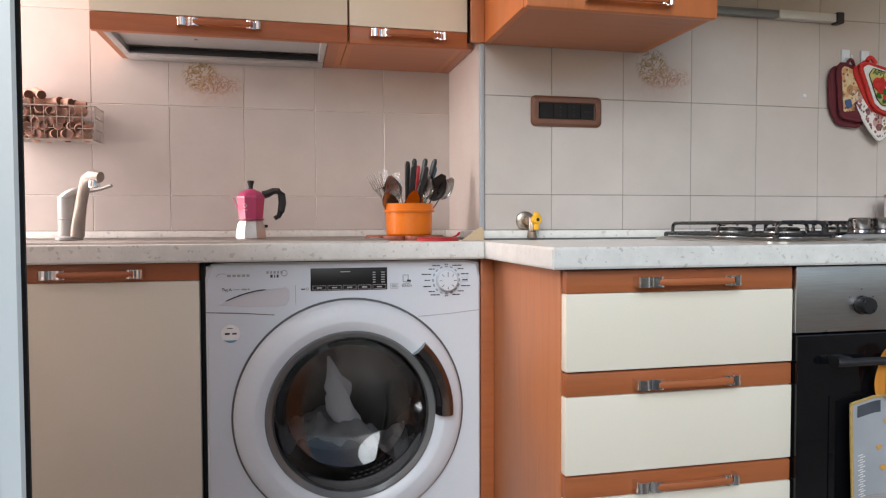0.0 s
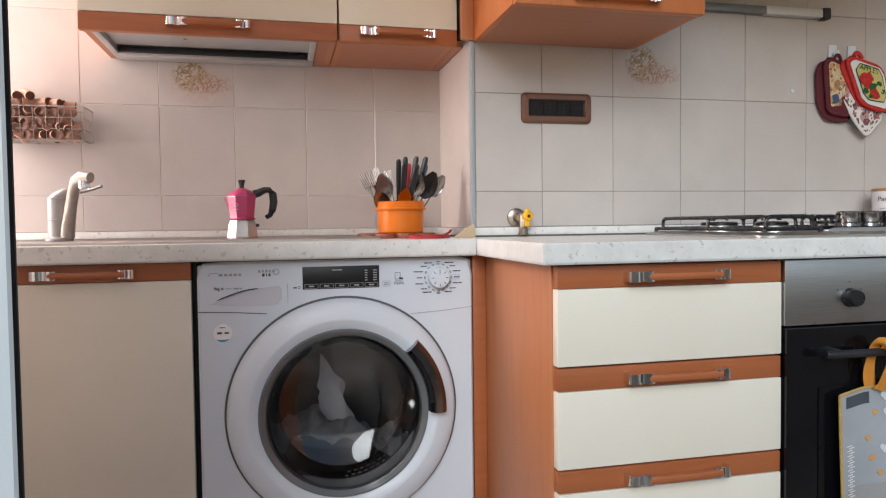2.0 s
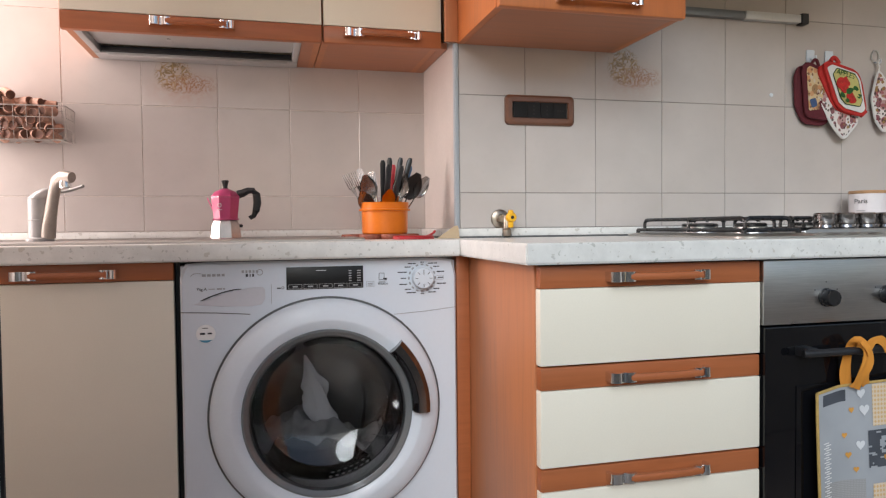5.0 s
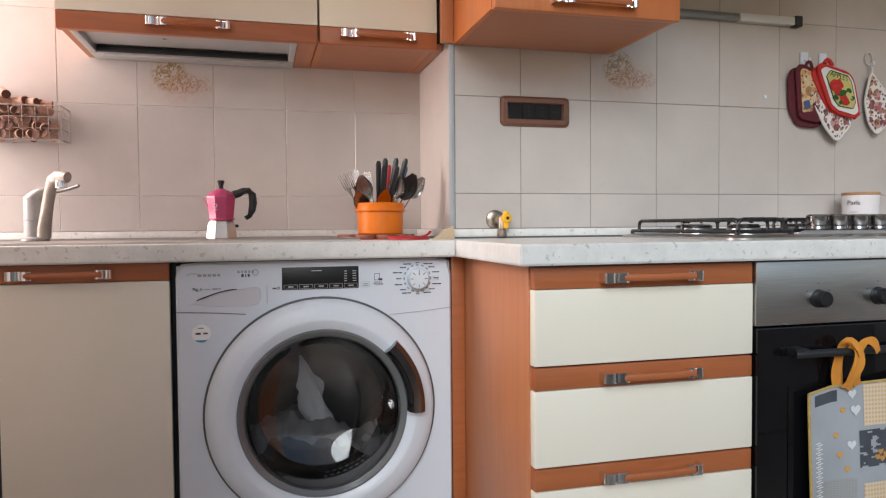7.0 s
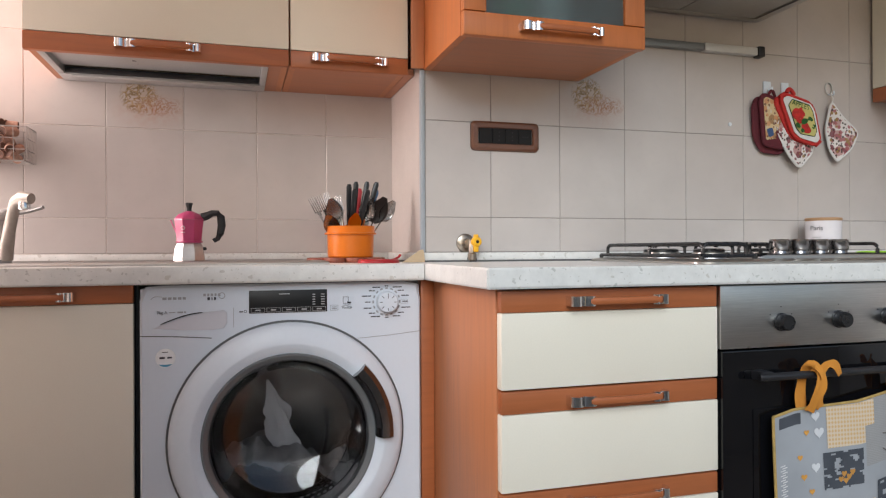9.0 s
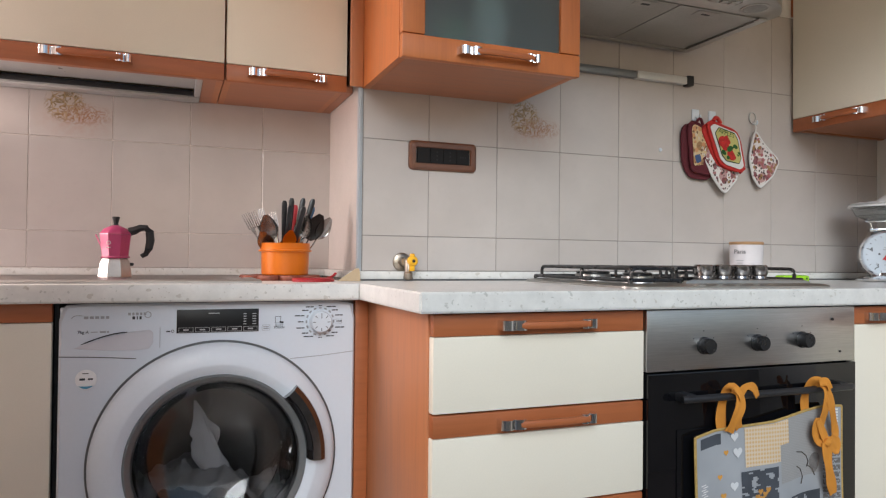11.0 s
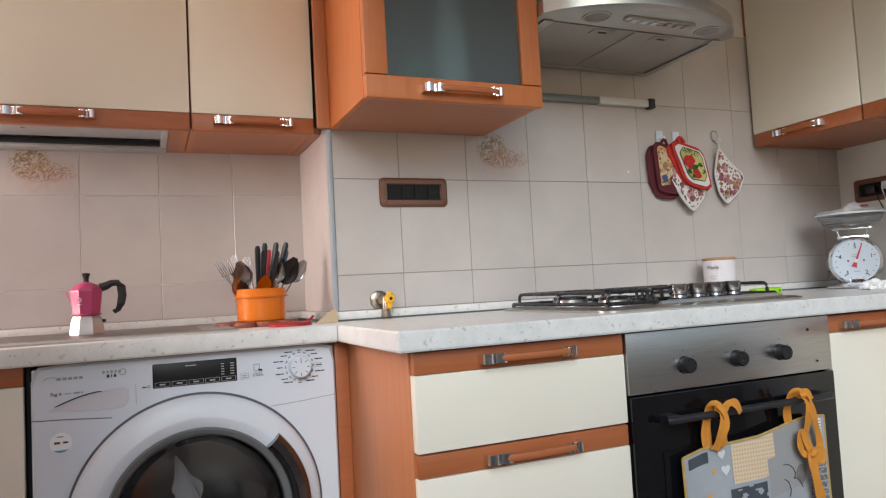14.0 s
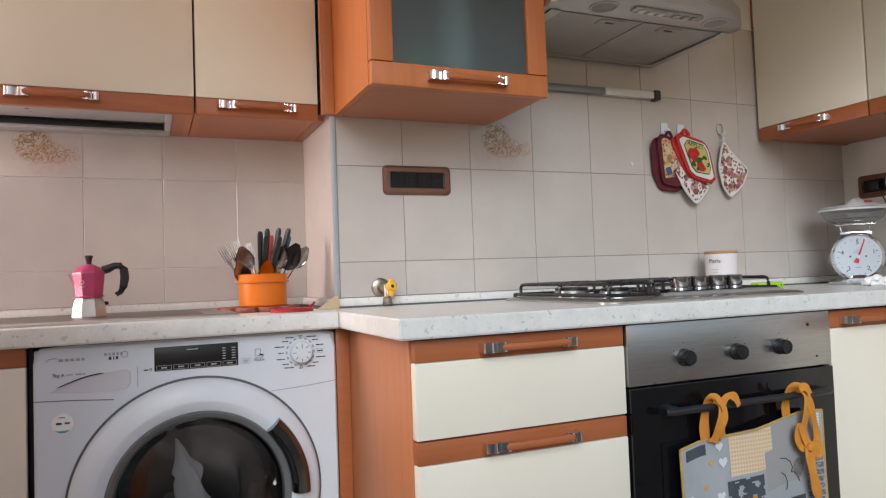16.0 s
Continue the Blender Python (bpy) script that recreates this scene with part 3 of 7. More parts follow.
handle(glass_cabinet, 0.684, gy, 1.410, 0.190)

side_cab_x = 1.911


def side_cabinet(y0, y1, label):
    u = thing("wall_cabinet", label, "wall cabinet", (2.13, (y0 + y1) / 2, 1.391))
    x = side_cab_x
    part("side_panel", boxed(x + 0.023, XR - 0.003, y1 - 0.016, y1, 1.391, 2.12), M_TERRA_V, u)
    part("side_panel", boxed(x + 0.023, XR - 0.003, y0, y0 + 0.016, 1.391, 2.12), M_TERRA_V, u)
    part("bottom_panel", boxed(x + 0.023, XR - 0.003, y0 + 0.016, y1 - 0.016, 1.394, 1.410), M_UNDER, u, "brown wood-grain underside")
    dr = part("door", boxed(x, x + 0.022, y0 + 0.001, y1 - 0.001, 1.4315, 2.12, 0.003), M_CREAM, u, "cream lacquered door")
    part("strip", boxed(x + 0.001, x + 0.022, y0 + 0.001, y1 - 0.001, 1.388, 1.431, 0.003), M_TERRA, dr, "terracotta wood strip")
    yc = (y0 + y1) / 2 + 0.01
    turn = Matrix.Translation((x + 0.001, yc, 0)) @ Matrix.Rotation(radians(-90), 4, "Z")
    handle(u, 0.0, 0.0, 1.411, 0.17, turn)
    return u


structure("filler_strip", boxed(1.915, 1.933, 1.6545, 1.6635, 1.775, 2.12, 0.001), M_TERRA, "terracotta filler strip beside the side cabinet", "trim")
side_cabinet(1.270, 1.653, "cream wall cabinet with terracotta strip on the side wall")
side_cabinet(0.886, 1.2675, "second cream wall cabinet beside the first")

# ---- washing machine ----
washer = thing("washing_machine", "white front-loading washing machine with dark round door", "washing machine", (0.105, 1.75, 0))
WX0, WX1, WC, WZ = -0.193, 0.402, 0.108, 0.530
bm = boxed(WX0, WX0 + 0.012, 1.512, 1.985, 0.012, 0.855, 0.003)
box(bm, WX1 - 0.012, WX1, 1.512, 1.985, 0.012, 0.855, 0.003)
box(bm, WX0 + 0.012, WX1 - 0.012, 1.512, 1.985, 0.84, 0.855)
box(bm, WX0 + 0.012, WX1 - 0.012, 1.97, 1.985, 0.012, 0.84)
box(bm, WX0 + 0.012, WX1 - 0.012, 1.512, 1.97, 0.012, 0.03)
part("body", bm, M_WHITE, washer)


def rounded_square(x0, x1, z0, z1, r, n):
    """Points of a rounded rectangle, one for each of n angles about the door's middle."""
    pts = []
    for i in range(n):
        a = 2 * math.pi * i / n
        c, s = math.cos(a), math.sin(a)
        t = min((x1 - WC) / c if c > 1e-6 else 9, (x0 - WC) / c if c < -1e-6 else 9, (z1 - WZ) / s if s > 1e-6 else 9, (z0 - WZ) / s if s < -1e-6 else 9)
        x, z = WC + t * c, WZ + t * s
        for cx, cz in ((x0 + r, z0 + r), (x1 - r, z0 + r), (x0 + r, z1 - r), (x1 - r, z1 - r)):
            ox, oz = x - cx, z - cz
            if ox * (cx - WC) > 0 and oz * (cz - WZ) > 0:
                q = r / max(math.hypot(ox, oz), 1e-6)
                x, z = cx + ox * q, cz + oz * q
        pts.append((x, z))
    return pts


n = 96
ring = rounded_square(WX0, WX1, 0.10, 0.8615, 0.022, n)
inner = [(WC + (x - WC) * 0.985, WZ + (z - WZ) * 0.985) for x, z in ring]
hole = [(WC + 0.2485 * math.cos(2 * math.pi * i / n), WZ + 0.2485 * math.sin(2 * math.pi * i / n)) for i in range(n)]
bm = bmesh.new()
loft(bm, [[(x, 1.520, z) for x, z in ring], [(x, 1.505, z) for x, z in ring], [(x, 1.500, z) for x, z in inner], [(x, 1.500, z) for x, z in hole], [(x, 1.530, z) for x, z in hole]], closed=False)
front = part("front_panel", bm, M_WHITE, washer)
part("plinth", boxed(WX0 + 0.002, WX1 - 0.002, 1.503, 1.52, 0.012, 0.098, 0.003), M_WHITEP, washer)
for fx in (WX0 + 0.05, WX1 - 0.05):
    for fy in (1.56, 1.93):
        part("foot", lathe(bmesh.new(), [(0.02, 0.0), (0.02, 0.013)], 12, "Z", (fx, fy, 0)), M_DARKP, washer)

# round door: grey ring painted as the gap's shade, white ring, dark rim, glass bowl
door = part("door", lathe(bmesh.new(), [(0.2465, 1.520), (0.2478, 1.494), (0.2450, 1.484), (0.238, 1.477), (0.224, 1.472), (0.206, 1.4665), (0.201, 1.4668), (0.1885, 1.473), (0.1835, 1.4755), (0.182, 1.49)], 96, "Y", (WC, 0, WZ), False), M_WHITEP, washer, "white plastic door ring")
part("gap", lathe(bmesh.new(), [(0.2525, 1.4990), (0.2470, 1.4984), (0.2470, 1.512)], 96, "Y", (WC, 0, WZ), False), M_GREYP, door, "grey ring coloured as the shade in the gap round the door")
M_RIM = plain("smoke_rim", (0.14, 0.15, 0.155), 0.2, var=0.05, coat=0.5)
part("rim", lathe(bmesh.new(), [(0.1835, 1.4752), (0.1820, 1.4722), (0.1785, 1.4722), (0.1690, 1.479), (0.1675, 1.49)], 96, "Y", (WC, 0, WZ), False), M_RIM, door, "dark smoked plastic rim")
M_BOWL = glassy("smoked_glass", (0.82, 0.83, 0.84), 0.02, 1.0)
part("glass", lathe(bmesh.new(), [(0.1690, 1.4765), (0.163, 1.488), (0.155, 1.52), (0.140, 1.553), (0.105, 1.574), (0.055, 1.584), (0.0005, 1.587), (0.0005, 1.592), (0.057, 1.589), (0.108, 1.579), (0.145, 1.556), (0.160, 1.52), (0.1675, 1.489)], 72, "Y", (WC, 0, WZ), False), M_BOWL, door, "bulging smoked glass bowl")
bm = bmesh.new()
prof = []
angs = [radians(-2 + 46 * i / 14) for i in range(15)]
outl = []
for i, a in enumerate(angs):
    w = 0.5 + 0.5 * math.sin(math.pi * (0.15 + 0.7 * i / 14))
    pr = [(0.182, 1.474), (0.185, 1.456), (0.194, 1.448 - 0.004 * w), (0.210, 1.449 - 0.004 * w), (0.2175 + 0.003 * w, 1.456), (0.2195 + 0.003 * w, 1.469)]
    outl.append([(WC + r * math.cos(a), y, WZ + r * math.sin(a)) for r, y in pr])
loft(bm, outl)
hd = part("handle", bm, plain("dark_door_chrome", (0.24, 0.24, 0.25), 0.12, 1.0, var=0.1, scale=30), door, "curved dark chrome door handle")
bm = bmesh.new()
loft(bm, [[(WC + r * math.cos(a), y, WZ + r * math.sin(a)) for r, y in ((0.1825, 1.4585), (0.1845, 1.4530), (0.1925, 1.4448), (0.1925, 1.449))] for a in angs[2:-2]])
part("grip", bm, plain("smoked_plastic", (0.02, 0.02, 0.022), 0.12, var=0.05), door, "grey recessed grip of the handle")
# drum behind the glass
M_DRUM = plain("drum_steel", (0.40, 0.39, 0.38), 0.17, 1.0, var=0.08, scale=14)
drum = part("drum", lathe(bmesh.new(), [(0.172, 1.556), (0.190, 1.56), (0.225, 1.57), (0.228, 1.80), (0.20, 1.86), (0.08, 1.88), (0.0005, 1.87)], 64, "Y", (WC, 0, WZ), False), M_DRUM, washer, "steel drum seen through the glass")
part("bellows", lathe(bmesh.new(), [(0.243, 1.531), (0.205, 1.535), (0.195, 1.548), (0.187, 1.540), (0.180, 1.552), (0.173, 1.557)], 64, "Y", (WC, 0, WZ), False), plain("grey_rubber", (0.28, 0.28, 0.29), 0.5, var=0.06), washer, "grey rubber door bellows")
# drum perforation as pale discs, the glints on the holes put into their colour
bm = bmesh.new()
for ia in range(-13, 6):
    for iy in range(6):
        a = radians(-30 + ia * 4.2 + (2.1 if iy % 2 else 0))
        y = 1.60 + iy * 0.030
        c = Vector((WC + 0.2262 * math.cos(a), y, WZ + 0.2262 * math.sin(a)))
        u = Vector((-math.sin(a), 0, math.cos(a)))
        vs = [bm.verts.new(c + u * (0.0052 * math.cos(q * math.pi / 4)) + Vector((0, 0.0052 * math.sin(q * math.pi / 4), 0))) for q in range(8)]
        bm.faces.new(vs)
tagged(part("drum_holes", bm, plain("hole_glints", (0.50, 0.50, 0.50), 0.3, 0.4, var=0.1), washer, "pale discs coloured as glints on the drum perforation"), kind="stuff")
for a in (100, 220, 340):
    bm = bmesh.new()
    a = radians(a)
    o = []
    for y, h in ((1.60, 0.008), (1.64, 0.034), (1.74, 0.036), (1.79, 0.006)):
        o.append([(WC + (0.227 - k * h) * math.cos(a + d), y, WZ + (0.227 - k * h) * math.sin(a + d)) for d, k in ((-0.16, 0), (-0.06, 1), (0.06, 1), (0.16, 0))])
    loft(bm, o)
    part("lifter", bm, M_DRUM, washer)
# laundry lying in the drum
M_CLOTH_D = plain("grey_laundry", (0.20, 0.20, 0.205), 0.8, var=0.3, scale=20, bump=0.4, bscale=400)
bm = bmesh.new()
g = bmesh.ops.create_grid(bm, x_segments=44, y_segments=30, size=0.5)
for v in g["verts"]:
    x, y = v.co.x * 0.34, v.co.y * 0.24
    nz = noise.noise(Vector((x * 16, y * 16, 3.1))) * 0.050 + noise.noise(Vector((x * 38, y * 38, 7))) * 0.028
    v.co = Vector((WC + x, 1.71 + y, WZ - 0.16 + nz + 1.2 * x * x + 0.125 * math.exp(-((x + 0.045) ** 2 + (y + 0.03) ** 2) / 0.014)))
tagged(part("laundry", bm, M_CLOTH_D), "crumpled pale grey laundry lying in the washer drum", "laundry")

# a white form added in the drum, shaped as the bright streak in the glass
bm = bmesh.new()
o = []
for i in range(22):
    t = i / 21
    r = 0.026 * max(0.0, math.sin(math.pi * (0.30 + 0.70 * t))) + 0.003
    cx, cy, cz = WC + 0.004 - 0.046 * t, 1.650 - 0.020 * t, WZ - 0.075 + 0.175 * t
    o.append([(cx + r * math.cos(k) * (1 + 0.7 * noise.noise(Vector((2.2 * math.cos(k), 2.2 * math.sin(k), 4 * t)))), cy + 0.55 * r * math.sin(k) * (1 + 0.4 * noise.noise(Vector((3 * math.cos(k), 3 * math.sin(k), 2 * t + 5)))), cz + 0.010 * noise.noise(Vector((4 * k, 3 * t, 1.0)))) for k in [2 * math.pi * j / 28 for j in range(28)]])
loft(bm, o)
tagged(part("laundry", bm, plain("white_streak", (0.58, 0.58, 0.60), 0.8, var=0.08, scale=20, bump=0.4, bscale=400)), "white flame-shaped form standing in for the bright streak in the door glass", "laundry")

# control panel
fy = 1.4995
disp = part("display", boxed(0.023, 0.189, fy - 0.0012, fy + 0.002, 0.7985, 0.8475, 0.001), plain("display_black", (0.005, 0.005, 0.006), 0.35, var=0.05), washer, "black glass display with touch keys")
M_GLOW = plain("pale_print", (0.45, 0.45, 0.46), 0.5)
for i in range(5):
    kx = 0.027 + i * 0.0325
    bm = boxed(kx, kx + 0.0290, fy - 0.0016, fy - 0.0013, 0.8005, 0.8012)
    for a in ((kx, kx + 0.0290, 0.8093, 0.8100), (kx, kx + 0.0007, 0.8012, 0.8093), (kx + 0.0283, kx + 0.0290, 0.8012, 0.8093), (kx + 0.009, kx + 0.020, 0.8038, 0.8066)):
        box(bm, a[0], a[1], fy - 0.0016, fy - 0.0013, a[2], a[3])
    part("touch_key", bm, M_GLOW, disp)
for i in range(5):
    for kx, w in ((0.157, 0.006), (0.1755, 0.008)):
        part("mark", boxed(kx, kx + w, fy - 0.0016, fy - 0.0013, 0.8145 + i * 0.0054, 0.8165 + i * 0.0054), M_GLOW, disp)
part("mark", boxed(0.086, 0.108, fy - 0.0016, fy - 0.0013, 0.8385, 0.8400), M_GLOW, disp)


def bars(parent, x, z, widths, h, m, name="print"):
    for w in widths:
        part(name, boxed(x, x + w, fy - 0.0006, fy + 0.0004, z - h / 2, z + h / 2), m, parent)
        x += w + h * 0.5


knob = part("program_knob", lathe(bmesh.new(), [(0.0245, fy), (0.0245, fy - 0.004), (0.0235, fy - 0.016), (0.0215, fy - 0.0185), (0.0005, fy - 0.019)], 40, "Y", (0.3225, 0, 0.8165), False), M_WHITEP, washer, "round white programme knob")
for i in range(8):
    a = radians(90 + i * 45)
    bm = boxed(-0.0006, 0.0006, fy - 0.0196, fy - 0.0188, 0.013 if i else 0.008, 0.0195)
    bmesh.ops.transform(bm, matrix=Matrix.Translation((0.3225, 0, 0.8165)) @ Matrix.Rotation(-a + radians(90), 4, "Y"), verts=bm.verts)
    part("notch", bm, M_INK, knob)
for i in range(16):
    a = radians(90 + i * 22.5)
    bm = boxed(-0.0033, 0.0033, fy - 0.0006, fy + 0.0003, -0.0018, 0.0018, 0.0009, 1)
    bmesh.ops.transform(bm, matrix=Matrix.Translation((0.3225 + 0.0305 * math.cos(a), 0, 0.8165 + 0.0305 * math.sin(a))) @ Matrix.Rotation(-a + radians(90), 4, "Y"), verts=bm.verts)
    part("programme_mark", bm, M_INK_L, washer)
    c, s = math.cos(a), math.sin(a)
    w = (0.012, 0.018, 0.014, 0.022)[i % 4] * (0.6 if abs(c) < 0.2 else 1)
    x0 = 0.3225 + 0.037 * c - (w if c < -0.2 else (w / 2 if abs(c) < 0.2 else 0))
    bars(washer, x0, 0.8165 + 0.0355 * s, [w * 0.55, w * 0.35], 0.0022, M_INK)
lettering("lettering", "7kg A", 0.0088, Matrix.Translation((-0.150, fy - 0.0003, 0.8055)) @ FACE_Y, M_INK, washer)
bars(washer, -0.136, 0.8055, [0.012], 0.0016, M_INK_L)
bars(washer, -0.120, 0.8055, [0.011, 0.004], 0.0034, M_INK_L)
lettering("lettering", "SMART", 0.0058, Matrix.Translation((0.2325, fy - 0.0003, 0.8105)) @ FACE_Y, M_INK_L, washer)
lettering("lettering", "TOUCH", 0.0064, Matrix.Translation((0.2325, fy - 0.0003, 0.8055)) @ FACE_Y, M_INK, washer)
for a in ((0.224, 0.2247, 0.815, 0.830), (0.2355, 0.2362, 0.819, 0.830), (0.2247, 0.2355, 0.8293, 0.830), (0.2247, 0.2355, 0.815, 0.8157), (0.2365, 0.242, 0.8145, 0.8185), (0.2335, 0.2365, 0.8155, 0.8195)):
    part("symbol", boxed(a[0], a[1], fy - 0.0006, fy + 0.0003, a[2], a[3]), M_INK, washer)
for a in ((0.196, 0.213, 0.8000, 0.8006), (0.196, 0.213, 0.8114, 0.8120), (0.196, 0.1966, 0.8006, 0.8114), (0.2124, 0.213, 0.8006, 0.8114), (0.199, 0.210, 0.8068, 0.8086), (0.199, 0.210, 0.8030, 0.8048)):
    part("start_key", boxed(a[0], a[1], fy - 0.0006, fy + 0.0003, a[2], a[3]), M_INK_L, washer)
for a in ((0.356, 0.372, 0.8115, 0.8120), (0.356, 0.372, 0.8205, 0.8210), (0.3715, 0.372, 0.812, 0.8205), (0.359, 0.369, 0.815, 0.8172)):
    part("programme_mark", boxed(a[0], a[1], fy - 0.0006, fy + 0.0003, a[2], a[3]), M_INK_L, washer)
bars(washer, 0.003, 0.803, [0.008], 0.0026, M_INK)
part("mark", lathe(bmesh.new(), [(0.003, fy - 0.0006), (0.002, fy - 0.0006)], 16, "Y", (0.0155, 0, 0.8035), False), M_INK, washer)
# maker's mark and model name as plain shapes
bm = bmesh.new()
tube(bm, arc((-0.171, fy, 0.833), (-0.166, fy, 0.842), (-0.150, fy, 0.838), 8), 0.0014, 6, 0.5)
part("badge", bm, M_CHROME, washer, "plain silver badge shape")
bars(washer, -0.149, 0.8345, [0.008, 0.007, 0.007, 0.007, 0.006], 0.0052, M_INK_L, "badge")
bars(washer, -0.069, 0.8405, [0.005, 0.004, 0.005, 0.004, 0.005], 0.0055, M_INK_L, "badge")
bars(washer, -0.061, 0.8325, [0.005, 0.002, 0.004], 0.0062, M_INK, "badge")
bm = lathe(bmesh.new(), [(0.0068, fy - 0.0005), (0.0058, fy - 0.0007), (0.0052, fy - 0.0005)], 24, "Y", (-0.032, 0, 0.8385), False)
part("badge", bm, M_INK_L, washer)
# detergent drawer: dished grip with a dark upper lip
bm = bmesh.new()
lo = [(-0.167, 0.7735)] + [(-0.167 + 0.127 * t, 0.7745 + 0.0325 * math.sin(t * 1.45)) for t in (0.12, 0.25, 0.4, 0.6, 0.8, 1.0)] + [(-0.028, 0.8075), (-0.0215, 0.802), (-0.0215, 0.781), (-0.029, 0.7695), (-0.05, 0.7665), (-0.11, 0.768)]
mid = (sum(p[0] for p in lo) / len(lo), sum(p[1] for p in lo) / len(lo))
loft(bm, [[(x, fy + 0.0002, z) for x, z in lo], [(mid[0] + (x - mid[0]) * 0.99, fy - 0.0006, mid[1] + (z - mid[1]) * 0.97) for x, z in lo], [(mid[0] + (x - mid[0]) * 0.55, fy + 0.0001, mid[1] + (z - mid[1]) * 0.4) for x, z in lo]])
drawer = part("detergent_drawer", bm, plain("lilac_white_plastic", (0.60, 0.61, 0.66), 0.35, var=0.02), washer, "dished grip of the detergent drawer")
part("grip", tube(bmesh.new(), [(-0.153 + 0.083 * t, fy - 0.001, 0.7815 + 0.0225 * math.sin(t * 1.5)) for t in [i / 10 for i in range(11)]], 0.0013, 6, 1, [0.4] + [1] * 9 + [0.5]), M_DARKP, drawer, "dark lip of the grip")
part("seam", tube(bmesh.new(), [(WX0 + 0.001, fy, 0.7585), (-0.12, fy, 0.755), (-0.053, fy, 0.7495)], 0.0009, 5), M_GREYP, washer)
part("seam", tube(bmesh.new(), [(0.257, fy, 0.7365), (0.33, fy, 0.741), (WX1 - 0.001, fy, 0.748)], 0.0007, 5), M_INK_L, washer)
part("seam", tube(bmesh.new(), [(-0.0085, fy, 0.770), (-0.0085, fy, 0.812)], 0.0005, 5), M_INK_L, washer)
st = part("sticker", lathe(bmesh.new(), [(0.0195, fy), (0.0195, fy - 0.0005), (0.0005, fy - 0.0006)], 32, "Y", (-0.1435, 0, 0.712), False), plain("white_sticker", (0.82, 0.83, 0.84), 0.4), washer, "round white sticker with a blue edge")
bm = bmesh.new()
o = [(-0.1435 + 0.0185 * math.cos(radians(a)), 0.712 + 0.0185 * math.sin(radians(a))) for a in range(-145, -34, 10)]
o2 = [(-0.1435 + 0.0205 * math.cos(radians(a)) * 0.8, 0.7005 + 0.002 * math.sin(radians(a))) for a in range(-35, -146, -10)]
bm.faces.new([bm.verts.new((x, fy - 0.0009, z)) for x, z in o + o2])
part("sticker_edge", bm, plain("blue_print", (0.09, 0.33, 0.50), 0.4), st)
for x, z, w, h in ((-0.150, 0.724, 0.011, 0.0016), (-0.155, 0.7125, 0.010, 0.0042), (-0.140, 0.7125, 0.009, 0.0034)):
    part("print", boxed(x, x + w, fy - 0.001, fy - 0.0007, z - h / 2, z + h / 2), M_INK, st)

# ---- oven ----
oven = thing("oven", "built-in oven with steel control panel and black glass door", "oven", (1.18, 1.38, 0.1))
OX0, OX1 = 0.889, 1.467
part("body", boxed(OX0 + 0.01, OX1 - 0.01, YD + 0.025, 1.62, 0.11, UNDER - 0.004), M_DARKP, oven)
panel = part("control_panel", boxed(OX0, OX1, YD - 0.004, YD + 0.02, 0.738, 0.861, 0.002), M_PANEL, oven, "brushed steel control panel")
for kx, kz in ((1.031, 0.787), (1.175, 0.788), (1.304, 0.790)):
    part("knob", lathe(bmesh.new(), [(0.0180, YD - 0.0045), (0.0180, YD - 0.008), (0.0165, YD - 0.010), (0.0160, YD - 0.024), (0.0142, YD - 0.027), (0.0005, YD - 0.027)], 32, "Y", (kx, 0, kz), False), M_CAST, oven, "round black oven knob")
    for i in range(3):
        a = radians(150 - i * 60)
        part("dial_mark", boxed(kx + 0.030 * math.cos(a) - 0.0010, kx + 0.030 * math.cos(a) + 0.0010, YD - 0.0050, YD - 0.0042, kz + 0.030 * math.sin(a) - 0.001, kz + 0.030 * math.sin(a) + 0.001), M_INK, panel)
part("pilot_light", lathe(bmesh.new(), [(0.0034, YD - 0.0042), (0.003, YD - 0.0065), (0.0005, YD - 0.0068)], 16, "Y", (1.396, 0, 0.833), False), M_DARKP, panel)
part("pilot_light", lathe(bmesh.new(), [(0.0026, YD - 0.0042), (0.0022, YD - 0.006), (0.0005, YD - 0.006)], 16, "Y", (1.42, 0, 0.760), False), M_DARKP, panel)
odoor = part("door", boxed(OX0 + 0.001, OX1 - 0.001, YD - 0.008, YD + 0.02, 0.145, 0.735, 0.003), M_BLACKG, oven, "black glass oven door")
part("inner_window", boxed(OX0 + 0.07, OX1 - 0.07, YD - 0.0105, YD - 0.0085, 0.24, 0.62, 0.0008), M_BLACKG, odoor, "dark inner window")
part("plinth", boxed(OX0, OX1, YD + 0.06, YD + 0.078, 0, 0.10), M_TERRA, oven)
bm = bmesh.new()
tube(bm, [(0.948, 1.050, 0.688), (0.958, 1.046, 0.688), (1.398, 1.046, 0.688), (1.410, 1.050, 0.688)], 0.0085, 12, 0.9)
oh = part("handle", bm, M_DARKP, odoor, "black oven door handle")
for hx in (0.968, 1.388):
    part("bracket", boxed(hx - 0.012, hx + 0.012, 1.048, YD - 0.007, 0.679, 0.697, 0.003), M_DARKP, oh)

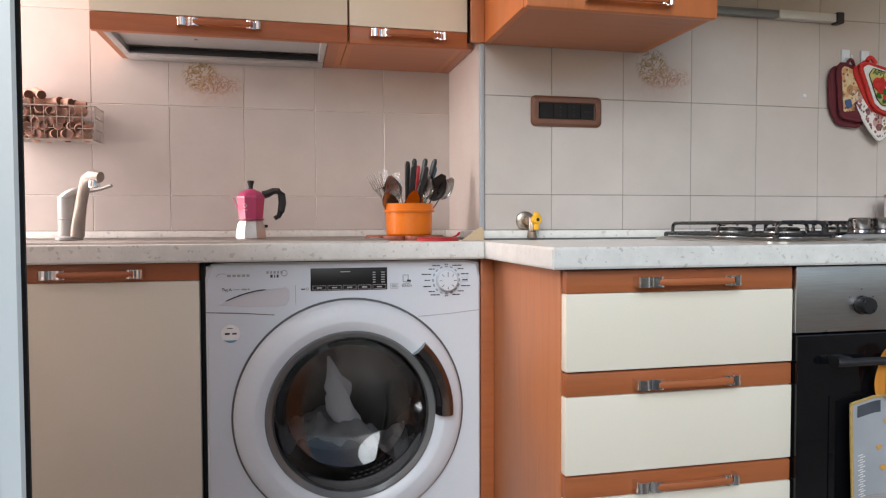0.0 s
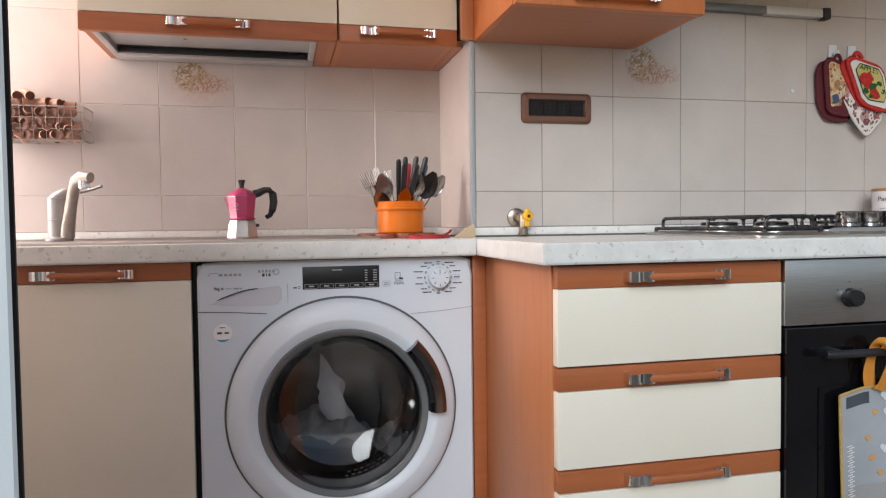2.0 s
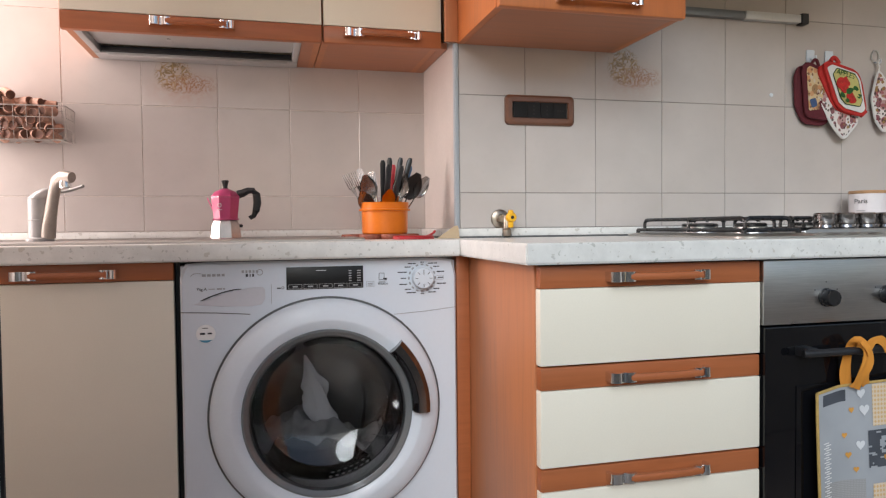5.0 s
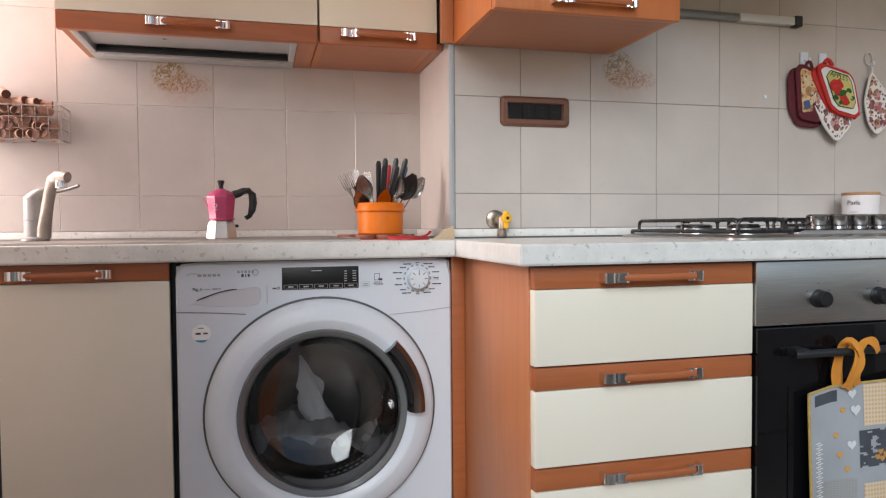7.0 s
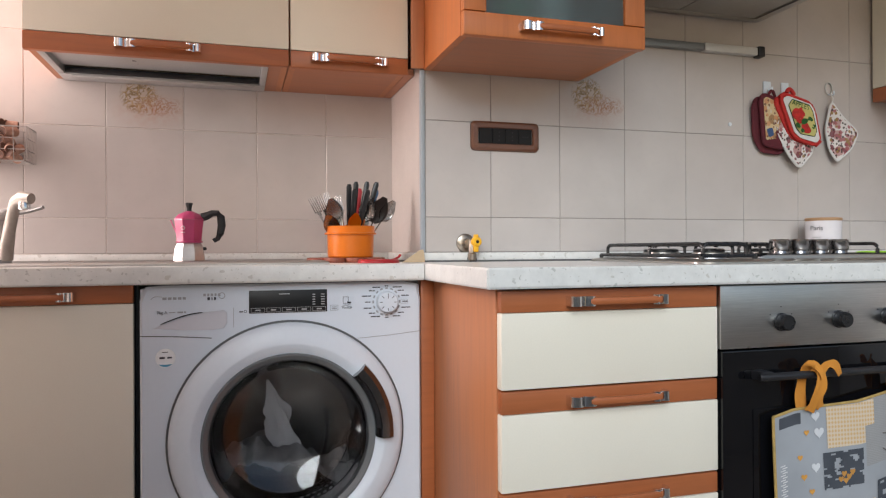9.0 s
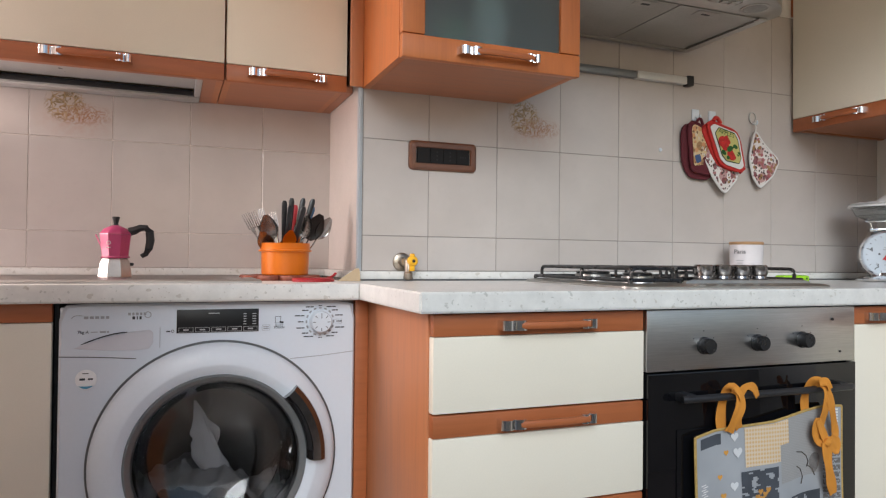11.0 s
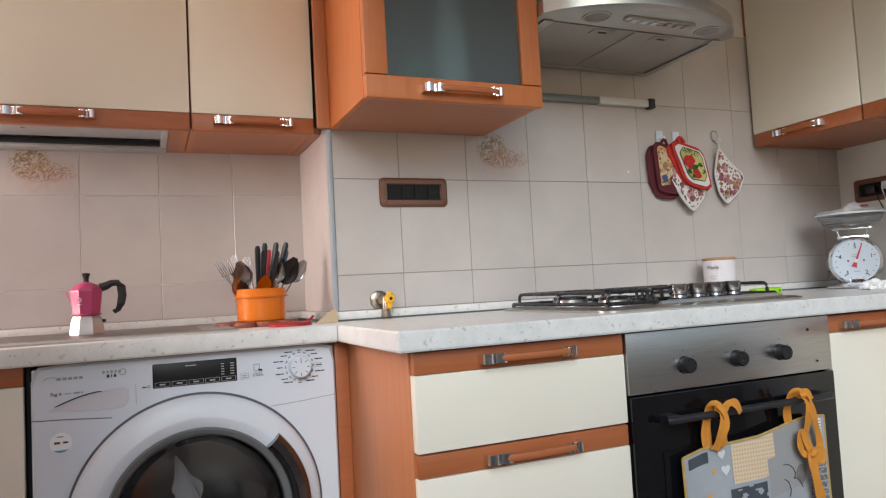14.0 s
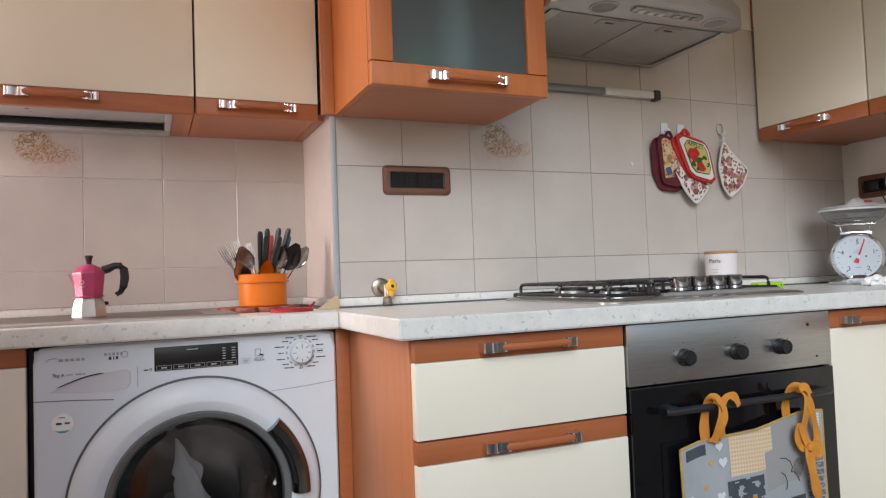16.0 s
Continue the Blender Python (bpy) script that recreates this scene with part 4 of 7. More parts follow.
# ---- hob ----
HX0, HX1, HY0, HY1, HZ = 0.885, 1.468, 1.128, 1.60, TOP
hob = thing("gas_hob", "steel gas hob with black pan grates and chrome knobs", "gas hob", (1.18, 1.36, TOP))
bm = bmesh.new()
o = []
for z, d in ((HZ + 0.0003, 0.0), (HZ + 0.004, 0.0), (HZ + 0.0075, 0.010), (HZ + 0.0095, 0.028), (HZ + 0.0095, 0.05), (HZ + 0.006, 0.062)):
    x0, x1, y0, y1, r = HX0 + d, HX1 - d, HY0 + d, HY1 - d, max(0.035 - d * 0.3, 0.012)
    pts = []
    for cx, cy, a0 in ((x1 - r, y1 - r, 0), (x0 + r, y1 - r, 90), (x0 + r, y0 + r, 180), (x1 - r, y0 + r, 270)):
        pts += [(cx + r * math.cos(radians(a0 + k * 15)), cy + r * math.sin(radians(a0 + k * 15)), z) for k in range(7)]
    o.append(pts)
loft(bm, o)
part("hob_plate", bm, M_STEEL, hob, "brushed steel hob plate")
bm = bmesh.new()
o = []
for z, s in ((HZ + 0.008, 1.0), (HZ + 0.014, 0.97), (HZ + 0.017, 0.90)):
    o.append([(1.220 + u * s, 1.188 + v * s + 0.0 * s, z) for u, v in ((-0.17, -0.03), (-0.10, 0.03), (-0.05, 0.065), (0.05, 0.065), (0.10, 0.03), (0.20, -0.03))])
loft(bm, o)
part("knob_plinth", bm, M_STEEL, hob, "raised steel plinth of the knobs")
M_KNOB = plain("dark_chrome", (0.34, 0.33, 0.33), 0.2, 1.0, var=0.06, scale=60)
for i, kx in enumerate((1.130, 1.183, 1.237, 1.291)):
    kb = part("knob", lathe(bmesh.new(), [(0.0215, HZ + 0.0165), (0.0225, HZ + 0.0195), (0.0190, HZ + 0.020), (0.0180, HZ + 0.025), (0.0205, HZ + 0.029), (0.0208, HZ + 0.0475), (0.0185, HZ + 0.0505), (0.0005, HZ + 0.0507)], 32, "Z", (kx, 1.192, 0), False), M_KNOB, hob, "chrome hob knob")
    part("knob_base", lathe(bmesh.new(), [(0.0235, HZ + 0.0162), (0.0235, HZ + 0.0185), (0.019, HZ + 0.0190)], 24, "Z", (kx, 1.192, 0), False), M_DARKP, kb)
M_ALU = plain("burner_alloy", (0.62, 0.61, 0.60), 0.3, 1.0, var=0.1, scale=60)
for bx, by, r in ((1.01, 1.27, 0.036), (1.03, 1.48, 0.045), (1.33, 1.47, 0.036), (1.30, 1.315, 0.026)):
    bn = part("burner", lathe(bmesh.new(), [(r + 0.012, HZ + 0.006), (r + 0.010, HZ + 0.012), (r, HZ + 0.0125), (r, HZ + 0.022), (r - 0.004, HZ + 0.0235)], 32, "Z", (bx, by, 0)), M_ALU, hob, "bright alloy burner ring")
    part("burner_cap", lathe(bmesh.new(), [(r - 0.003, HZ + 0.0237), (r - 0.002, HZ + 0.028), (r - 0.007, HZ + 0.031), (0.0005, HZ + 0.0315)], 28, "Z", (bx, by, 0)), M_CAST, bn, "black burner cap")


def grate(o, tops, centres, x0, x1, y0, y1):
    """A pan grate: outer rod o, raised bars and fingers towards the burners."""
    z1, z0, r = HZ + 0.041, HZ + 0.016, 0.0042
    g = part("pan_grate", tube(bmesh.new(), [(*p, z0) for p in o + o[:1]], r, 8), M_CAST, hob, "black enamel pan grate")
    for a, b in tops:
        q = 0.016 / math.hypot(b[0] - a[0], b[1] - a[1])
        a1 = (a[0] + (b[0] - a[0]) * q, a[1] + (b[1] - a[1]) * q)
        b1 = (b[0] + (a[0] - b[0]) * q, b[1] + (a[1] - b[1]) * q)
        part("bar", tube(bmesh.new(), [(*a, z0)] + arc((*a, z1 - 0.012), (*a, z1), (*a1, z1), 4) + arc((*b1, z1), (*b, z1), (*b, z1 - 0.012), 4) + [(*b, z0)], r, 8), M_CAST, g)
    for cx, cy in centres:
        for dx, dy in ((1, 0), (-1, 0), (0, 1), (0, -1)):
            ex = (x1 - 0.012 if dx > 0 else x0 + 0.012) if dx else cx
            ey = (y1 - 0.012 if dy > 0 else y0 + 0.012) if dy else cy
            L = math.hypot(ex - cx, ey - cy)
            if 0.03 < L < 0.20:
                q = 0.024 / L
                part("bar", tube(bmesh.new(), [(ex, ey, z1), (cx + (ex - cx) * q, cy + (ey - cy) * q, z1), (cx + (ex - cx) * q * 0.85, cy + (ey - cy) * q * 0.85, z1 - 0.006)], r * 0.9, 8), M_CAST, g)
    for fx, fy2 in o:
        part("foot", lathe(bmesh.new(), [(0.005, HZ + 0.0085), (0.0052, z0)], 8, "Z", (fx, fy2, 0)), M_CAST, g)
    return g


grate([(0.915, 1.170), (1.045, 1.170), (1.135, 1.270), (1.172, 1.270), (1.172, 1.575), (0.915, 1.575)],
      [((0.927, 1.182), (1.035, 1.182)), ((0.927, 1.182), (0.927, 1.563)), ((0.927, 1.563), (1.160, 1.563)), ((1.160, 1.282), (1.160, 1.563)), ((0.927, 1.375), (1.160, 1.375)), ((1.035, 1.182), (1.130, 1.282))],
      ((1.01, 1.27), (1.03, 1.48)), 0.915, 1.172, 1.170, 1.575)
grate([(1.182, 1.275), (1.345, 1.275), (1.375, 1.205), (1.445, 1.205), (1.445, 1.575), (1.182, 1.575)],
      [((1.194, 1.287), (1.350, 1.287)), ((1.194, 1.287), (1.194, 1.563)), ((1.194, 1.563), (1.433, 1.563)), ((1.433, 1.217), (1.433, 1.563)), ((1.194, 1.395), (1.433, 1.395))],
      ((1.33, 1.47), (1.30, 1.335)), 1.182, 1.445, 1.275, 1.575)

# ---- hood ----
hood = thing("cooker_hood", "steel cooker hood with a bowed front over the hob", "cooker hood", (1.19, 1.45, 1.62))
bx0, bx1 = 0.899, 1.492
arc_pts = [(bx0 + (bx1 - bx0) * i / 24, 1.315 - 0.125 * (1 - (2 * i / 24 - 1) ** 2) ** 0.8) for i in range(25)]


def hood_outline(z, inset, back=YR - 0.003):
    pts = []
    for x, y in arc_pts:
        u = (x - (bx0 + bx1) / 2) / ((bx1 - bx0) / 2)
        pts.append((x - u * inset, y + inset * 0.8, z))
    return pts + [(bx1 - inset, back, z), (bx0 + inset, back, z)]


bm = bmesh.new()
loft(bm, [hood_outline(1.612, 0.004), hood_outline(1.6145, 0.0), hood_outline(1.645, 0.0), hood_outline(1.650, 0.004), hood_outline(1.70, 0.07), hood_outline(1.74, 0.16)], closed=True)
part("canopy", bm, M_HOOD, hood, "brushed steel canopy with bowed rim")
part("chimney", boxed(1.07, 1.32, 1.42, YR - 0.004, 1.735, 2.69, 0.002), M_HOOD, hood, "straight steel chimney")
M_FILTER = plain("filter_metal", (0.40, 0.385, 0.355), 0.45, 0.75, var=0.08, scale=12)
for x0, x1 in ((0.945, 1.190), (1.194, 1.445)):
    fl = part("filter", boxed(x0, x1, 1.345, 1.625, 1.6085, 1.6118, 0.001), M_FILTER, hood, "greasy metal filter panel")
    cx = x1 - 0.085 if x0 < 1.0 else x0 + 0.10
    part("catch", boxed(cx - 0.034, cx + 0.034, 1.352, 1.384, 1.6068, 1.6084, 0.0007), M_FILTER, fl)
    part("catch_slot", boxed(cx - 0.012, cx + 0.012, 1.366, 1.373, 1.6058, 1.6066), M_DARKP, fl)
for x0, x1, y0, y1 in ((0.915, 0.943, 1.34, 1.64), (1.447, 1.475, 1.34, 1.64), (0.943, 1.447, 1.627, 1.643)):
    part("filter_frame", boxed(x0, x1, y0, y1, 1.6065, 1.6118, 0.0012), M_HOOD, hood)
part("slot", boxed(1.4455, 1.4495, 1.36, 1.62, 1.6055, 1.6062), M_DARKP, hood)
M_LENS = plain("lamp_lens", (0.26, 0.25, 0.23), 0.3, 0.2, var=0.15, scale=60)
for lx in (1.035, 1.385):
    lp = part("lamp_bezel", lathe(bmesh.new(), [(0.036, 1.6118), (0.0352, 1.6100), (0.030, 1.6095), (0.029, 1.6108)], 32, "Z", (lx, 1.295, 0), False), M_HOOD, hood)
    part("lamp_lens", lathe(bmesh.new(), [(0.0292, 1.6108), (0.02, 1.6098), (0.0005, 1.6095)], 24, "Z", (lx, 1.295, 0), False), M_LENS, lp, "unlit lamp lens")
cp = part("switch_plate", boxed(1.105, 1.315, 1.262, 1.288, 1.6055, 1.6118, 0.006), plain("pale_metal", (0.55, 0.54, 0.52), 0.3, 0.8), hood, "pale switch plate")
for sx in (1.13, 1.16, 1.19, 1.235, 1.265, 1.292):
    part("switch", boxed(sx - 0.009, sx + 0.009, 1.267, 1.283, 1.6015, 1.6054, 0.002), M_WHITEP if sx < 1.2 else M_HOOD, cp)

# ---- sink and tap ----
sink = thing("sink", "brushed steel inset sink with drainer", "sink", (-0.4, 1.72, TOP))
bm = bmesh.new()
Z = TOP
loft(bm, [rect(SX0, SX1, SY0, SY1, Z + 0.0004), rect(SX0, SX1, SY0, SY1, Z + 0.004), rect(SX0 + 0.004, SX1 - 0.004, SY0 + 0.004, SY1 - 0.004, Z + 0.0075), rect(SX0 + 0.022, SX1 - 0.022, SY0 + 0.022, SY1 - 0.022, Z + 0.0075), rect(SX0 + 0.03, SX1 - 0.03, SY0 + 0.03, SY1 - 0.03, Z + 0.0035), rect(BX0 + 0.004, BX1 - 0.004, BY0 + 0.004, BY1 - 0.004, Z + 0.0035), rect(BX0 + 0.012, BX1 - 0.012, BY0 + 0.012, BY1 - 0.012, Z - 0.01), rect(BX0 + 0.03, BX1 - 0.03, BY0 + 0.03, BY1 - 0.03, Z - 0.16)])
part("basin", bm, M_SINK, sink, "brushed steel basin and rim")
for i in range(9):
    y = 1.575 + i * 0.036
    part("drainer_rib", tube(bmesh.new(), [(-0.44, y, Z + 0.0040), (-0.41, y, Z + 0.0056), (0.10, y, Z + 0.0056), (0.13, y, Z + 0.0040)], 0.0055, 8, 0.35), M_SINK, sink)

tap = thing("mixer_tap", "pale grey mixer tap with a steel spout", "tap", (-0.545, 1.86, TOP + 0.004))
M_TAP = plain("pale_satin", (0.33, 0.325, 0.32), 0.38, 0.15, var=0.06, scale=18)
M_SPOUT = plain("worn_nickel", (0.36, 0.32, 0.28), 0.42, 0.35, var=0.12, scale=25, bump=0.05)
tx, ty, tz = -0.552, 1.86, TOP + 0.0038
part("body", lathe(bmesh.new(), [(0.031, tz), (0.031, tz + 0.006), (0.025, tz + 0.010), (0.0245, tz + 0.050), (0.0255, tz + 0.051), (0.0255, tz + 0.053), (0.0245, tz + 0.054), (0.0245, tz + 0.104)], 32, "Z", (tx, ty, 0)), M_TAP, tap)
bm = bmesh.new()
o = []
for t in [i / 10 for i in range(11)]:
    a = t * math.pi * 0.5
    r = 0.0255 * math.cos(a) ** 0.6 if t < 1 else 0.002
    o.append([(tx + 0.030 * math.sin(a) + r * math.cos(k) * (1 + 0.3 * t), ty - 0.01 * t + r * math.sin(k), tz + 0.1045 + 0.026 * math.sin(a)) for k in [2 * math.pi * j / 20 for j in range(20)]])
loft(bm, o)
part("lever_head", bm, M_TAP, tap, "domed pale lever head")
part("lever", tube(bmesh.new(), arc((tx + 0.012, ty + 0.012, tz + 0.118), (tx + 0.055, ty + 0.012, tz + 0.118), (tx + 0.098, ty + 0.006, tz + 0.136), 8), 0.008, 10, 0.5), M_TAP, tap)
sp = [(tx + 0.022, ty - 0.014, tz + 0.010), (tx + 0.027, ty - 0.020, tz + 0.04), (tx + 0.037, ty - 0.034, tz + 0.085), (tx + 0.049, ty - 0.050, tz + 0.125), (tx + 0.058, ty - 0.062, tz + 0.145), (tx + 0.074, ty - 0.078, tz + 0.1535), (tx + 0.096, ty - 0.090, tz + 0.150)]
spout = part("spout", tube(bmesh.new(), sp, 0.0128, 16, 1.0, [1.3, 1.2, 1.05, 1.0, 1.1, 1.15, 1.0]), M_SPOUT, tap, "worn steel spout")
part("nozzle", lathe(bmesh.new(), [(0.0120, tz + 0.142), (0.0130, tz + 0.139), (0.0130, tz + 0.127), (0.0115, tz + 0.125), (0.010, tz + 0.129)], 24, "Z", (tx + 0.080, ty - 0.082, 0)), M_CHROME, spout, "chrome nozzle")

# ---- moka pot ----
mx, my, mz = -0.112, 1.76, TOP + 0.0058
MK = 1.10  # its size
moka = thing("moka_pot", "pink stovetop coffee maker with aluminium base and black handle", "coffee maker", (mx, my, mz))
M_ALUM = plain("cast_aluminium", (0.50, 0.48, 0.46), 0.38, 1.0, var=0.08, scale=30)
M_PINK = plain("pink_enamel", (0.48, 0.055, 0.165), 0.30, var=0.05, scale=20, coat=0.4)


def octo(r, z, turn=22.5, n=8):
    return [(mx + r * math.cos(radians(turn + 360 * k / n)), my + r * math.sin(radians(turn + 360 * k / n)), z) for k in range(n)]


mb = part("base", loft(bmesh.new(), [octo(0.036, mz), octo(0.0375, mz + 0.002), octo(0.0335, mz + 0.030), octo(0.0275, mz + 0.041)]), M_ALUM, moka, "faceted aluminium base", )
part("valve", lathe(bmesh.new(), [(0.0035, 0), (0.0035, 0.006), (0.002, 0.008), (0.0005, 0.008)], 12, "X", (mx + 0.0310, my - 0.006, mz + 0.028)), M_DARKP, mb)
part("collar", loft(bmesh.new(), [octo(0.030, mz + 0.0412, 0, 24), octo(0.031, mz + 0.0435, 0, 24), octo(0.030, mz + 0.0450, 0, 24)]), M_PINK, moka)
mt = part("jug", loft(bmesh.new(), [octo(0.0295, mz + 0.0452), octo(0.030, mz + 0.050), octo(0.0345, mz + 0.090), octo(0.0345, mz + 0.0915)]), M_PINK, moka, "faceted pink jug")
part("spout", loft(bmesh.new(), [[(mx - 0.0300, my - 0.008, mz + 0.070), (mx - 0.0300, my + 0.008, mz + 0.070), (mx - 0.0300, my, mz + 0.062)], [(mx - 0.040, my - 0.0075, mz + 0.0915), (mx - 0.040, my + 0.0075, mz + 0.0915), (mx - 0.0425, my, mz + 0.0905)]]), M_PINK, mt)
ml = part("lid", loft(bmesh.new(), [octo(0.0352, mz + 0.0918), octo(0.0352, mz + 0.0935), octo(0.026, mz + 0.104), octo(0.008, mz + 0.1115)]), M_PINK, moka, "faceted pink lid")
part("knob", lathe(bmesh.new(), [(0.006, mz + 0.1112), (0.005, mz + 0.115), (0.0065, mz + 0.122), (0.0085, mz + 0.128), (0.007, mz + 0.130), (0.0005, mz + 0.1302)], 8, "Z", (mx, my, 0)), M_DARKP, ml, "black lid knob")
hp = [(mx + 0.028, my - 0.001, mz + 0.098), (mx + 0.040, my - 0.002, mz + 0.101), (mx + 0.052, my - 0.003, mz + 0.107), (mx + 0.064, my - 0.003, mz + 0.107), (mx + 0.0715, my - 0.004, mz + 0.098), (mx + 0.0735, my - 0.004, mz + 0.080), (mx + 0.070, my - 0.004, mz + 0.062), (mx + 0.064, my - 0.004, mz + 0.050), (mx + 0.058, my - 0.004, mz + 0.046), (mx + 0.055, my - 0.004, mz + 0.051)]
part("handle", tube(bmesh.new(), hp, 0.0094, 10, 0.8, [1.25, 1.2, 1.0, 1.0, 1.0, 1.0, 0.9, 0.8, 0.7, 0.6]), M_DARKP, moka, "curved black handle")
bm = lathe(bmesh.new(), [(0.0045, 0), (0.0034, -0.0003), (0.0030, 0)], 20, "Y", (mx - 0.012, my - 0.0315, mz + 0.0735), False)
box(bm, mx - 0.0165, mx - 0.0075, my - 0.0318, my - 0.0314, mz + 0.0630, mz + 0.0645)
part("badge", bm, plain("white_print", (0.75, 0.7, 0.7), 0.5), mt, "small white printed badge")

moka.matrix_basis = moka.matrix_basis @ Matrix.Diagonal((1.03, 1.03, MK, 1))

# ---- trivets, tub and cutlery ----
ux, uy = 0.281, 1.745
M_CLAY = plain("reddish_wood", (0.25, 0.065, 0.035), 0.5, var=0.15, scale=40)
trivet = thing("trivet", "reddish wooden trivet of joined discs under the tub", "trivet", (ux, uy, TOP))
for k in range(9):
    a = 2 * math.pi * k / 9
    part("disc", lathe(bmesh.new(), [(0.026, TOP + 0.0003), (0.0275, TOP + 0.006), (0.026, TOP + 0.0120), (0.020, TOP + 0.0125), (0.0005, TOP + 0.0122)], 20, "Z", (ux - 0.012 + 0.075 * math.cos(a), uy + 0.075 * math.sin(a), 0)), M_CLAY, trivet)
part("centre", lathe(bmesh.new(), [(0.053, TOP + 0.0003), (0.053, TOP + 0.0122), (0.0005, TOP + 0.0126)], 24, "Z", (ux - 0.012, uy, 0)), M_CLAY, trivet)
red_mat = thing("pot_rest", "red rubber pot rest with a handle on the worktop", "pot rest", (0.33, 1.60, TOP))
M_RED = plain("red_rubber", (0.36, 0.016, 0.022), 0.42, var=0.08, scale=30)
bm = bmesh.new()
o = [(0.322 + 0.050 * math.cos(a) * (1 + 0.08 * math.cos(3 * a)), 1.60 + 0.045 * math.sin(a)) for a in [2 * math.pi * k / 28 for k in range(28)]]
loft(bm, [[(x, y, TOP + 0.0004) for x, y in o], [(x, y, TOP + 0.006) for x, y in o], [(0.322 + (x - 0.322) * 0.93, 1.60 + (y - 1.60) * 0.93, TOP + 0.009) for x, y in o]])
part("pad", bm, M_RED, red_mat)
part("handle", tube(bmesh.new(), [(0.355, 1.615, TOP + 0.006), (0.372, 1.630, TOP + 0.009), (0.384, 1.640, TOP + 0.014), (0.389, 1.645, TOP + 0.019)], 0.004, 8, 0.6), M_RED, red_mat)
bm = bmesh.new()
loft(bm, [[(0.385, 1.610, TOP + 0.0005), (0.446, 1.62, TOP + 0.0005), (0.446, 1.655, TOP + 0.0005), (0.40, 1.66, TOP + 0.0005)], [(0.418, 1.625, TOP + 0.020), (0.446, 1.63, TOP + 0.026), (0.446, 1.65, TOP + 0.026), (0.425, 1.65, TOP + 0.020)], [(0.436, 1.635, TOP + 0.030), (0.446, 1.637, TOP + 0.032), (0.446, 1.647, TOP + 0.032), (0.438, 1.646, TOP + 0.030)]])
tagged(part("corner_wedge", bm, plain("beige_plastic", (0.55, 0.42, 0.27), 0.4, var=0.05)), "beige wedge-shaped end piece against the wall corner", "end piece")

tz0 = TOP + 0.0129
tub = thing("cutlery_tub", "orange plastic tub full of cutlery", "tub", (ux, uy, tz0))
M_ORANGE = plain("orange_plastic", (0.74, 0.18, 0.004), 0.36, var=0.04, scale=12)
part("wall", lathe(bmesh.new(), [(0.056, tz0), (0.0585, tz0 + 0.003), (0.0595, tz0 + 0.058), (0.0660, tz0 + 0.0585), (0.0668, tz0 + 0.0625), (0.0615, tz0 + 0.0635), (0.0615, tz0 + 0.078), (0.0625, tz0 + 0.0800), (0.0590, tz0 + 0.0800), (0.0575, tz0 + 0.006), (0.0005, tz0 + 0.005)], 48, "Z", (ux, uy, 0), False), M_ORANGE, tub, "round orange wall with a rim")
M_CUT = plain("cutlery_steel", (0.50, 0.49, 0.48), 0.20, 1.0, var=0.1, scale=40)
M_BLK = plain("black_handle", (0.018, 0.018, 0.02), 0.32, var=0.1)
M_BRN = plain("dark_nylon", (0.035, 0.024, 0.020), 0.4, var=0.1)
M_BLUE = plain("blue_handle", (0.03, 0.10, 0.20), 0.4)
M_REDP = plain("red_handle", (0.55, 0.03, 0.04), 0.35)


def leaning(dx, top, dy):
    """Foot and head of a piece that leans in the tub."""
    dx *= 1.14
    a = Vector((ux + dx * 0.22, uy + 0.012 - dy * 0.4, tz0 + 0.008))
    b = Vector((ux + dx, uy + dy, top))
    return a, b, (b - a).normalized()


def bowl_outline(L, w, n=9):
    return [(L * t, w * max(0.12, math.sin(math.pi * t ** 0.8)) ** 0.62) for t in [i / (n - 1) for i in range(n)]]


def spoon(dx, top, dy, m=None, size=1.0, twist=0.0):
    a, b, d = leaning(dx, top, dy)
    side = d.cross(Vector((math.sin(twist), -math.cos(twist), 0))).normalized()
    nrm = side.cross(d).normalized()
    size *= 1.12
    head = 0.060 * size
    th = tagged(new("spoon"), "steel spoon standing head up in the tub", "spoon", "cutlery in the tub")
    th.matrix_basis = Matrix.Translation(a)
    neck = b - d * head
    part("stem", tube(bmesh.new(), [a, a + d * 0.03, neck - d * 0.01, neck + d * 0.008], 0.0042, 8, 0.5, [1.4, 1.3, 0.8, 0.9]), m or M_CUT, th)
    bm = bmesh.new()
    o = []
    for t, w in bowl_outline(head, 0.0205 * size):
        c = neck + d * t
        dep = 0.009 * size * (w / (0.0205 * size))
        o.append([c + side * (w * math.cos(k)) + nrm * (dep * (-abs(math.sin(k)) if s else -abs(math.sin(k)) * 0.75)) for s in (0,) for k in [math.pi * j / 8 for j in range(9)]])
    rings = [[bm.verts.new(p) for p in r] for r in o]
    for r1, r2 in zip(rings, rings[1:]):
        for k in range(8):
            bm.faces.new((r1[k], r1[k + 1], r2[k + 1], r2[k]))
    bmesh.ops.solidify(bm, geom=list(bm.faces), thickness=0.0012)
    part("bowl", bm, m or M_CUT, th)
    return th


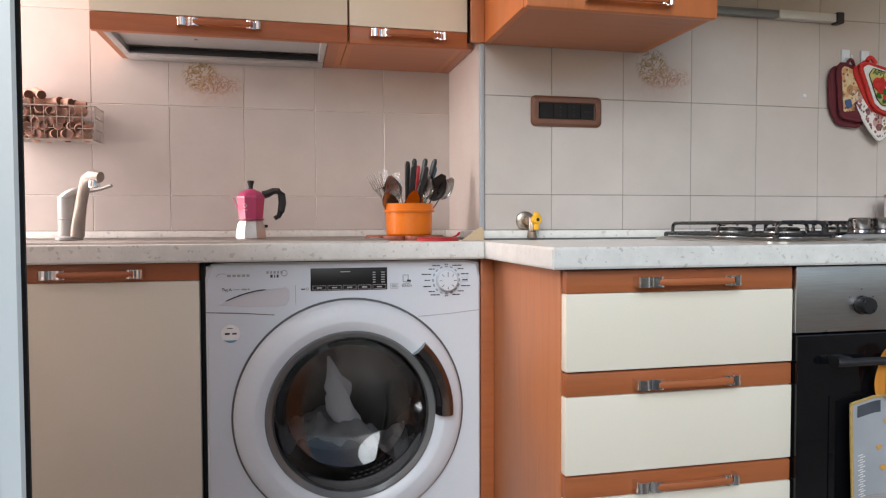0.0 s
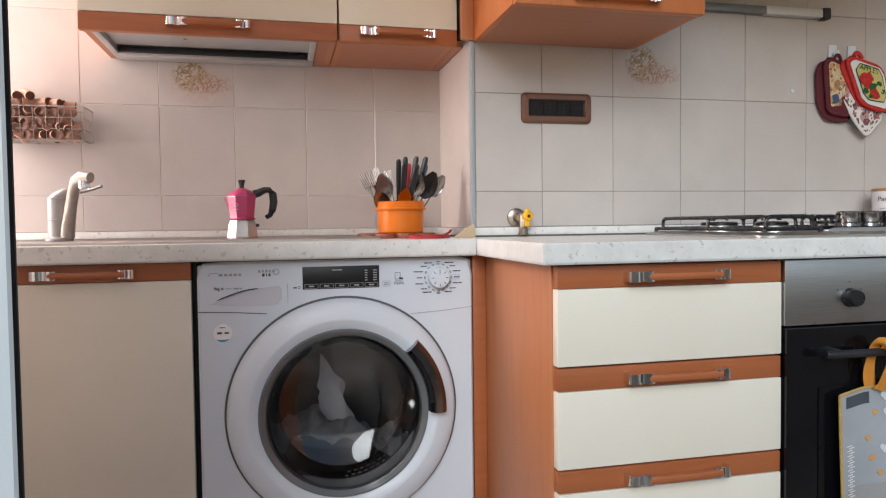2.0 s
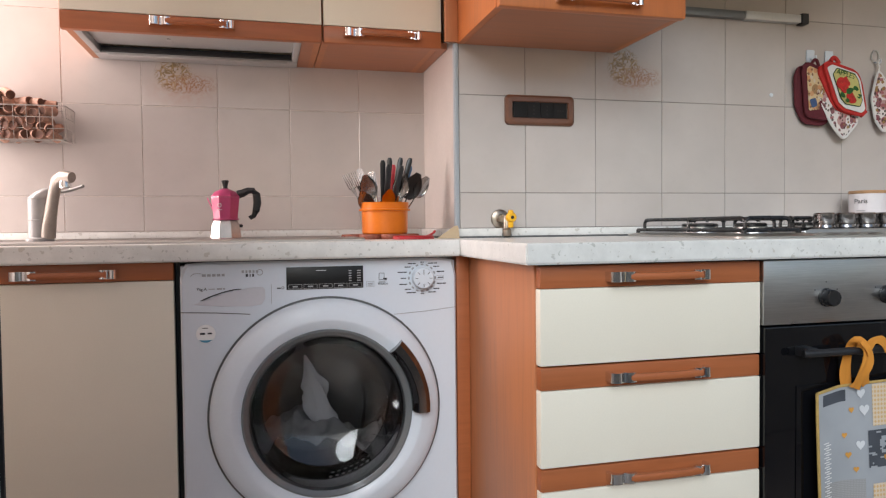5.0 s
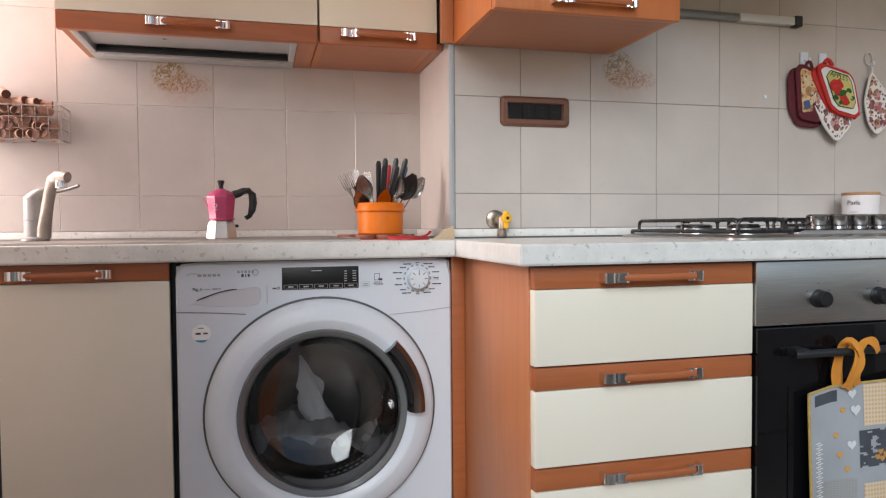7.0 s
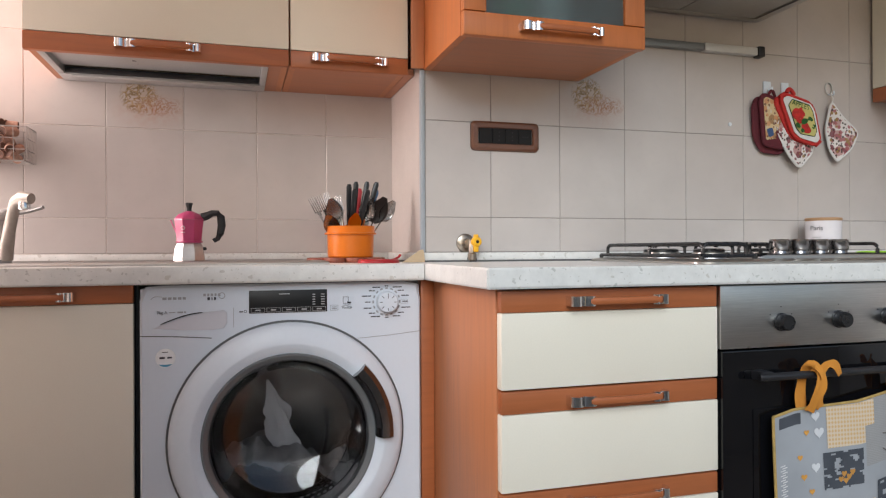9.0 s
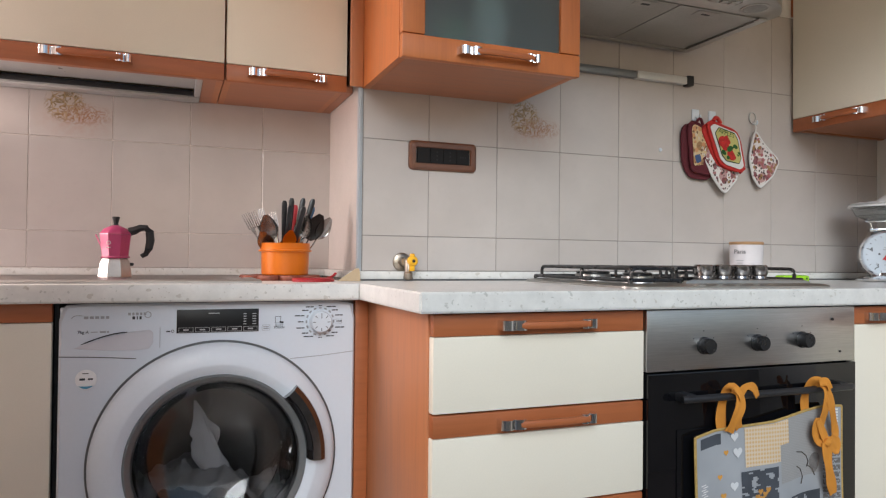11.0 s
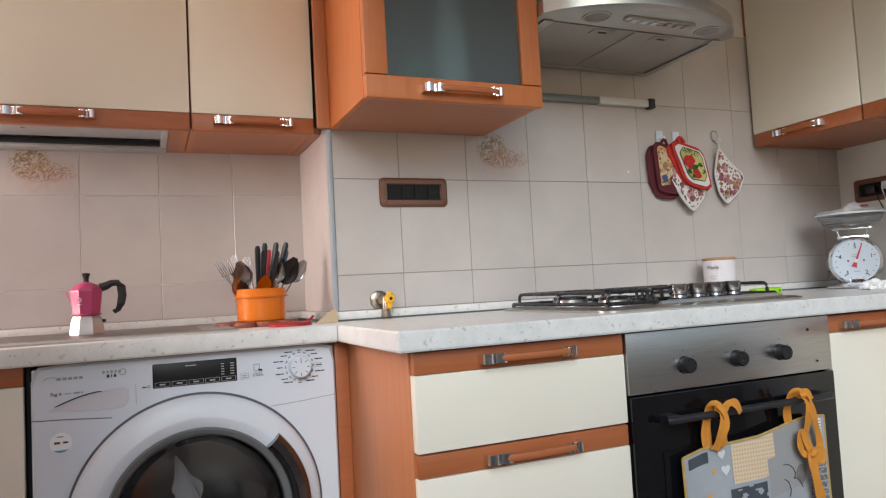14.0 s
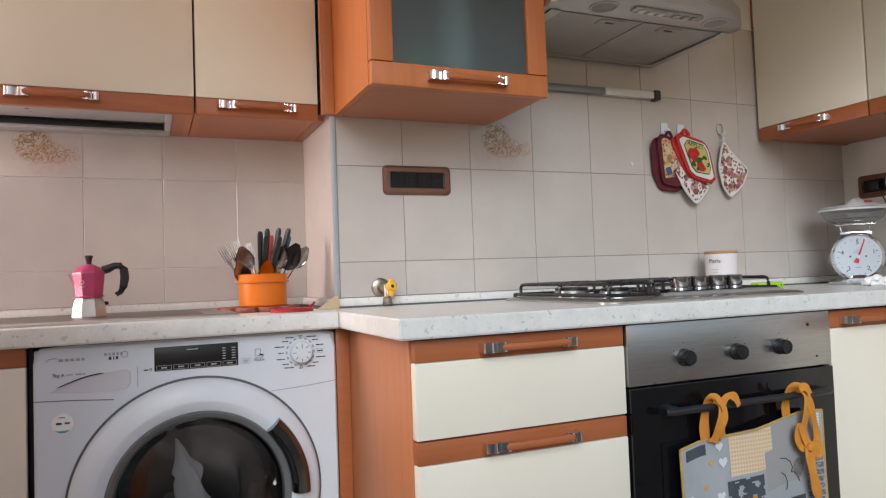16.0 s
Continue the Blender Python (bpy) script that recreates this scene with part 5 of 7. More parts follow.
def fork(dx, top, dy, twist=0.0):
    a, b, d = leaning(dx, top, dy)
    side = d.cross(Vector((math.sin(twist), -math.cos(twist), 0))).normalized()
    nrm = side.cross(d).normalized()
    th = tagged(new("fork"), "steel fork standing tines up in the tub", "fork", "cutlery in the tub")
    th.matrix_basis = Matrix.Translation(a)
    neck = b - d * 0.066
    part("stem", tube(bmesh.new(), [a, a + d * 0.03, neck, neck + d * 0.012, neck + d * 0.026], 0.0042, 8, 0.5, [1.4, 1.3, 0.8, 1.4, 2.4]), M_CUT, th)
    for k in (-1.5, -0.5, 0.5, 1.5):
        p = neck + d * 0.024 + side * (k * 0.0052)
        part("tine", tube(bmesh.new(), [p, p + d * 0.02 - nrm * 0.003, p + d * 0.042 - nrm * 0.0005], 0.0017, 6, 0.8, [1.2, 1, 0.5]), M_CUT, th)
    return th


def knife(dx, top, dy, m, lab, w=0.0068):
    a, b, d = leaning(dx, top, dy)
    th = tagged(new("knife"), lab, "knife", "cutlery in the tub")
    th.matrix_basis = Matrix.Translation(a)
    mid = a + d * ((b - a).length - 0.105)
    part("handle", tube(bmesh.new(), [mid, mid + d * 0.02, mid + d * 0.06, b - d * 0.008, b], w, 10, 0.55, [0.8, 0.85, 1.0, 1.05, 0.6]), m, th, "")
    part("blade", tube(bmesh.new(), [a, a + d * 0.02, mid], 0.0085, 8, 0.12, [0.5, 1, 1]), M_CUT, th, "steel blade")
    return th


for i, (dx, top, dy) in enumerate(((-0.090, 1.066, -0.012), (-0.072, 1.074, 0.012), (-0.026, 1.076, 0.018), (-0.052, 1.083, 0.028))):
    fork(dx, top, dy, 0.25 * (i - 1))
for dx, top, dy, m, sz, tw in ((-0.048, 1.063, -0.032, None, 1.05, 0.1), (0.046, 1.070, -0.016, None, 1.0, -0.4), (0.102, 1.062, 0.000, None, 0.95, 0.5), (0.078, 1.070, -0.012, M_BRN, 1.1, 0.1), (0.006, 1.026, -0.046, M_ORANGE, 0.75, 0.0), (-0.056, 1.022, -0.036, None, 0.9, -0.3), (0.030, 1.055, 0.020, None, 1.0, 0.7)):
    spoon(dx, top, dy, m, sz, tw)
for dx, top, dy, m, lab in ((-0.006, 1.102, -0.020, M_BLK, "knife with black handle upwards in the tub"), (0.012, 1.110, -0.008, M_BLK, "knife with black handle upwards in the tub"), (0.005, 1.090, -0.035, M_BLK, "short knife with black handle upwards in the tub"), (0.040, 1.112, 0.006, M_BLK, "long knife with black handle upwards in the tub"), (0.036, 1.088, -0.030, M_BLK, "knife with black handle leaning in the tub"), (0.023, 1.094, 0.010, M_REDP, "knife with red handle upwards in the tub"), (0.062, 1.111, 0.004, M_BLK, "knife with black handle beside a blue one"), (0.064, 1.092, 0.016, M_BLUE, "knife with blue handle upwards in the tub")):
    knife(dx, top, dy, m, lab)

# ---- wire basket with corks ----
kx0, kx1, ky0, ky1, kz0, kz1 = -0.735, -0.500, 1.905, 1.992, 1.160, 1.244
basket = thing("wire_basket", "small wire basket full of wine corks on the wall", "wire basket", ((kx0 + kx1) / 2, 1.95, kz0))
M_WIRE = plain("zinc_wire", (0.45, 0.42, 0.40), 0.35, 0.9, var=0.1)
for z, r in ((kz0, 0.0014), (kz0 + 0.028, 0.0010), (kz0 + 0.056, 0.0010), (kz1, 0.0018)):
    f = 0.006 * (kz1 - z) / (kz1 - kz0)
    part("wire", tube(bmesh.new(), [(kx0 + f, ky0 + f, z), (kx1 - f, ky0 + f, z), (kx1 - f, ky1, z), (kx0 + f, ky1, z), (kx0 + f, ky0 + f, z)], r, 6), M_WIRE, basket)
for i in range(9):
    x = kx0 + (kx1 - kx0) * i / 8
    part("wire", tube(bmesh.new(), [(x, ky0, kz1), (x, ky0 + 0.006, kz0), (x, ky1, kz0), (x, ky1, kz1)], 0.0010, 6), M_WIRE, basket)
for i in range(1, 7):
    y = ky0 + (ky1 - ky0) * i / 7
    part("wire", tube(bmesh.new(), [(kx0, y, kz1), (kx0 + 0.006, y, kz0), (kx1 - 0.006, y, kz0), (kx1, y, kz1)], 0.0010, 6), M_WIRE, basket)
M_CORK = plain("wine_cork", (0.46, 0.27, 0.20), 0.75, var=0.28, scale=70, bump=0.4, bscale=260, objvar=0.55)
M_CORK_END = plain("stained_cork_end", (0.115, 0.052, 0.034), 0.8, var=0.35, scale=60, bump=0.4, bscale=260, objvar=0.4)
cork_me = mesh_of(lathe(bmesh.new(), [(0.0105, -0.021), (0.0116, -0.0198), (0.0116, 0.0198), (0.0105, 0.021)], 16, "Y"), "cork", M_CORK)
cork_me.materials.append(M_CORK_END)
for pl in cork_me.polygons:
    pl.material_index = 1 if len(pl.vertices) > 4 else 0
rnd = random.Random(4)
for row in range(6):
    for col in range(10):
        for deep in range(2):
            x = kx0 + 0.015 + col * 0.0236 + (0.0118 if row % 2 else 0) + rnd.uniform(-0.004, 0.004)
            heap = (x - kx0) / (kx1 - kx0)
            if heap > (0.86, 0.88, 0.86, 0.82, 0.78, 0.46)[row] or (row == 5 and rnd.random() < 0.25):
                continue
            z = kz0 + 0.0130 + row * 0.0192 + rnd.uniform(-0.003, 0.003) + (0.006 * math.sin(math.pi * heap) if row > 3 else 0)
            ob = new("cork", cork_me)
            tagged(ob, "brown wine cork in the wire basket", "cork", "corks in the basket")
            ob.matrix_basis = pose(x, ky0 + 0.024 + deep * 0.040, z, rnd.uniform(-24, 24), rnd.uniform(0, 180), rnd.uniform(-30, 30) if row < 4 else rnd.choice((-70, -55, -20, 10, 35, 65)))

# ---- sockets, gas tap, knife bar ----
M_SOCK = plain("bronze_plastic", (0.155, 0.062, 0.034), 0.32, var=0.06, scale=20, coat=0.2)


M_MOD = plain("matt_black_plastic", (0.008, 0.008, 0.009), 0.85, var=0.1)


def socket(m, w, h, label):
    s = thing("wall_socket", label, "wall socket")
    s.matrix_basis = m
    mi = m

    def put(name, bm, mat, parent, lab=""):
        bmesh.ops.transform(bm, matrix=mi, verts=bm.verts)
        return part(name, bm, mat, parent, lab)

    bm = bmesh.new()
    ro = []
    for d, e, r in ((0.0, 0.0, 0.012), (0.006, 0.001, 0.012), (0.011, 0.007, 0.010), (0.011, 0.017, 0.004), (0.006, 0.020, 0.003)):
        x0, z0 = w / 2 - e, h / 2 - e
        pts = []
        for cx, cz, a0 in ((x0 - r, z0 - r, 0), (-x0 + r, z0 - r, 90), (-x0 + r, -z0 + r, 180), (x0 - r, -z0 + r, 270)):
            pts += [(cx + r * math.cos(radians(a0 + k * 22.5)), -d, cz + r * math.sin(radians(a0 + k * 22.5))) for k in range(5)]
        ro.append(pts)
    loft(bm, ro, closed=False)
    fr = put("frame", bm, M_SOCK, s, "bronze-brown frame")
    n, iw, ih = 4, w - 0.044, h - 0.036
    for i in range(n):
        x0 = -iw / 2 + iw * i / n
        mod = put("module", boxed(x0 + 0.0005, x0 + iw / n - 0.0005, -0.008, -0.001, -ih / 2, ih / 2, 0.0008), M_MOD, fr, "black switch or socket module")
        if i in (1, 2, 3):
            for dz in (-0.010, 0.0, 0.010) if i != 3 else (-0.006, 0.0, 0.006):
                c = (x0 + iw / n / 2 + (0 if i != 3 else dz * 1.1), 0, dz if i != 3 else 0)
                put("hole", lathe(bmesh.new(), [(0.0022, -0.0083), (0.0005, -0.0084)], 10, "Y", c, False), M_RUBBER, mod)
    return s


socket(Matrix.Translation((0.677, YR - 0.0005, 1.230)), 0.192, 0.078, "bronze-framed socket plate with black modules on the tiles")
sock2 = socket(Matrix.Translation((XR - 0.0005, 1.505, 1.232)) @ Matrix.Rotation(radians(-90), 4, "Z"), 0.205, 0.080, "bronze-framed socket plate with a plugged-in charger")

M_GASM = plain("dull_brass", (0.34, 0.29, 0.24), 0.34, 1.0, var=0.15, scale=60)
gas = thing("gas_tap", "dull metal gas tap with a yellow lever", "gas tap", (0.573, YR, 0.947))
part("flange", lathe(bmesh.new(), [(0.0245, YR - 0.0008), (0.024, YR - 0.005), (0.019, YR - 0.008), (0.012, YR - 0.009), (0.0105, YR - 0.03), (0.0005, YR - 0.03)], 32, "Y", (0.566, 0, 0.950), False), M_GASM, gas)
part("body", lathe(bmesh.new(), [(0.0095, 0.906), (0.0115, 0.910), (0.0115, 0.922), (0.009, 0.925), (0.009, 0.955), (0.006, 0.96)], 20, "Z", (0.573, YR - 0.034, 0)), M_GASM, gas)
M_YEL = plain("yellow_plastic", (0.80, 0.42, 0.015), 0.38, var=0.04)
lev = part("lever", boxed(0.571, 0.584, YR - 0.056, YR - 0.046, 0.927, 0.972, 0.004), M_YEL, gas, "yellow plastic lever")
part("hub", lathe(bmesh.new(), [(0.0125, YR - 0.044), (0.013, YR - 0.055), (0.010, YR - 0.060), (0.0045, YR - 0.0605), (0.004, YR - 0.058), (0.0005, YR - 0.058)], 24, "Y", (0.579, 0, 0.953), False), M_YEL, lev)
part("screw", lathe(bmesh.new(), [(0.004, YR - 0.0585), (0.0035, YR - 0.0612), (0.0005, YR - 0.0615)], 12, "Y", (0.579, 0, 0.953), False), M_DARKP, lev)
part("ring", tube(bmesh.new(), [(0.573 + 0.012 * math.cos(a), YR - 0.034 + 0.004 * math.sin(a), 0.909 + 0.010 * math.sin(a)) for a in [2 * math.pi * k / 14 for k in range(15)]], 0.0015, 6), M_GREYP, gas)

bar = thing("knife_bar", "grey and white magnetic knife bar with black end", "knife bar", (1.25, YR, 1.52))
part("rail", boxed(0.98, 1.285, YR - 0.021, YR - 0.0005, 1.5010, 1.5220, 0.003), plain("bar_grey", (0.22, 0.23, 0.24), 0.35, 0.5, var=0.06), bar, "grey metal rail")
part("sleeve", boxed(1.2855, 1.468, YR - 0.023, YR - 0.0005, 1.5000, 1.5230, 0.003), plain("bar_white", (0.62, 0.61, 0.59), 0.35, 0.2, var=0.05), bar, "white sleeve")
part("end_cap", boxed(1.4685, 1.4910, YR - 0.027, YR - 0.0005, 1.4960, 1.5270, 0.004), M_DARKP, bar, "black end cap")
tagged(part("wall_plug", lathe(bmesh.new(), [(0.006, YR - 0.0008), (0.005, YR - 0.003), (0.0005, YR - 0.0035)], 14, "Y", (1.386, 0, 1.297), False), M_WHITEP), "tiny white plug in the tiled wall", "plug")


# ---- pot holders on hooks ----
def outline_round(pts, r, n=4):
    """Rounds the corners of a flat outline of (x, z)."""
    out = []
    m = len(pts)
    for i, p in enumerate(pts):
        p, a, b = Vector(p), Vector(pts[i - 1]), Vector(pts[(i + 1) % m])
        p0 = p + (a - p).normalized() * r
        p1 = p + (b - p).normalized() * r
        out += [tuple((1 - t) ** 2 * p0 + 2 * t * (1 - t) * p + t * t * p1) for t in [k / n for k in range(n + 1)]]
    return out


def pad(name, pts, y, thick, material, piping, parent, label="", r=0.02, tilt=0.0, piping_r=0.0045):
    o = outline_round(pts, r)
    cx, cz = sum(p[0] for p in o) / len(o), sum(p[1] for p in o) / len(o)

    def yy(x, z):
        return y + tilt * (x - cx) + 0.003 * math.sin(40 * x + 25 * z)

    bm = bmesh.new()
    loft(bm, [[(x, yy(x, z) + thick * 0.5, z) for x, z in o], [(x, yy(x, z) - thick * 0.2, z) for x, z in o], [(cx + (x - cx) * 0.85, yy(x, z) - thick * 0.5, cz + (z - cz) * 0.85) for x, z in o], [(cx + (x - cx) * 0.4, yy(x, z) - thick * 0.62, cz + (z - cz) * 0.4) for x, z in o]])
    p = part(name, bm, material, parent, label)
    part("piping", tube(bmesh.new(), [(x, yy(x, z), z) for x, z in o + o[:1]], piping_r, 8), piping, p)
    return p


def print_cloth(name, ground, spots, scale, lim):
    k = Nodes(name)
    co = k.coords()
    col = ground
    w = k.n("ShaderNodeTexNoise", Scale=scale * 1.2, Detail=3.0)
    k.l(co, w.inputs["Vector"])
    add = k.n("ShaderNodeVectorMath", operation="MULTIPLY_ADD")
    k.l(w.outputs["Color"], add.inputs[0])
    add.inputs[1].default_value = (0.018, 0.018, 0.018)
    k.l(co, add.inputs[2])
    weave = k.n("ShaderNodeTexNoise", Scale=900.0, Detail=2.0)
    k.l(co, weave.inputs["Vector"])
    col = k.ramp(w.outputs[0], [(0.3, tint(ground, 0.9)), (0.7, tint(ground, 1.05))])
    for i, (c, sc, lm) in enumerate(spots):
        v = k.n("ShaderNodeTexVoronoi", Scale=scale * sc)
        k.l(add.outputs[0], v.inputs["Vector"])
        sepc = k.n("ShaderNodeSeparateColor")
        k.l(v.outputs["Color"], sepc.inputs[0])
        m = k.n("ShaderNodeMath", operation="MULTIPLY")
        k.l(k.ramp(v.outputs["Distance"], [(lm - 0.06, (1, 1, 1)), (lm, (0, 0, 0))]), m.inputs[0])
        k.l(k.ramp(sepc.outputs[i % 3], [(lim, (0, 0, 0)), (lim + 0.02, (0.9,) * 3)]), m.inputs[1])
        col = k.mix(m.outputs[0], col, c)
    k.l(col, k.b.inputs["Base Color"])
    k.b.inputs["Roughness"].default_value = 0.85
    k.bump(weave.outputs[0], 0.25, 0.0006)
    return k.m


M_FLOWER = print_cloth("flower_print", (0.70, 0.66, 0.64), [((0.44, 0.24, 0.23), 30, 0.62), ((0.17, 0.03, 0.045), 46, 0.52), ((0.34, 0.10, 0.11), 75, 0.52), ((0.06, 0.04, 0.035), 110, 0.46), ((0.30, 0.18, 0.06), 70, 0.40)], 1.0, 0.52)
M_RURAL = print_cloth("rural_print", (0.62, 0.47, 0.27), [((0.30, 0.16, 0.07), 30, 0.5), ((0.55, 0.26, 0.12), 50, 0.45), ((0.16, 0.08, 0.05), 80, 0.4), ((0.60, 0.52, 0.40), 60, 0.4)], 1.0, 0.45)
M_BORD = plain("wine_red_cloth", (0.10, 0.012, 0.020), 0.85, var=0.15, scale=60, bump=0.3, bscale=700)
M_REDC = plain("red_cloth", (0.47, 0.024, 0.02), 0.8, var=0.1, scale=60, bump=0.3, bscale=700)
M_WHC = plain("white_cloth", (0.68, 0.67, 0.66), 0.85, var=0.05, scale=60, bump=0.3, bscale=700)

ph = thing("pot_holder", "wine-red quilted pot holder with a rural picture", "pot holder", (1.53, YR - 0.02, 1.30), "pot holders on the wall")
pad("back_pad", [(1.462, 1.362), (1.480, 1.388), (1.56, 1.372), (1.60, 1.235), (1.575, 1.207), (1.50, 1.212), (1.470, 1.26)], YR - 0.014, 0.012, M_BORD, M_BORD, ph)
pp = pad("front_pad", [(1.477, 1.380), (1.500, 1.398), (1.575, 1.372), (1.60, 1.25), (1.57, 1.220), (1.495, 1.232)], YR - 0.030, 0.012, M_BORD, M_BORD, ph)
pad("picture", [(1.490, 1.374), (1.503, 1.385), (1.565, 1.363), (1.585, 1.26), (1.50, 1.247)], YR - 0.0375, 0.003, M_RURAL, M_RURAL, pp, "printed rural picture", 0.008, piping_r=0.001)
pad("blue_patch", [(1.498, 1.280), (1.520, 1.286), (1.526, 1.262), (1.508, 1.255)], YR - 0.0405, 0.002, plain("blue_cloth", (0.05, 0.09, 0.20), 0.85), plain("blue_cloth_edge", (0.08, 0.12, 0.2), 0.85), pp, "", 0.006, piping_r=0.0008)
part("loop", tube(bmesh.new(), arc((1.520, YR - 0.025, 1.394), (1.533, YR - 0.03, 1.425), (1.547, YR - 0.025, 1.384), 8), 0.005, 8), M_BORD, ph)

pf = thing("pot_holder", "white flowered pot holder hanging behind the red one", "pot holder", (1.60, YR - 0.03, 1.26), "pot holders on the wall")
pad("pad", [(1.554, 1.342), (1.644, 1.297), (1.679, 1.232), (1.624, 1.175), (1.584, 1.212), (1.529, 1.287)], YR - 0.034, 0.010, M_FLOWER, M_WHC, pf)
part("loop", tube(bmesh.new(), [(1.569, YR - 0.034, 1.338), (1.576, YR - 0.04, 1.375), (1.586, YR - 0.02, 1.405)], 0.003, 6), M_WHC, pf)

pr = thing("pot_holder", "red-edged pot holder printed with apples", "pot holder", (1.64, YR - 0.06, 1.33), "pot holders on the wall")
pad("back_pad", [(1.522, 1.375), (1.545, 1.388), (1.650, 1.353), (1.670, 1.258), (1.655, 1.241), (1.585, 1.263)], YR - 0.042, 0.011, M_REDC, M_REDC, pr)
RX = [(1.536, 1.385), (1.552, 1.395), (1.650, 1.370), (1.667, 1.348), (1.687, 1.251), (1.674, 1.240), (1.610, 1.255), (1.584, 1.273)]
pq = pad("front_pad", RX, YR - 0.054, 0.010, M_REDC, M_REDC, pr, piping_r=0.006)


def shrink(pts, k, dx=0.0, dz=0.0):
    cx, cz = sum(p[0] for p in pts) / len(pts), sum(p[1] for p in pts) / len(pts)
    return [(cx + (x - cx) * k + dx, cz + (z - cz) * k + dz) for x, z in pts]


pad("white_field", shrink(RX, 0.90), YR - 0.0605, 0.002, M_WHC, M_WHC, pq, "", 0.006, piping_r=0.0012)
pad("picture_field", [(1.562, 1.359), (1.574, 1.377), (1.638, 1.362), (1.652, 1.343), (1.667, 1.283), (1.660, 1.265), (1.610, 1.272), (1.592, 1.289)], YR - 0.0632, 0.002, plain("olive_cloth", (0.50, 0.45, 0.16), 0.85, var=0.1, scale=50), plain("dark_green_cloth", (0.02, 0.05, 0.02), 0.8), pq, "yellow-green printed field", 0.004, piping_r=0.0014)
M_APPLE = plain("apple_print", (0.42, 0.018, 0.015), 0.8, var=0.3, scale=60)
M_LEAF = plain("leaf_print", (0.015, 0.09, 0.015), 0.8, var=0.2, scale=60)
for ax, az, r in ((1.590, 1.333, 0.018), (1.611, 1.339, 0.017), (1.603, 1.318, 0.015), (1.637, 1.336, 0.017), (1.632, 1.296, 0.0225)):
    part("apple", lathe(bmesh.new(), [(r, YR - 0.0646), (r * 0.9, YR - 0.0660), (0.0005, YR - 0.0665)], 18, "Y", (ax, 0, az), False), M_APPLE, pq)
for ax, az, w, h, t in ((1.620, 1.311, 0.024, 0.009, -20), (1.594, 1.297, 0.018, 0.007, 35), (1.655, 1.296, 0.013, 0.007, -30), (1.642, 1.318, 0.018, 0.007, 20), (1.612, 1.282, 0.012, 0.006, 15)):
    bm = bmesh.new()
    bm.faces.new([bm.verts.new((w * math.cos(k) * 0.6, 0, h * math.sin(k) * (1 - 0.3 * math.cos(k)))) for k in [2 * math.pi * j / 12 for j in range(12)]])
    bmesh.ops.transform(bm, matrix=Matrix.Translation((ax, YR - 0.0672, az)) @ Matrix.Rotation(radians(t), 4, "Y"), verts=bm.verts)
    part("leaf", bm, M_LEAF, pq)
lettering("lettering", "APPLES", 0.0215, Matrix.Translation((1.604, YR - 0.0665, 1.3600)) @ Matrix.Rotation(radians(13), 4, "Y") @ FACE_Y, M_LEAF, pq)
part("loop", tube(bmesh.new(), arc((1.560, YR - 0.054, 1.398), (1.573, YR - 0.050, 1.425), (1.590, YR - 0.054, 1.392), 8), 0.0065, 8), M_REDC, pr)

pw = thing("pot_holder", "diamond-hung white pot holder with flower print", "pot holder", (1.79, YR - 0.03, 1.28), "pot holders on the wall")
pad("pad", [(1.752, 1.388), (1.790, 1.342), (1.852, 1.292), (1.826, 1.240), (1.778, 1.200), (1.748, 1.235), (1.735, 1.30)], YR - 0.030, 0.012, M_FLOWER, M_WHC, pw, tilt=-0.18, r=0.014)
part("loop", tube(bmesh.new(), [(1.758, YR - 0.025, 1.386), (1.763, YR - 0.022, 1.40), (1.757, YR - 0.02, 1.416)], 0.003, 6), M_WHC, pw)
for hx, hz in ((1.527, 1.417), (1.592, 1.417)):
    hk = tagged(part("hook", boxed(hx - 0.014, hx + 0.014, YR - 0.005, YR - 0.0005, hz - 0.014, hz + 0.022, 0.003), M_WHITEP), "white adhesive hook on the tiles", "hook", "hooks on the tiles")
    part("prong", tube(bmesh.new(), arc((hx, YR - 0.004, hz - 0.002), (hx, YR - 0.03, hz - 0.022), (hx, YR - 0.022, hz + 0.001), 6), 0.0032, 8), M_WHITEP, hk)
hk = tagged(part("hook", tube(bmesh.new(), [(1.757 + 0.013 * math.cos(a), YR - 0.004, 1.432 + 0.018 * math.sin(a)) for a in [2 * math.pi * k / 20 for k in range(21)]], 0.0022, 6), plain("clear_plastic", (0.55, 0.54, 0.52), 0.2, var=0.03)), "clear plastic ring hook on the tiles", "hook", "hooks on the tiles")
part("prong", tube(bmesh.new(), arc((1.757, YR - 0.003, 1.414), (1.757, YR - 0.03, 1.402), (1.757, YR - 0.022, 1.420), 6), 0.0025, 6), M_WHITEP, hk)

# ---- on the hob worktop ----
can = thing("canister", "white storage canister with a wooden lid", "canister", (1.655, 1.575, TOP))
part("body", lathe(bmesh.new(), [(0.043, TOP + 0.0003), (0.0455, TOP + 0.003), (0.0485, TOP + 0.108), (0.0475, TOP + 0.1095), (0.0005, TOP + 0.1095)], 40, "Z", (1.648, 1.575, 0)), plain("white_ceramic", (0.72, 0.68, 0.70), 0.25, var=0.02, coat=0.3), can)
part("lid", lathe(bmesh.new(), [(0.048, TOP + 0.110), (0.049, TOP + 0.1125), (0.049, TOP + 0.1165), (0.047, TOP + 0.1185), (0.0005, TOP + 0.1187)], 40, "Z", (1.648, 1.575, 0)), wood_laminate("lid_wood", (0.42, 0.24, 0.12), 0.5, 0), can, "flat wooden lid")
TA = radians(66)
pos = (1.648 - 0.0488 * math.sin(TA), 1.575 - 0.0488 * math.cos(TA))
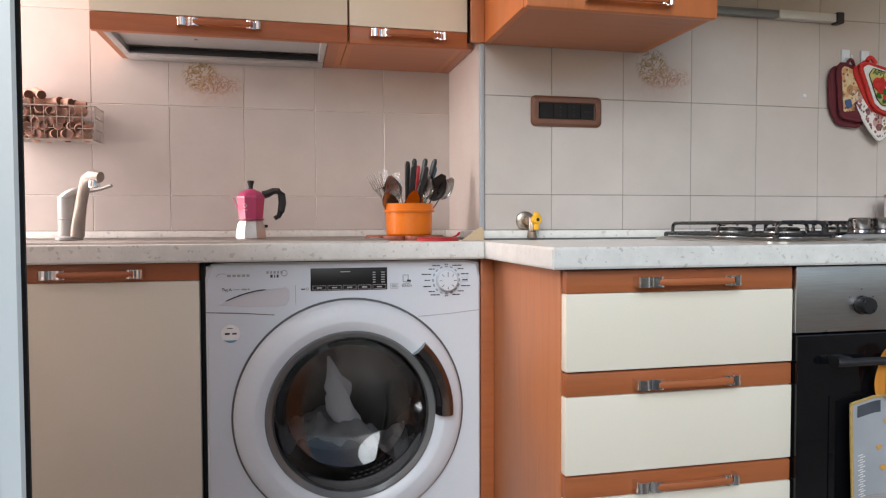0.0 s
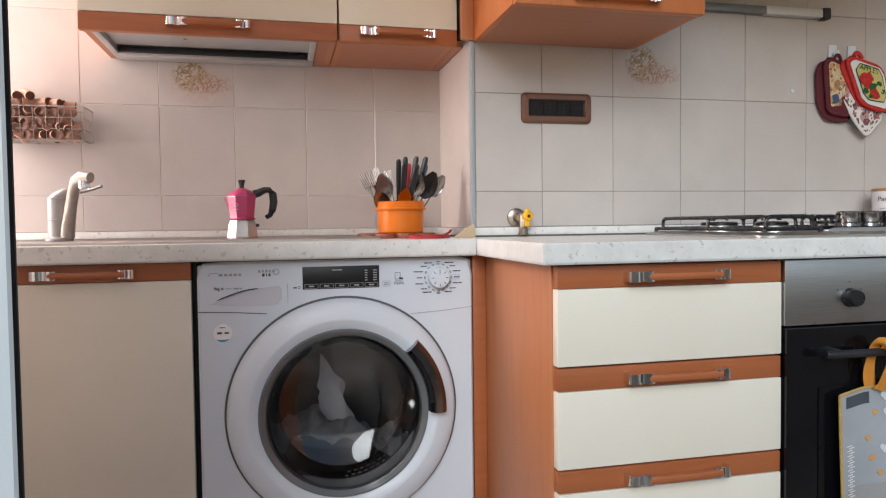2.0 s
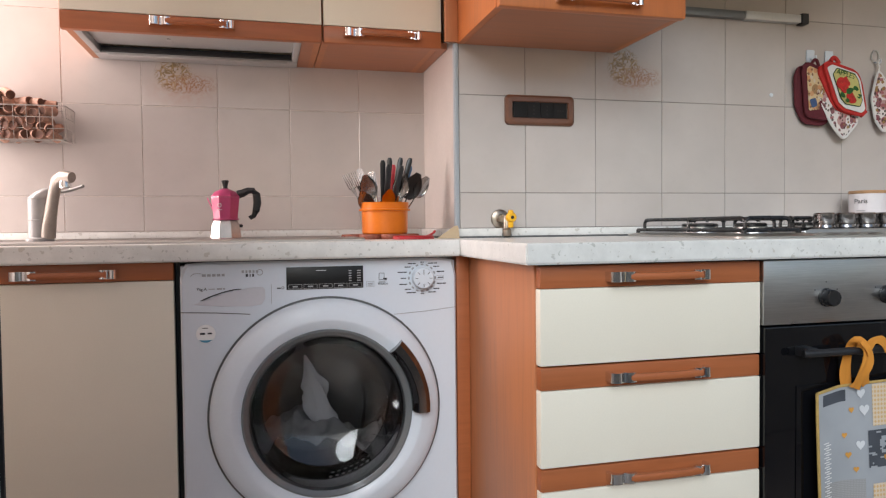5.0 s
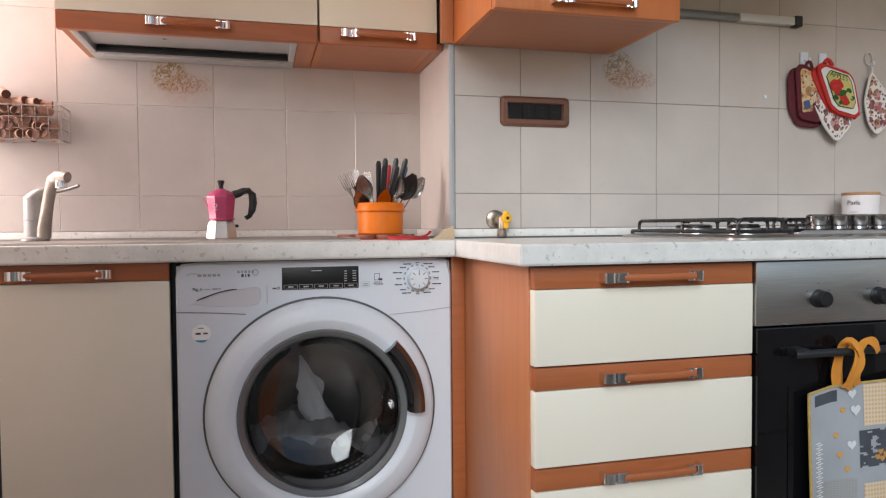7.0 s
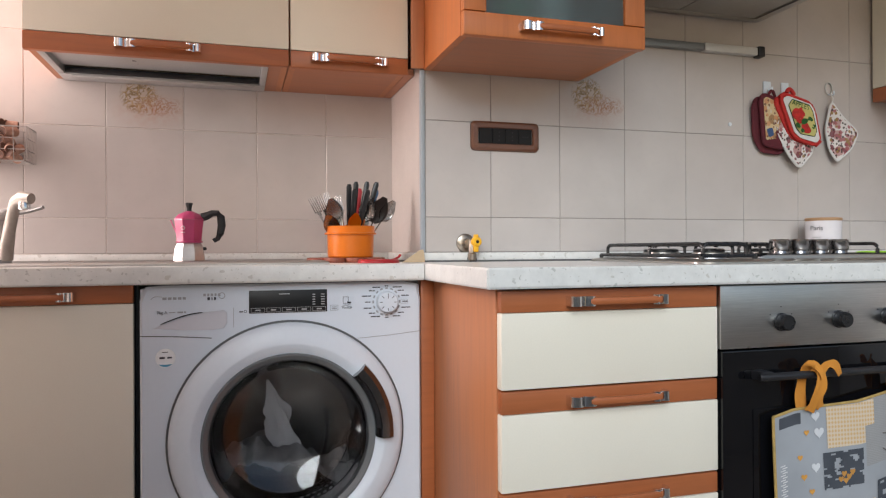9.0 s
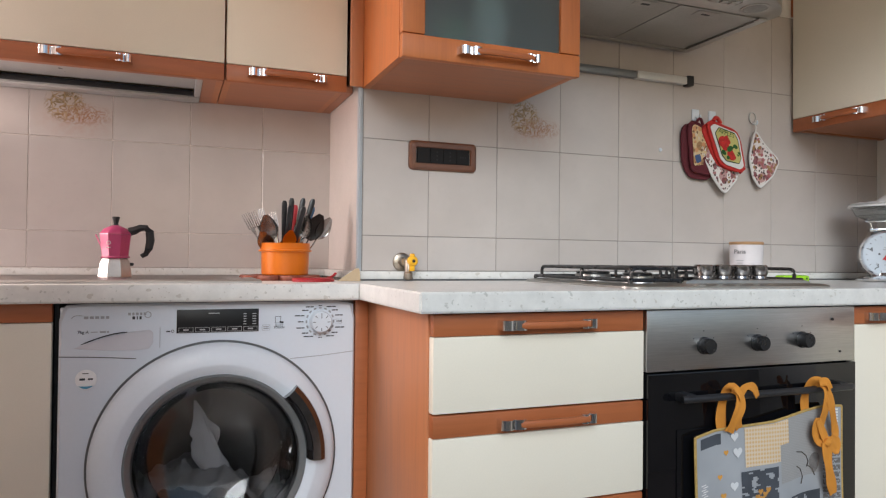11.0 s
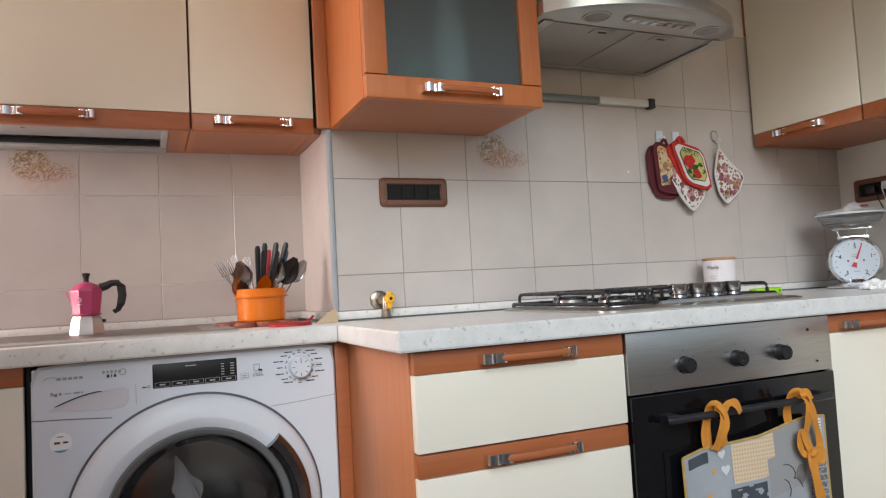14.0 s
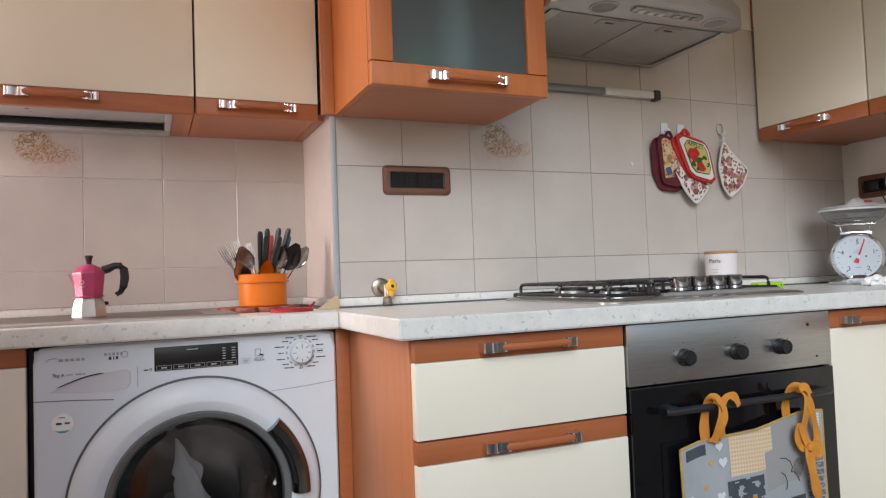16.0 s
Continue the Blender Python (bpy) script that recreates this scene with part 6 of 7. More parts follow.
lettering("lettering", "Paris", 0.018, Matrix.Translation((*pos, TOP + 0.088)) @ Matrix.Rotation(-TA, 4, "Z") @ FACE_Y, M_GREYP, can)
for z, w in ((TOP + 0.062, 0.022), (TOP + 0.054, 0.016)):
    bm = boxed(-w / 2, w / 2, -0.0004, 0.0004, -0.0008, 0.0008)
    bmesh.ops.transform(bm, matrix=Matrix.Translation((*pos, z)) @ Matrix.Rotation(-TA, 4, "Z"), verts=bm.verts)
    part("print", bm, M_INK_L, can)
lime = thing("scrubber", "small lime green plastic tool beside the hob", "kitchen tool", (1.60, 1.36, TOP))
M_LIME = plain("lime_plastic", (0.30, 0.62, 0.02), 0.4, var=0.05)
part("body", boxed(1.545, 1.640, 1.345, 1.378, TOP + 0.004, TOP + 0.023, 0.007), M_LIME, lime)
part("base", boxed(1.548, 1.637, 1.348, 1.375, TOP + 0.0003, TOP + 0.0038, 0.001), M_DARKP, lime)
part("dot", lathe(bmesh.new(), [(0.003, 1.3448), (0.0005, 1.3444)], 10, "Y", (1.628, 0, TOP + 0.014), False), M_DARKP, lime)

# ---- kitchen scale ----
sx, sy = 2.140, 1.480
scale_ob = thing("kitchen_scale", "chrome dial kitchen scale with a clear bowl", "kitchen scale", (sx, sy, TOP))
face_dir = math.atan2(-0.05 - sy, 0.0 - sx) + math.pi / 2
R = Matrix.Translation((sx, sy, 0)) @ Matrix.Rotation(face_dir * 0.82, 4, "Z")


def sc(name, bm, m, parent=scale_ob, lab=""):
    bmesh.ops.transform(bm, matrix=R, verts=bm.verts)
    return part(name, bm, m, parent, lab)


ZC, RD = 0.986, 0.077
sc("base", lathe(bmesh.new(), [(0.082, TOP + 0.0004), (0.083, TOP + 0.006), (0.070, TOP + 0.012), (0.045, TOP + 0.017), (0.038, TOP + 0.026), (0.0005, TOP + 0.026)], 40), M_CHROME, lab="round chrome foot")
hs = sc("housing", lathe(bmesh.new(), [(0.0005, 0.062), (RD - 0.018, 0.055), (RD, 0.03), (RD + 0.001, -0.034), (RD - 0.004, -0.040), (RD - 0.011, -0.0325)], 56, "Y", (0, 0, ZC), False), M_CHROME, lab="chrome drum housing")
dl = sc("dial", lathe(bmesh.new(), [(RD - 0.0105, -0.0328), (0.0005, -0.0332)], 56, "Y", (0, 0, ZC), False), plain("dial_white", (0.58, 0.65, 0.73), 0.3, var=0.02), scale_ob, "white dial with black figures")
for i in range(20):
    a = radians(90 - i * 18)
    r0 = RD - (0.0225 if i % 4 else 0.0255)
    bm = boxed(-0.0007 if i % 4 else -0.001, 0.0007 if i % 4 else 0.001, -0.0342, -0.0334, r0, RD - 0.018)
    bmesh.ops.transform(bm, matrix=Matrix.Translation((0, 0, ZC)) @ Matrix.Rotation(-(a - math.pi / 2), 4, "Y"), verts=bm.verts)
    sc("tick", bm, M_INK, dl)
for i, tx_ in enumerate("51234"):
    a = radians(90 - i * 72)
    me_m = R @ Matrix.Translation((0.046 * math.cos(a), -0.0342, ZC + 0.046 * math.sin(a))) @ FACE_Y
    lettering("figure", tx_, 0.019, me_m, M_INK, dl)
bm = bmesh.new()
ang = radians(-20)
o = [(-0.0012, 0.058), (0.0012, 0.058), (0.003, 0.0), (0.008, -0.020), (-0.008, -0.020), (-0.003, 0.0)]
loft(bm, [[(x, y, z) for x, z in o] for y in (-0.0365, -0.0350)])
bmesh.ops.transform(bm, matrix=Matrix.Translation((0, 0, ZC)) @ Matrix.Rotation(-ang, 4, "Y"), verts=bm.verts)
sc("needle", bm, M_REDP, dl, "red needle")
sc("hub", lathe(bmesh.new(), [(0.006, -0.0366), (0.005, -0.0385), (0.0005, -0.0388)], 16, "Y", (0, 0, ZC), False), M_WHITEP, dl)
for dx in (-0.022, 0.022):
    sc("mark", lathe(bmesh.new(), [(0.003, -0.0341), (0.0005, -0.0343)], 12, "Y", (dx, 0, ZC + 0.001), False), M_INK, dl)
for a in ((-0.012, 0.006, 0.0135, 0.0155), (-0.010, 0.010, 0.0205, 0.022), (-0.009, 0.009, -0.0345, -0.0325)):
    sc("print", boxed(a[0], a[1], -0.0342, -0.0335, ZC + a[2], ZC + a[3]), M_INK_L, dl)
sc("saddle", boxed(-0.046, 0.046, -0.024, 0.024, ZC + RD - 0.006, ZC + RD + 0.004, 0.003), M_CHROME)
for dx in (-0.040, 0.040):
    sc("bracket", tube(bmesh.new(), [(dx, -0.012, ZC + RD + 0.002), (dx, -0.012, ZC + RD + 0.022), (dx * 1.25, 0, ZC + RD + 0.027)], 0.004, 8), M_CHROME)
sc("support", boxed(-0.058, 0.058, -0.016, 0.016, ZC + RD + 0.0255, ZC + RD + 0.0300, 0.002), M_CHROME)
M_CLEAR = glassy("clear_plastic_bowl", (0.80, 0.82, 0.82), 0.06, 0.92)
zb = ZC + RD + 0.0301
bowl = tagged(part("scale_bowl", lathe(bmesh.new(), [(0.0005, zb), (0.052, zb + 0.0005), (0.080, zb + 0.014), (0.098, zb + 0.046), (0.104, zb + 0.048), (0.104, zb + 0.0505), (0.096, zb + 0.0495), (0.078, zb + 0.0165), (0.051, zb + 0.003), (0.0005, zb + 0.0025)], 48, "Z", (sx, sy, 0), False), M_CLEAR), "clear plastic weighing bowl on the scale", "bowl")
bm = bmesh.new()
g = bmesh.ops.create_grid(bm, x_segments=40, y_segments=40, size=1.0)
for v in list(g["verts"]):
    u, w = v.co.x, v.co.y
    q = max(abs(u), abs(w))
    l = math.hypot(u, w) or 1
    x, y = u * q / l * 0.105, w * q / l * 0.105
    nz = noise.noise(Vector((x * 28, y * 28, 1.7))) * 0.010 + noise.noise(Vector((x * 75, y * 75, 4))) * 0.005
    peak = 0.030 * math.exp(-((x - 0.015) ** 2 + y * y) / 0.0022)
    v.co = Vector((sx + x, sy + y, zb + 0.053 + (nz + peak) * (1 - q ** 4) - 0.010 * max(0, (q - 0.93) / 0.07)))
bmesh.ops.solidify(bm, geom=list(bm.faces), thickness=0.002)
bag = tagged(part("plastic_bag", bm, plain("white_film", (0.72, 0.73, 0.74), 0.35, var=0.03, scale=20)), "crumpled white plastic bag in the scale bowl", "plastic bag")
part("print", boxed(sx - 0.01, sx + 0.02, sy - 0.052, sy - 0.044, zb + 0.066, zb + 0.070, 0.001), M_REDP, bag, "red printed patch")
# charger, its cable and the crumpled tissue beside the scale
ch = thing("charger", "white phone charger plugged into the socket", "charger", (XR - 0.02, 1.475, 1.245))
part("body", boxed(XR - 0.050, XR - 0.009, 1.440, 1.480, 1.236, 1.262, 0.005), M_WHITEP, ch)
part("plug", boxed(XR - 0.066, XR - 0.0505, 1.452, 1.468, 1.243, 1.255, 0.003), M_WHITEP, ch)
part("cable", tube(bmesh.new(), arc((XR - 0.066, 1.46, 1.249), (XR - 0.16, 1.42, 1.25), (XR - 0.10, 1.40, 1.10), 10) + arc((XR - 0.098, 1.398, 1.08), (XR - 0.07, 1.39, 0.93), (XR - 0.20, 1.32, TOP + 0.004), 10)[1:], 0.0022, 6), M_WHITEP, ch)
blk = thing("adapter", "black plug in the socket with a hanging cable", "adapter", (XR - 0.02, 1.535, 1.24))
part("body", boxed(XR - 0.034, XR - 0.009, 1.515, 1.550, 1.228, 1.256, 0.005), M_DARKP, blk)
part("cable", tube(bmesh.new(), arc((XR - 0.030, 1.515, 1.23), (XR - 0.05, 1.44, 1.06), (XR - 0.05, 1.36, 1.02), 10) + arc((XR - 0.052, 1.355, 1.015), (XR - 0.06, 1.31, 1.0), (XR - 0.06, 1.28, TOP + 0.004), 8)[1:], 0.0020, 6), M_DARKP, blk)
bm = bmesh.new()
bmesh.ops.create_icosphere(bm, subdivisions=4, radius=1.0)
for v in bm.verts:
    d = 1 + 0.35 * noise.noise(v.co * 2.2) + 0.22 * noise.noise(v.co * 5.5)
    v.co = Vector((1.925 + v.co.x * 0.040 * d, 1.285 + v.co.y * 0.026 * d, max(TOP + 0.0006, TOP + 0.011 + v.co.z * 0.018 * d)))
tagged(part("tissue", bm, plain("white_tissue", (0.80, 0.80, 0.80), 0.85, var=0.03)), "crumpled white tissue on the worktop by the scale", "tissue")

# ---- apron on the oven door ----
apron = thing("apron", "grey patchwork apron tied to the oven handle with orange ribbons", "apron", (1.18, 1.05, 0.25))
TOPS = [(0.0, 0.610), (0.13, 0.621), (0.31, 0.624), (0.50, 0.628), (0.72, 0.643), (0.86, 0.650), (1.0, 0.647)]


def apron_top(u):
    for (a, za), (b, zb_) in zip(TOPS, TOPS[1:]):
        if u <= b:
            t = (u - a) / (b - a)
            return za + (zb_ - za) * t
    return TOPS[-1][1]


def cloth(u, v, lift=0.0):
    zt = apron_top(u)
    z = zt + (0.235 - zt) * v
    x = 0.984 + 0.404 * u + 0.008 * math.sin(3 * v + 4 * u) * v
    y = 1.056 + 0.006 * math.sin(9 * u + 1.2 * v) * (0.4 + v) + 0.004 * math.sin(21 * u - 2 * v) * v - 0.010 * v
    return (x, y - lift, z)


def patch(name, u0, u1, v0, v1, m, parent, lift, nu=10, nv=12, lab="", keep=None):
    bm = bmesh.new()
    vs = [[bm.verts.new(cloth(u0 + (u1 - u0) * i / nu, v0 + (v1 - v0) * j / nv, lift)) for i in range(nu + 1)] for j in range(nv + 1)]
    for j in range(nv):
        for i in range(nu):
            if keep is None or keep(i / nu, j / nv):
                bm.faces.new((vs[j][i], vs[j + 1][i], vs[j + 1][i + 1], vs[j][i + 1]))
    bmesh.ops.delete(bm, geom=[v for v in bm.verts if not v.link_faces], context="VERTS")
    if name == "cloth":
        bmesh.ops.solidify(bm, geom=list(bm.faces), thickness=-0.0015)
    return part(name, bm, m, parent, lab)


def weave_cloth(name, base, var=0.06, second=None, sc2=60.0):
    k = Nodes(name)
    co = k.coords()
    w = k.n("ShaderNodeTexNoise", Scale=1100.0, Detail=1.0)
    k.l(co, w.inputs["Vector"])
    bg = k.n("ShaderNodeTexNoise", Scale=14.0, Detail=3.0)
    k.l(co, bg.inputs["Vector"])
    col = k.ramp(bg.outputs[0], [(0.3, tint(base, 1 - var)), (0.7, tint(base, 1 + var))])
    if second:
        sx_ = k.n("ShaderNodeSeparateXYZ")
        k.l(co, sx_.inputs[0])

        def stripe(a, b):
            m1 = k.n("ShaderNodeMath", operation="MULTIPLY_ADD")
            k.l(sx_.outputs[0], m1.inputs[0])
            m1.inputs[1].default_value = a
            m2 = k.n("ShaderNodeMath", operation="MULTIPLY")
            k.l(sx_.outputs[2], m2.inputs[0])
            m2.inputs[1].default_value = b
            k.l(m2.outputs[0], m1.inputs[2])
            s1 = k.n("ShaderNodeMath", operation="SINE")
            k.l(m1.outputs[0], s1.inputs[0])
            return s1.outputs[0]

        m = k.n("ShaderNodeMath", operation="MULTIPLY")
        k.l(stripe(sc2 * 8, sc2 * 7), m.inputs[0])
        k.l(stripe(sc2 * 8, -sc2 * 7), m.inputs[1])
        col = k.mix(k.ramp(m.outputs[0], [(0.05, (0, 0, 0)), (0.3, (0.85,) * 3)]), col, second)
    k.l(col, k.b.inputs["Base Color"])
    k.b.inputs["Roughness"].default_value = 0.85
    k.bump(w.outputs[0], 0.2, 0.0005)
    return k.m


M_GREYC = weave_cloth("grey_cotton", (0.33, 0.345, 0.365))
M_LATT = weave_cloth("orange_lattice", (0.64, 0.52, 0.38), 0.05, (0.58, 0.36, 0.15), 54.0)
M_DOTC = weave_cloth("grey_dot_cotton", (0.29, 0.285, 0.28), 0.05, (0.345, 0.345, 0.34), 130.0)
M_SLATE = weave_cloth("slate_cotton", (0.055, 0.062, 0.075), 0.25)
M_OCHRE = weave_cloth("ochre_ribbon", (0.60, 0.235, 0.028), 0.14)
M_ROPE = plain("ochre_piping", (0.44, 0.29, 0.09), 0.8, var=0.2, scale=90, bump=0.5, bscale=500)
M_HOP = weave_cloth("orange_flower_print", (0.45, 0.22, 0.05), 0.3)
M_TWIG = plain("brown_print", (0.08, 0.06, 0.05), 0.85)
base_c = patch("cloth", 0, 1, 0, 1, M_GREYC, apron, 0.0, 46, 40, "grey cotton patchwork cloth")
L1, L2, L3 = 0.0024, 0.0028, 0.0032
PETALS = []
patch("patch", 0.03, 0.16, 0.018, 0.075, M_SLATE, base_c, L1, lab="dark slate patch")
patch("patch", 0.31, 0.60, 0.008, 0.215, M_LATT, base_c, L1, 14, 20, "orange lattice patch", lambda a, b: not (a > 0.72 and b > 0.55))
patch("patch", 0.54, 0.90, 0.008, 0.335, M_DOTC, base_c, 0.0020, 14, 16, "grey dotted patch")
patch("patch", 0.28, 0.52, 0.235, 0.42, M_SLATE, base_c, L2, 26, 22, "weathered slate patch", lambda a, b: noise.noise(Vector((a * 4.5, b * 11, 5))) > -0.28)
for pu, pv in ((0.40, 0.35), (0.43, 0.365), (0.41, 0.385), (0.45, 0.345), (0.38, 0.375)):
    PETALS.append((pu, pv))
patch("patch", 0.03, 0.26, 0.47, 0.66, M_DOTC, base_c, L1, lab="grey dotted patch")
patch("patch", 0.30, 0.60, 0.50, 0.72, M_LATT, base_c, L1, lab="orange lattice patch")
patch("patch", 0.62, 0.84, 0.42, 0.66, M_SLATE, base_c, L1, 20, 20, "weathered slate patch", lambda a, b: noise.noise(Vector((a * 5, b * 9, 1))) > -0.28)
for j in range(9):
    patch("patch", 0.86, 0.985, 0.235 + j * 0.036, 0.262 + j * 0.036, plain("print_grey", (0.15, 0.14, 0.135), 0.85, var=0.3, scale=90), base_c, L2, 14, 5, "", lambda a, b: noise.noise(Vector((a * 9, b * 3 + j * 4, 2))) > -0.2)
for j in range(14):
    patch("lace", 0.947, 0.970, 0.012 + j * 0.0155, 0.022 + j * 0.0155, M_WHC, base_c, L2, 2, 2)
for j in range(26):
    patch("lace", 0.03 + 0.012 * (j % 2), 0.062 + 0.012 * (j % 2), 0.26 + j * 0.012, 0.2655 + j * 0.012, M_WHC, base_c, L2, 2, 2)


def heart(u, v, s, m):
    bm = bmesh.new()
    pts = []
    for k in range(18):
        a = 2 * math.pi * k / 18
        hx, hz = 16 * math.sin(a) ** 3 / 17, (13 * math.cos(a) - 5 * math.cos(2 * a) - 2 * math.cos(3 * a) - math.cos(4 * a)) / 17
        p = cloth(u + hx * s, v - hz * s * 1.1, L3)
        pts.append(bm.verts.new(p))
    bm.faces.new(pts)
    part("heart", bm, m, base_c)


M_HW, M_HO = weave_cloth("white_print", (0.60, 0.61, 0.62)), weave_cloth("orange_print", (0.62, 0.30, 0.06))
for u, v, s, m in ((0.245, 0.045, 0.026, M_HW), (0.262, 0.128, 0.03, M_HW), (0.19, 0.122, 0.016, M_HO), (0.15, 0.245, 0.016, M_HO), (0.17, 0.345, 0.018, M_HO), (0.235, 0.30, 0.026, M_HW), (0.21, 0.42, 0.016, M_HO)):
    heart(u, v, s, m)
for pu, pv in PETALS:
    heart(pu, pv, 0.017, M_HOP)
for pts in (((0.66, 0.195), (0.70, 0.205), (0.735, 0.232), (0.75, 0.265), (0.74, 0.29)), ((0.66, 0.27), (0.69, 0.29), (0.71, 0.335), (0.70, 0.37)), ((0.74, 0.28), (0.78, 0.305), (0.80, 0.345))):
    part("stem_print", tube(bmesh.new(), [cloth(u, v, L3) for u, v in pts], 0.0009, 5), M_TWIG, base_c)
bm = bmesh.new()
bm.faces.new([bm.verts.new(cloth(0.795 + 0.036 * math.cos(a) * (1 - 0.3 * math.sin(a)), 0.278 + 0.052 * math.sin(a), L3)) for a in [2 * math.pi * k / 20 for k in range(20)]])
part("bud_print", bm, plain("bud_grey", (0.16, 0.15, 0.145), 0.85, var=0.3, scale=80), base_c)
part("piping", tube(bmesh.new(), [cloth(i / 24, 0.0) for i in range(25)], 0.0029, 8), M_ROPE, base_c, "ochre piping")
part("piping", tube(bmesh.new(), [cloth(0.0, i / 20) for i in range(21)], 0.0029, 8), M_ROPE, base_c, "ochre piping")
part("piping", tube(bmesh.new(), [cloth(1.0, i / 20) for i in range(21)], 0.0030, 8), M_ROPE, base_c, "ochre piping")


def ribbon(pts, w, name="ribbon", twist=0.0, t=0.0012):
    """A flat, creased band along points, facing the -y side."""
    key = [Vector(p) for p in pts]
    pts = []
    for k in range(len(key) - 1):
        a, p, q, e = key[max(k - 1, 0)], key[k], key[k + 1], key[min(k + 2, len(key) - 1)]
        for u in (0.0, 0.2, 0.4, 0.6, 0.8):
            pts.append(0.5 * (2 * p + (q - a) * u + (2 * a - 5 * p + 4 * q - e) * u ** 2 + (3 * p - a - 3 * q + e) * u ** 3))
    pts.append(key[-1])
    twist /= 5
    bm = bmesh.new()
    o = []
    for i, p in enumerate(pts):
        d = (pts[min(i + 1, len(pts) - 1)] - pts[max(i - 1, 0)]).normalized()
        side = d.cross(Vector((math.sin(twist * i), -math.cos(twist * i), 0.05))).normalized()
        nrm = side.cross(d).normalized()
        ww = 1.2 * w * (1 + 0.16 * math.sin(i * 0.55 + 7 * w))
        c = math.sin(i * 0.8)
        prof = [(-1, 0.1 * c), (-0.6, 0.5), (-0.2, -0.3 * c), (0.2, -0.35), (0.6, 0.55 + 0.2 * c), (1, 0.02)]
        up = [p + side * (a * ww / 2) + nrm * (b * ww * 0.09) for a, b in prof]
        o.append(up + [q + nrm * t for q in reversed(up)])
    loft(bm, o)
    return part(name, bm, M_OCHRE, apron, "ochre cloth ribbon")


hz, hy = 0.690, 1.046
ribbon([(1.055, 1.062, 0.622), (1.058, 1.066, 0.655), (1.065, 1.062, 0.695), (1.069, 1.046, 0.7045), (1.073, 1.031, 0.694), (1.073, 1.030, 0.668), (1.067, 1.042, 0.634), (1.062, 1.049, 0.618)], 0.0192)
ribbon([(1.069, 1.030, 0.690), (1.078, 1.026, 0.708), (1.090, 1.024, 0.713), (1.103, 1.024, 0.708), (1.114, 1.026, 0.690)], 0.0133, twist=0.05)
ribbon([(1.070, 1.031, 0.684), (1.078, 1.034, 0.665), (1.085, 1.046, 0.636), (1.091, 1.051, 0.623)], 0.0141)
ribbon([(1.060, 1.030, 0.712), (1.068, 1.025, 0.698), (1.073, 1.025, 0.684)], 0.0096)
ribbon([(1.290, 1.066, 0.640), (1.289, 1.066, 0.670), (1.294, 1.058, 0.700), (1.303, 1.042, 0.7055), (1.310, 1.030, 0.695), (1.314, 1.029, 0.672), (1.312, 1.036, 0.640), (1.308, 1.044, 0.61), (1.307, 1.046, 0.582)], 0.0176)
ribbon([(1.290, 1.030, 0.708), (1.304, 1.024, 0.710), (1.315, 1.024, 0.694)], 0.0128)
ribbon([(1.314, 1.028, 0.682), (1.328, 1.032, 0.655), (1.342, 1.038, 0.620), (1.351, 1.042, 0.596), (1.342, 1.036, 0.585), (1.317, 1.030, 0.580)], 0.0160)
ribbon([(1.311, 1.030, 0.582), (1.297, 1.032, 0.612), (1.290, 1.034, 0.628), (1.286, 1.036, 0.602), (1.293, 1.036, 0.582), (1.308, 1.030, 0.577)], 0.0144)
ribbon([(1.312, 1.029, 0.580), (1.328, 1.030, 0.572), (1.342, 1.032, 0.560), (1.343, 1.034, 0.580), (1.326, 1.032, 0.590)], 0.0176)
ribbon([(1.309, 1.028, 0.582), (1.312, 1.028, 0.550), (1.320, 1.030, 0.515), (1.329, 1.032, 0.488), (1.336, 1.034, 0.468)], 0.0208)
bm = bmesh.new()
bmesh.ops.create_icosphere(bm, subdivisions=2, radius=1.0)
for v in bm.verts:
    d = 1 + 0.2 * noise.noise(v.co * 3)
    v.co = Vector((1.3105 + v.co.x * 0.011 * d, 1.026 + v.co.y * 0.007 * d, 0.581 + v.co.z * 0.009 * d))
part("knot", bm, M_OCHRE, apron)

# ---- last placing of hung and standing things ----
def moved(ob, dx, dz=0.0):
    ob.matrix_basis = Matrix.Translation((dx, 0, dz)) @ ob.matrix_basis


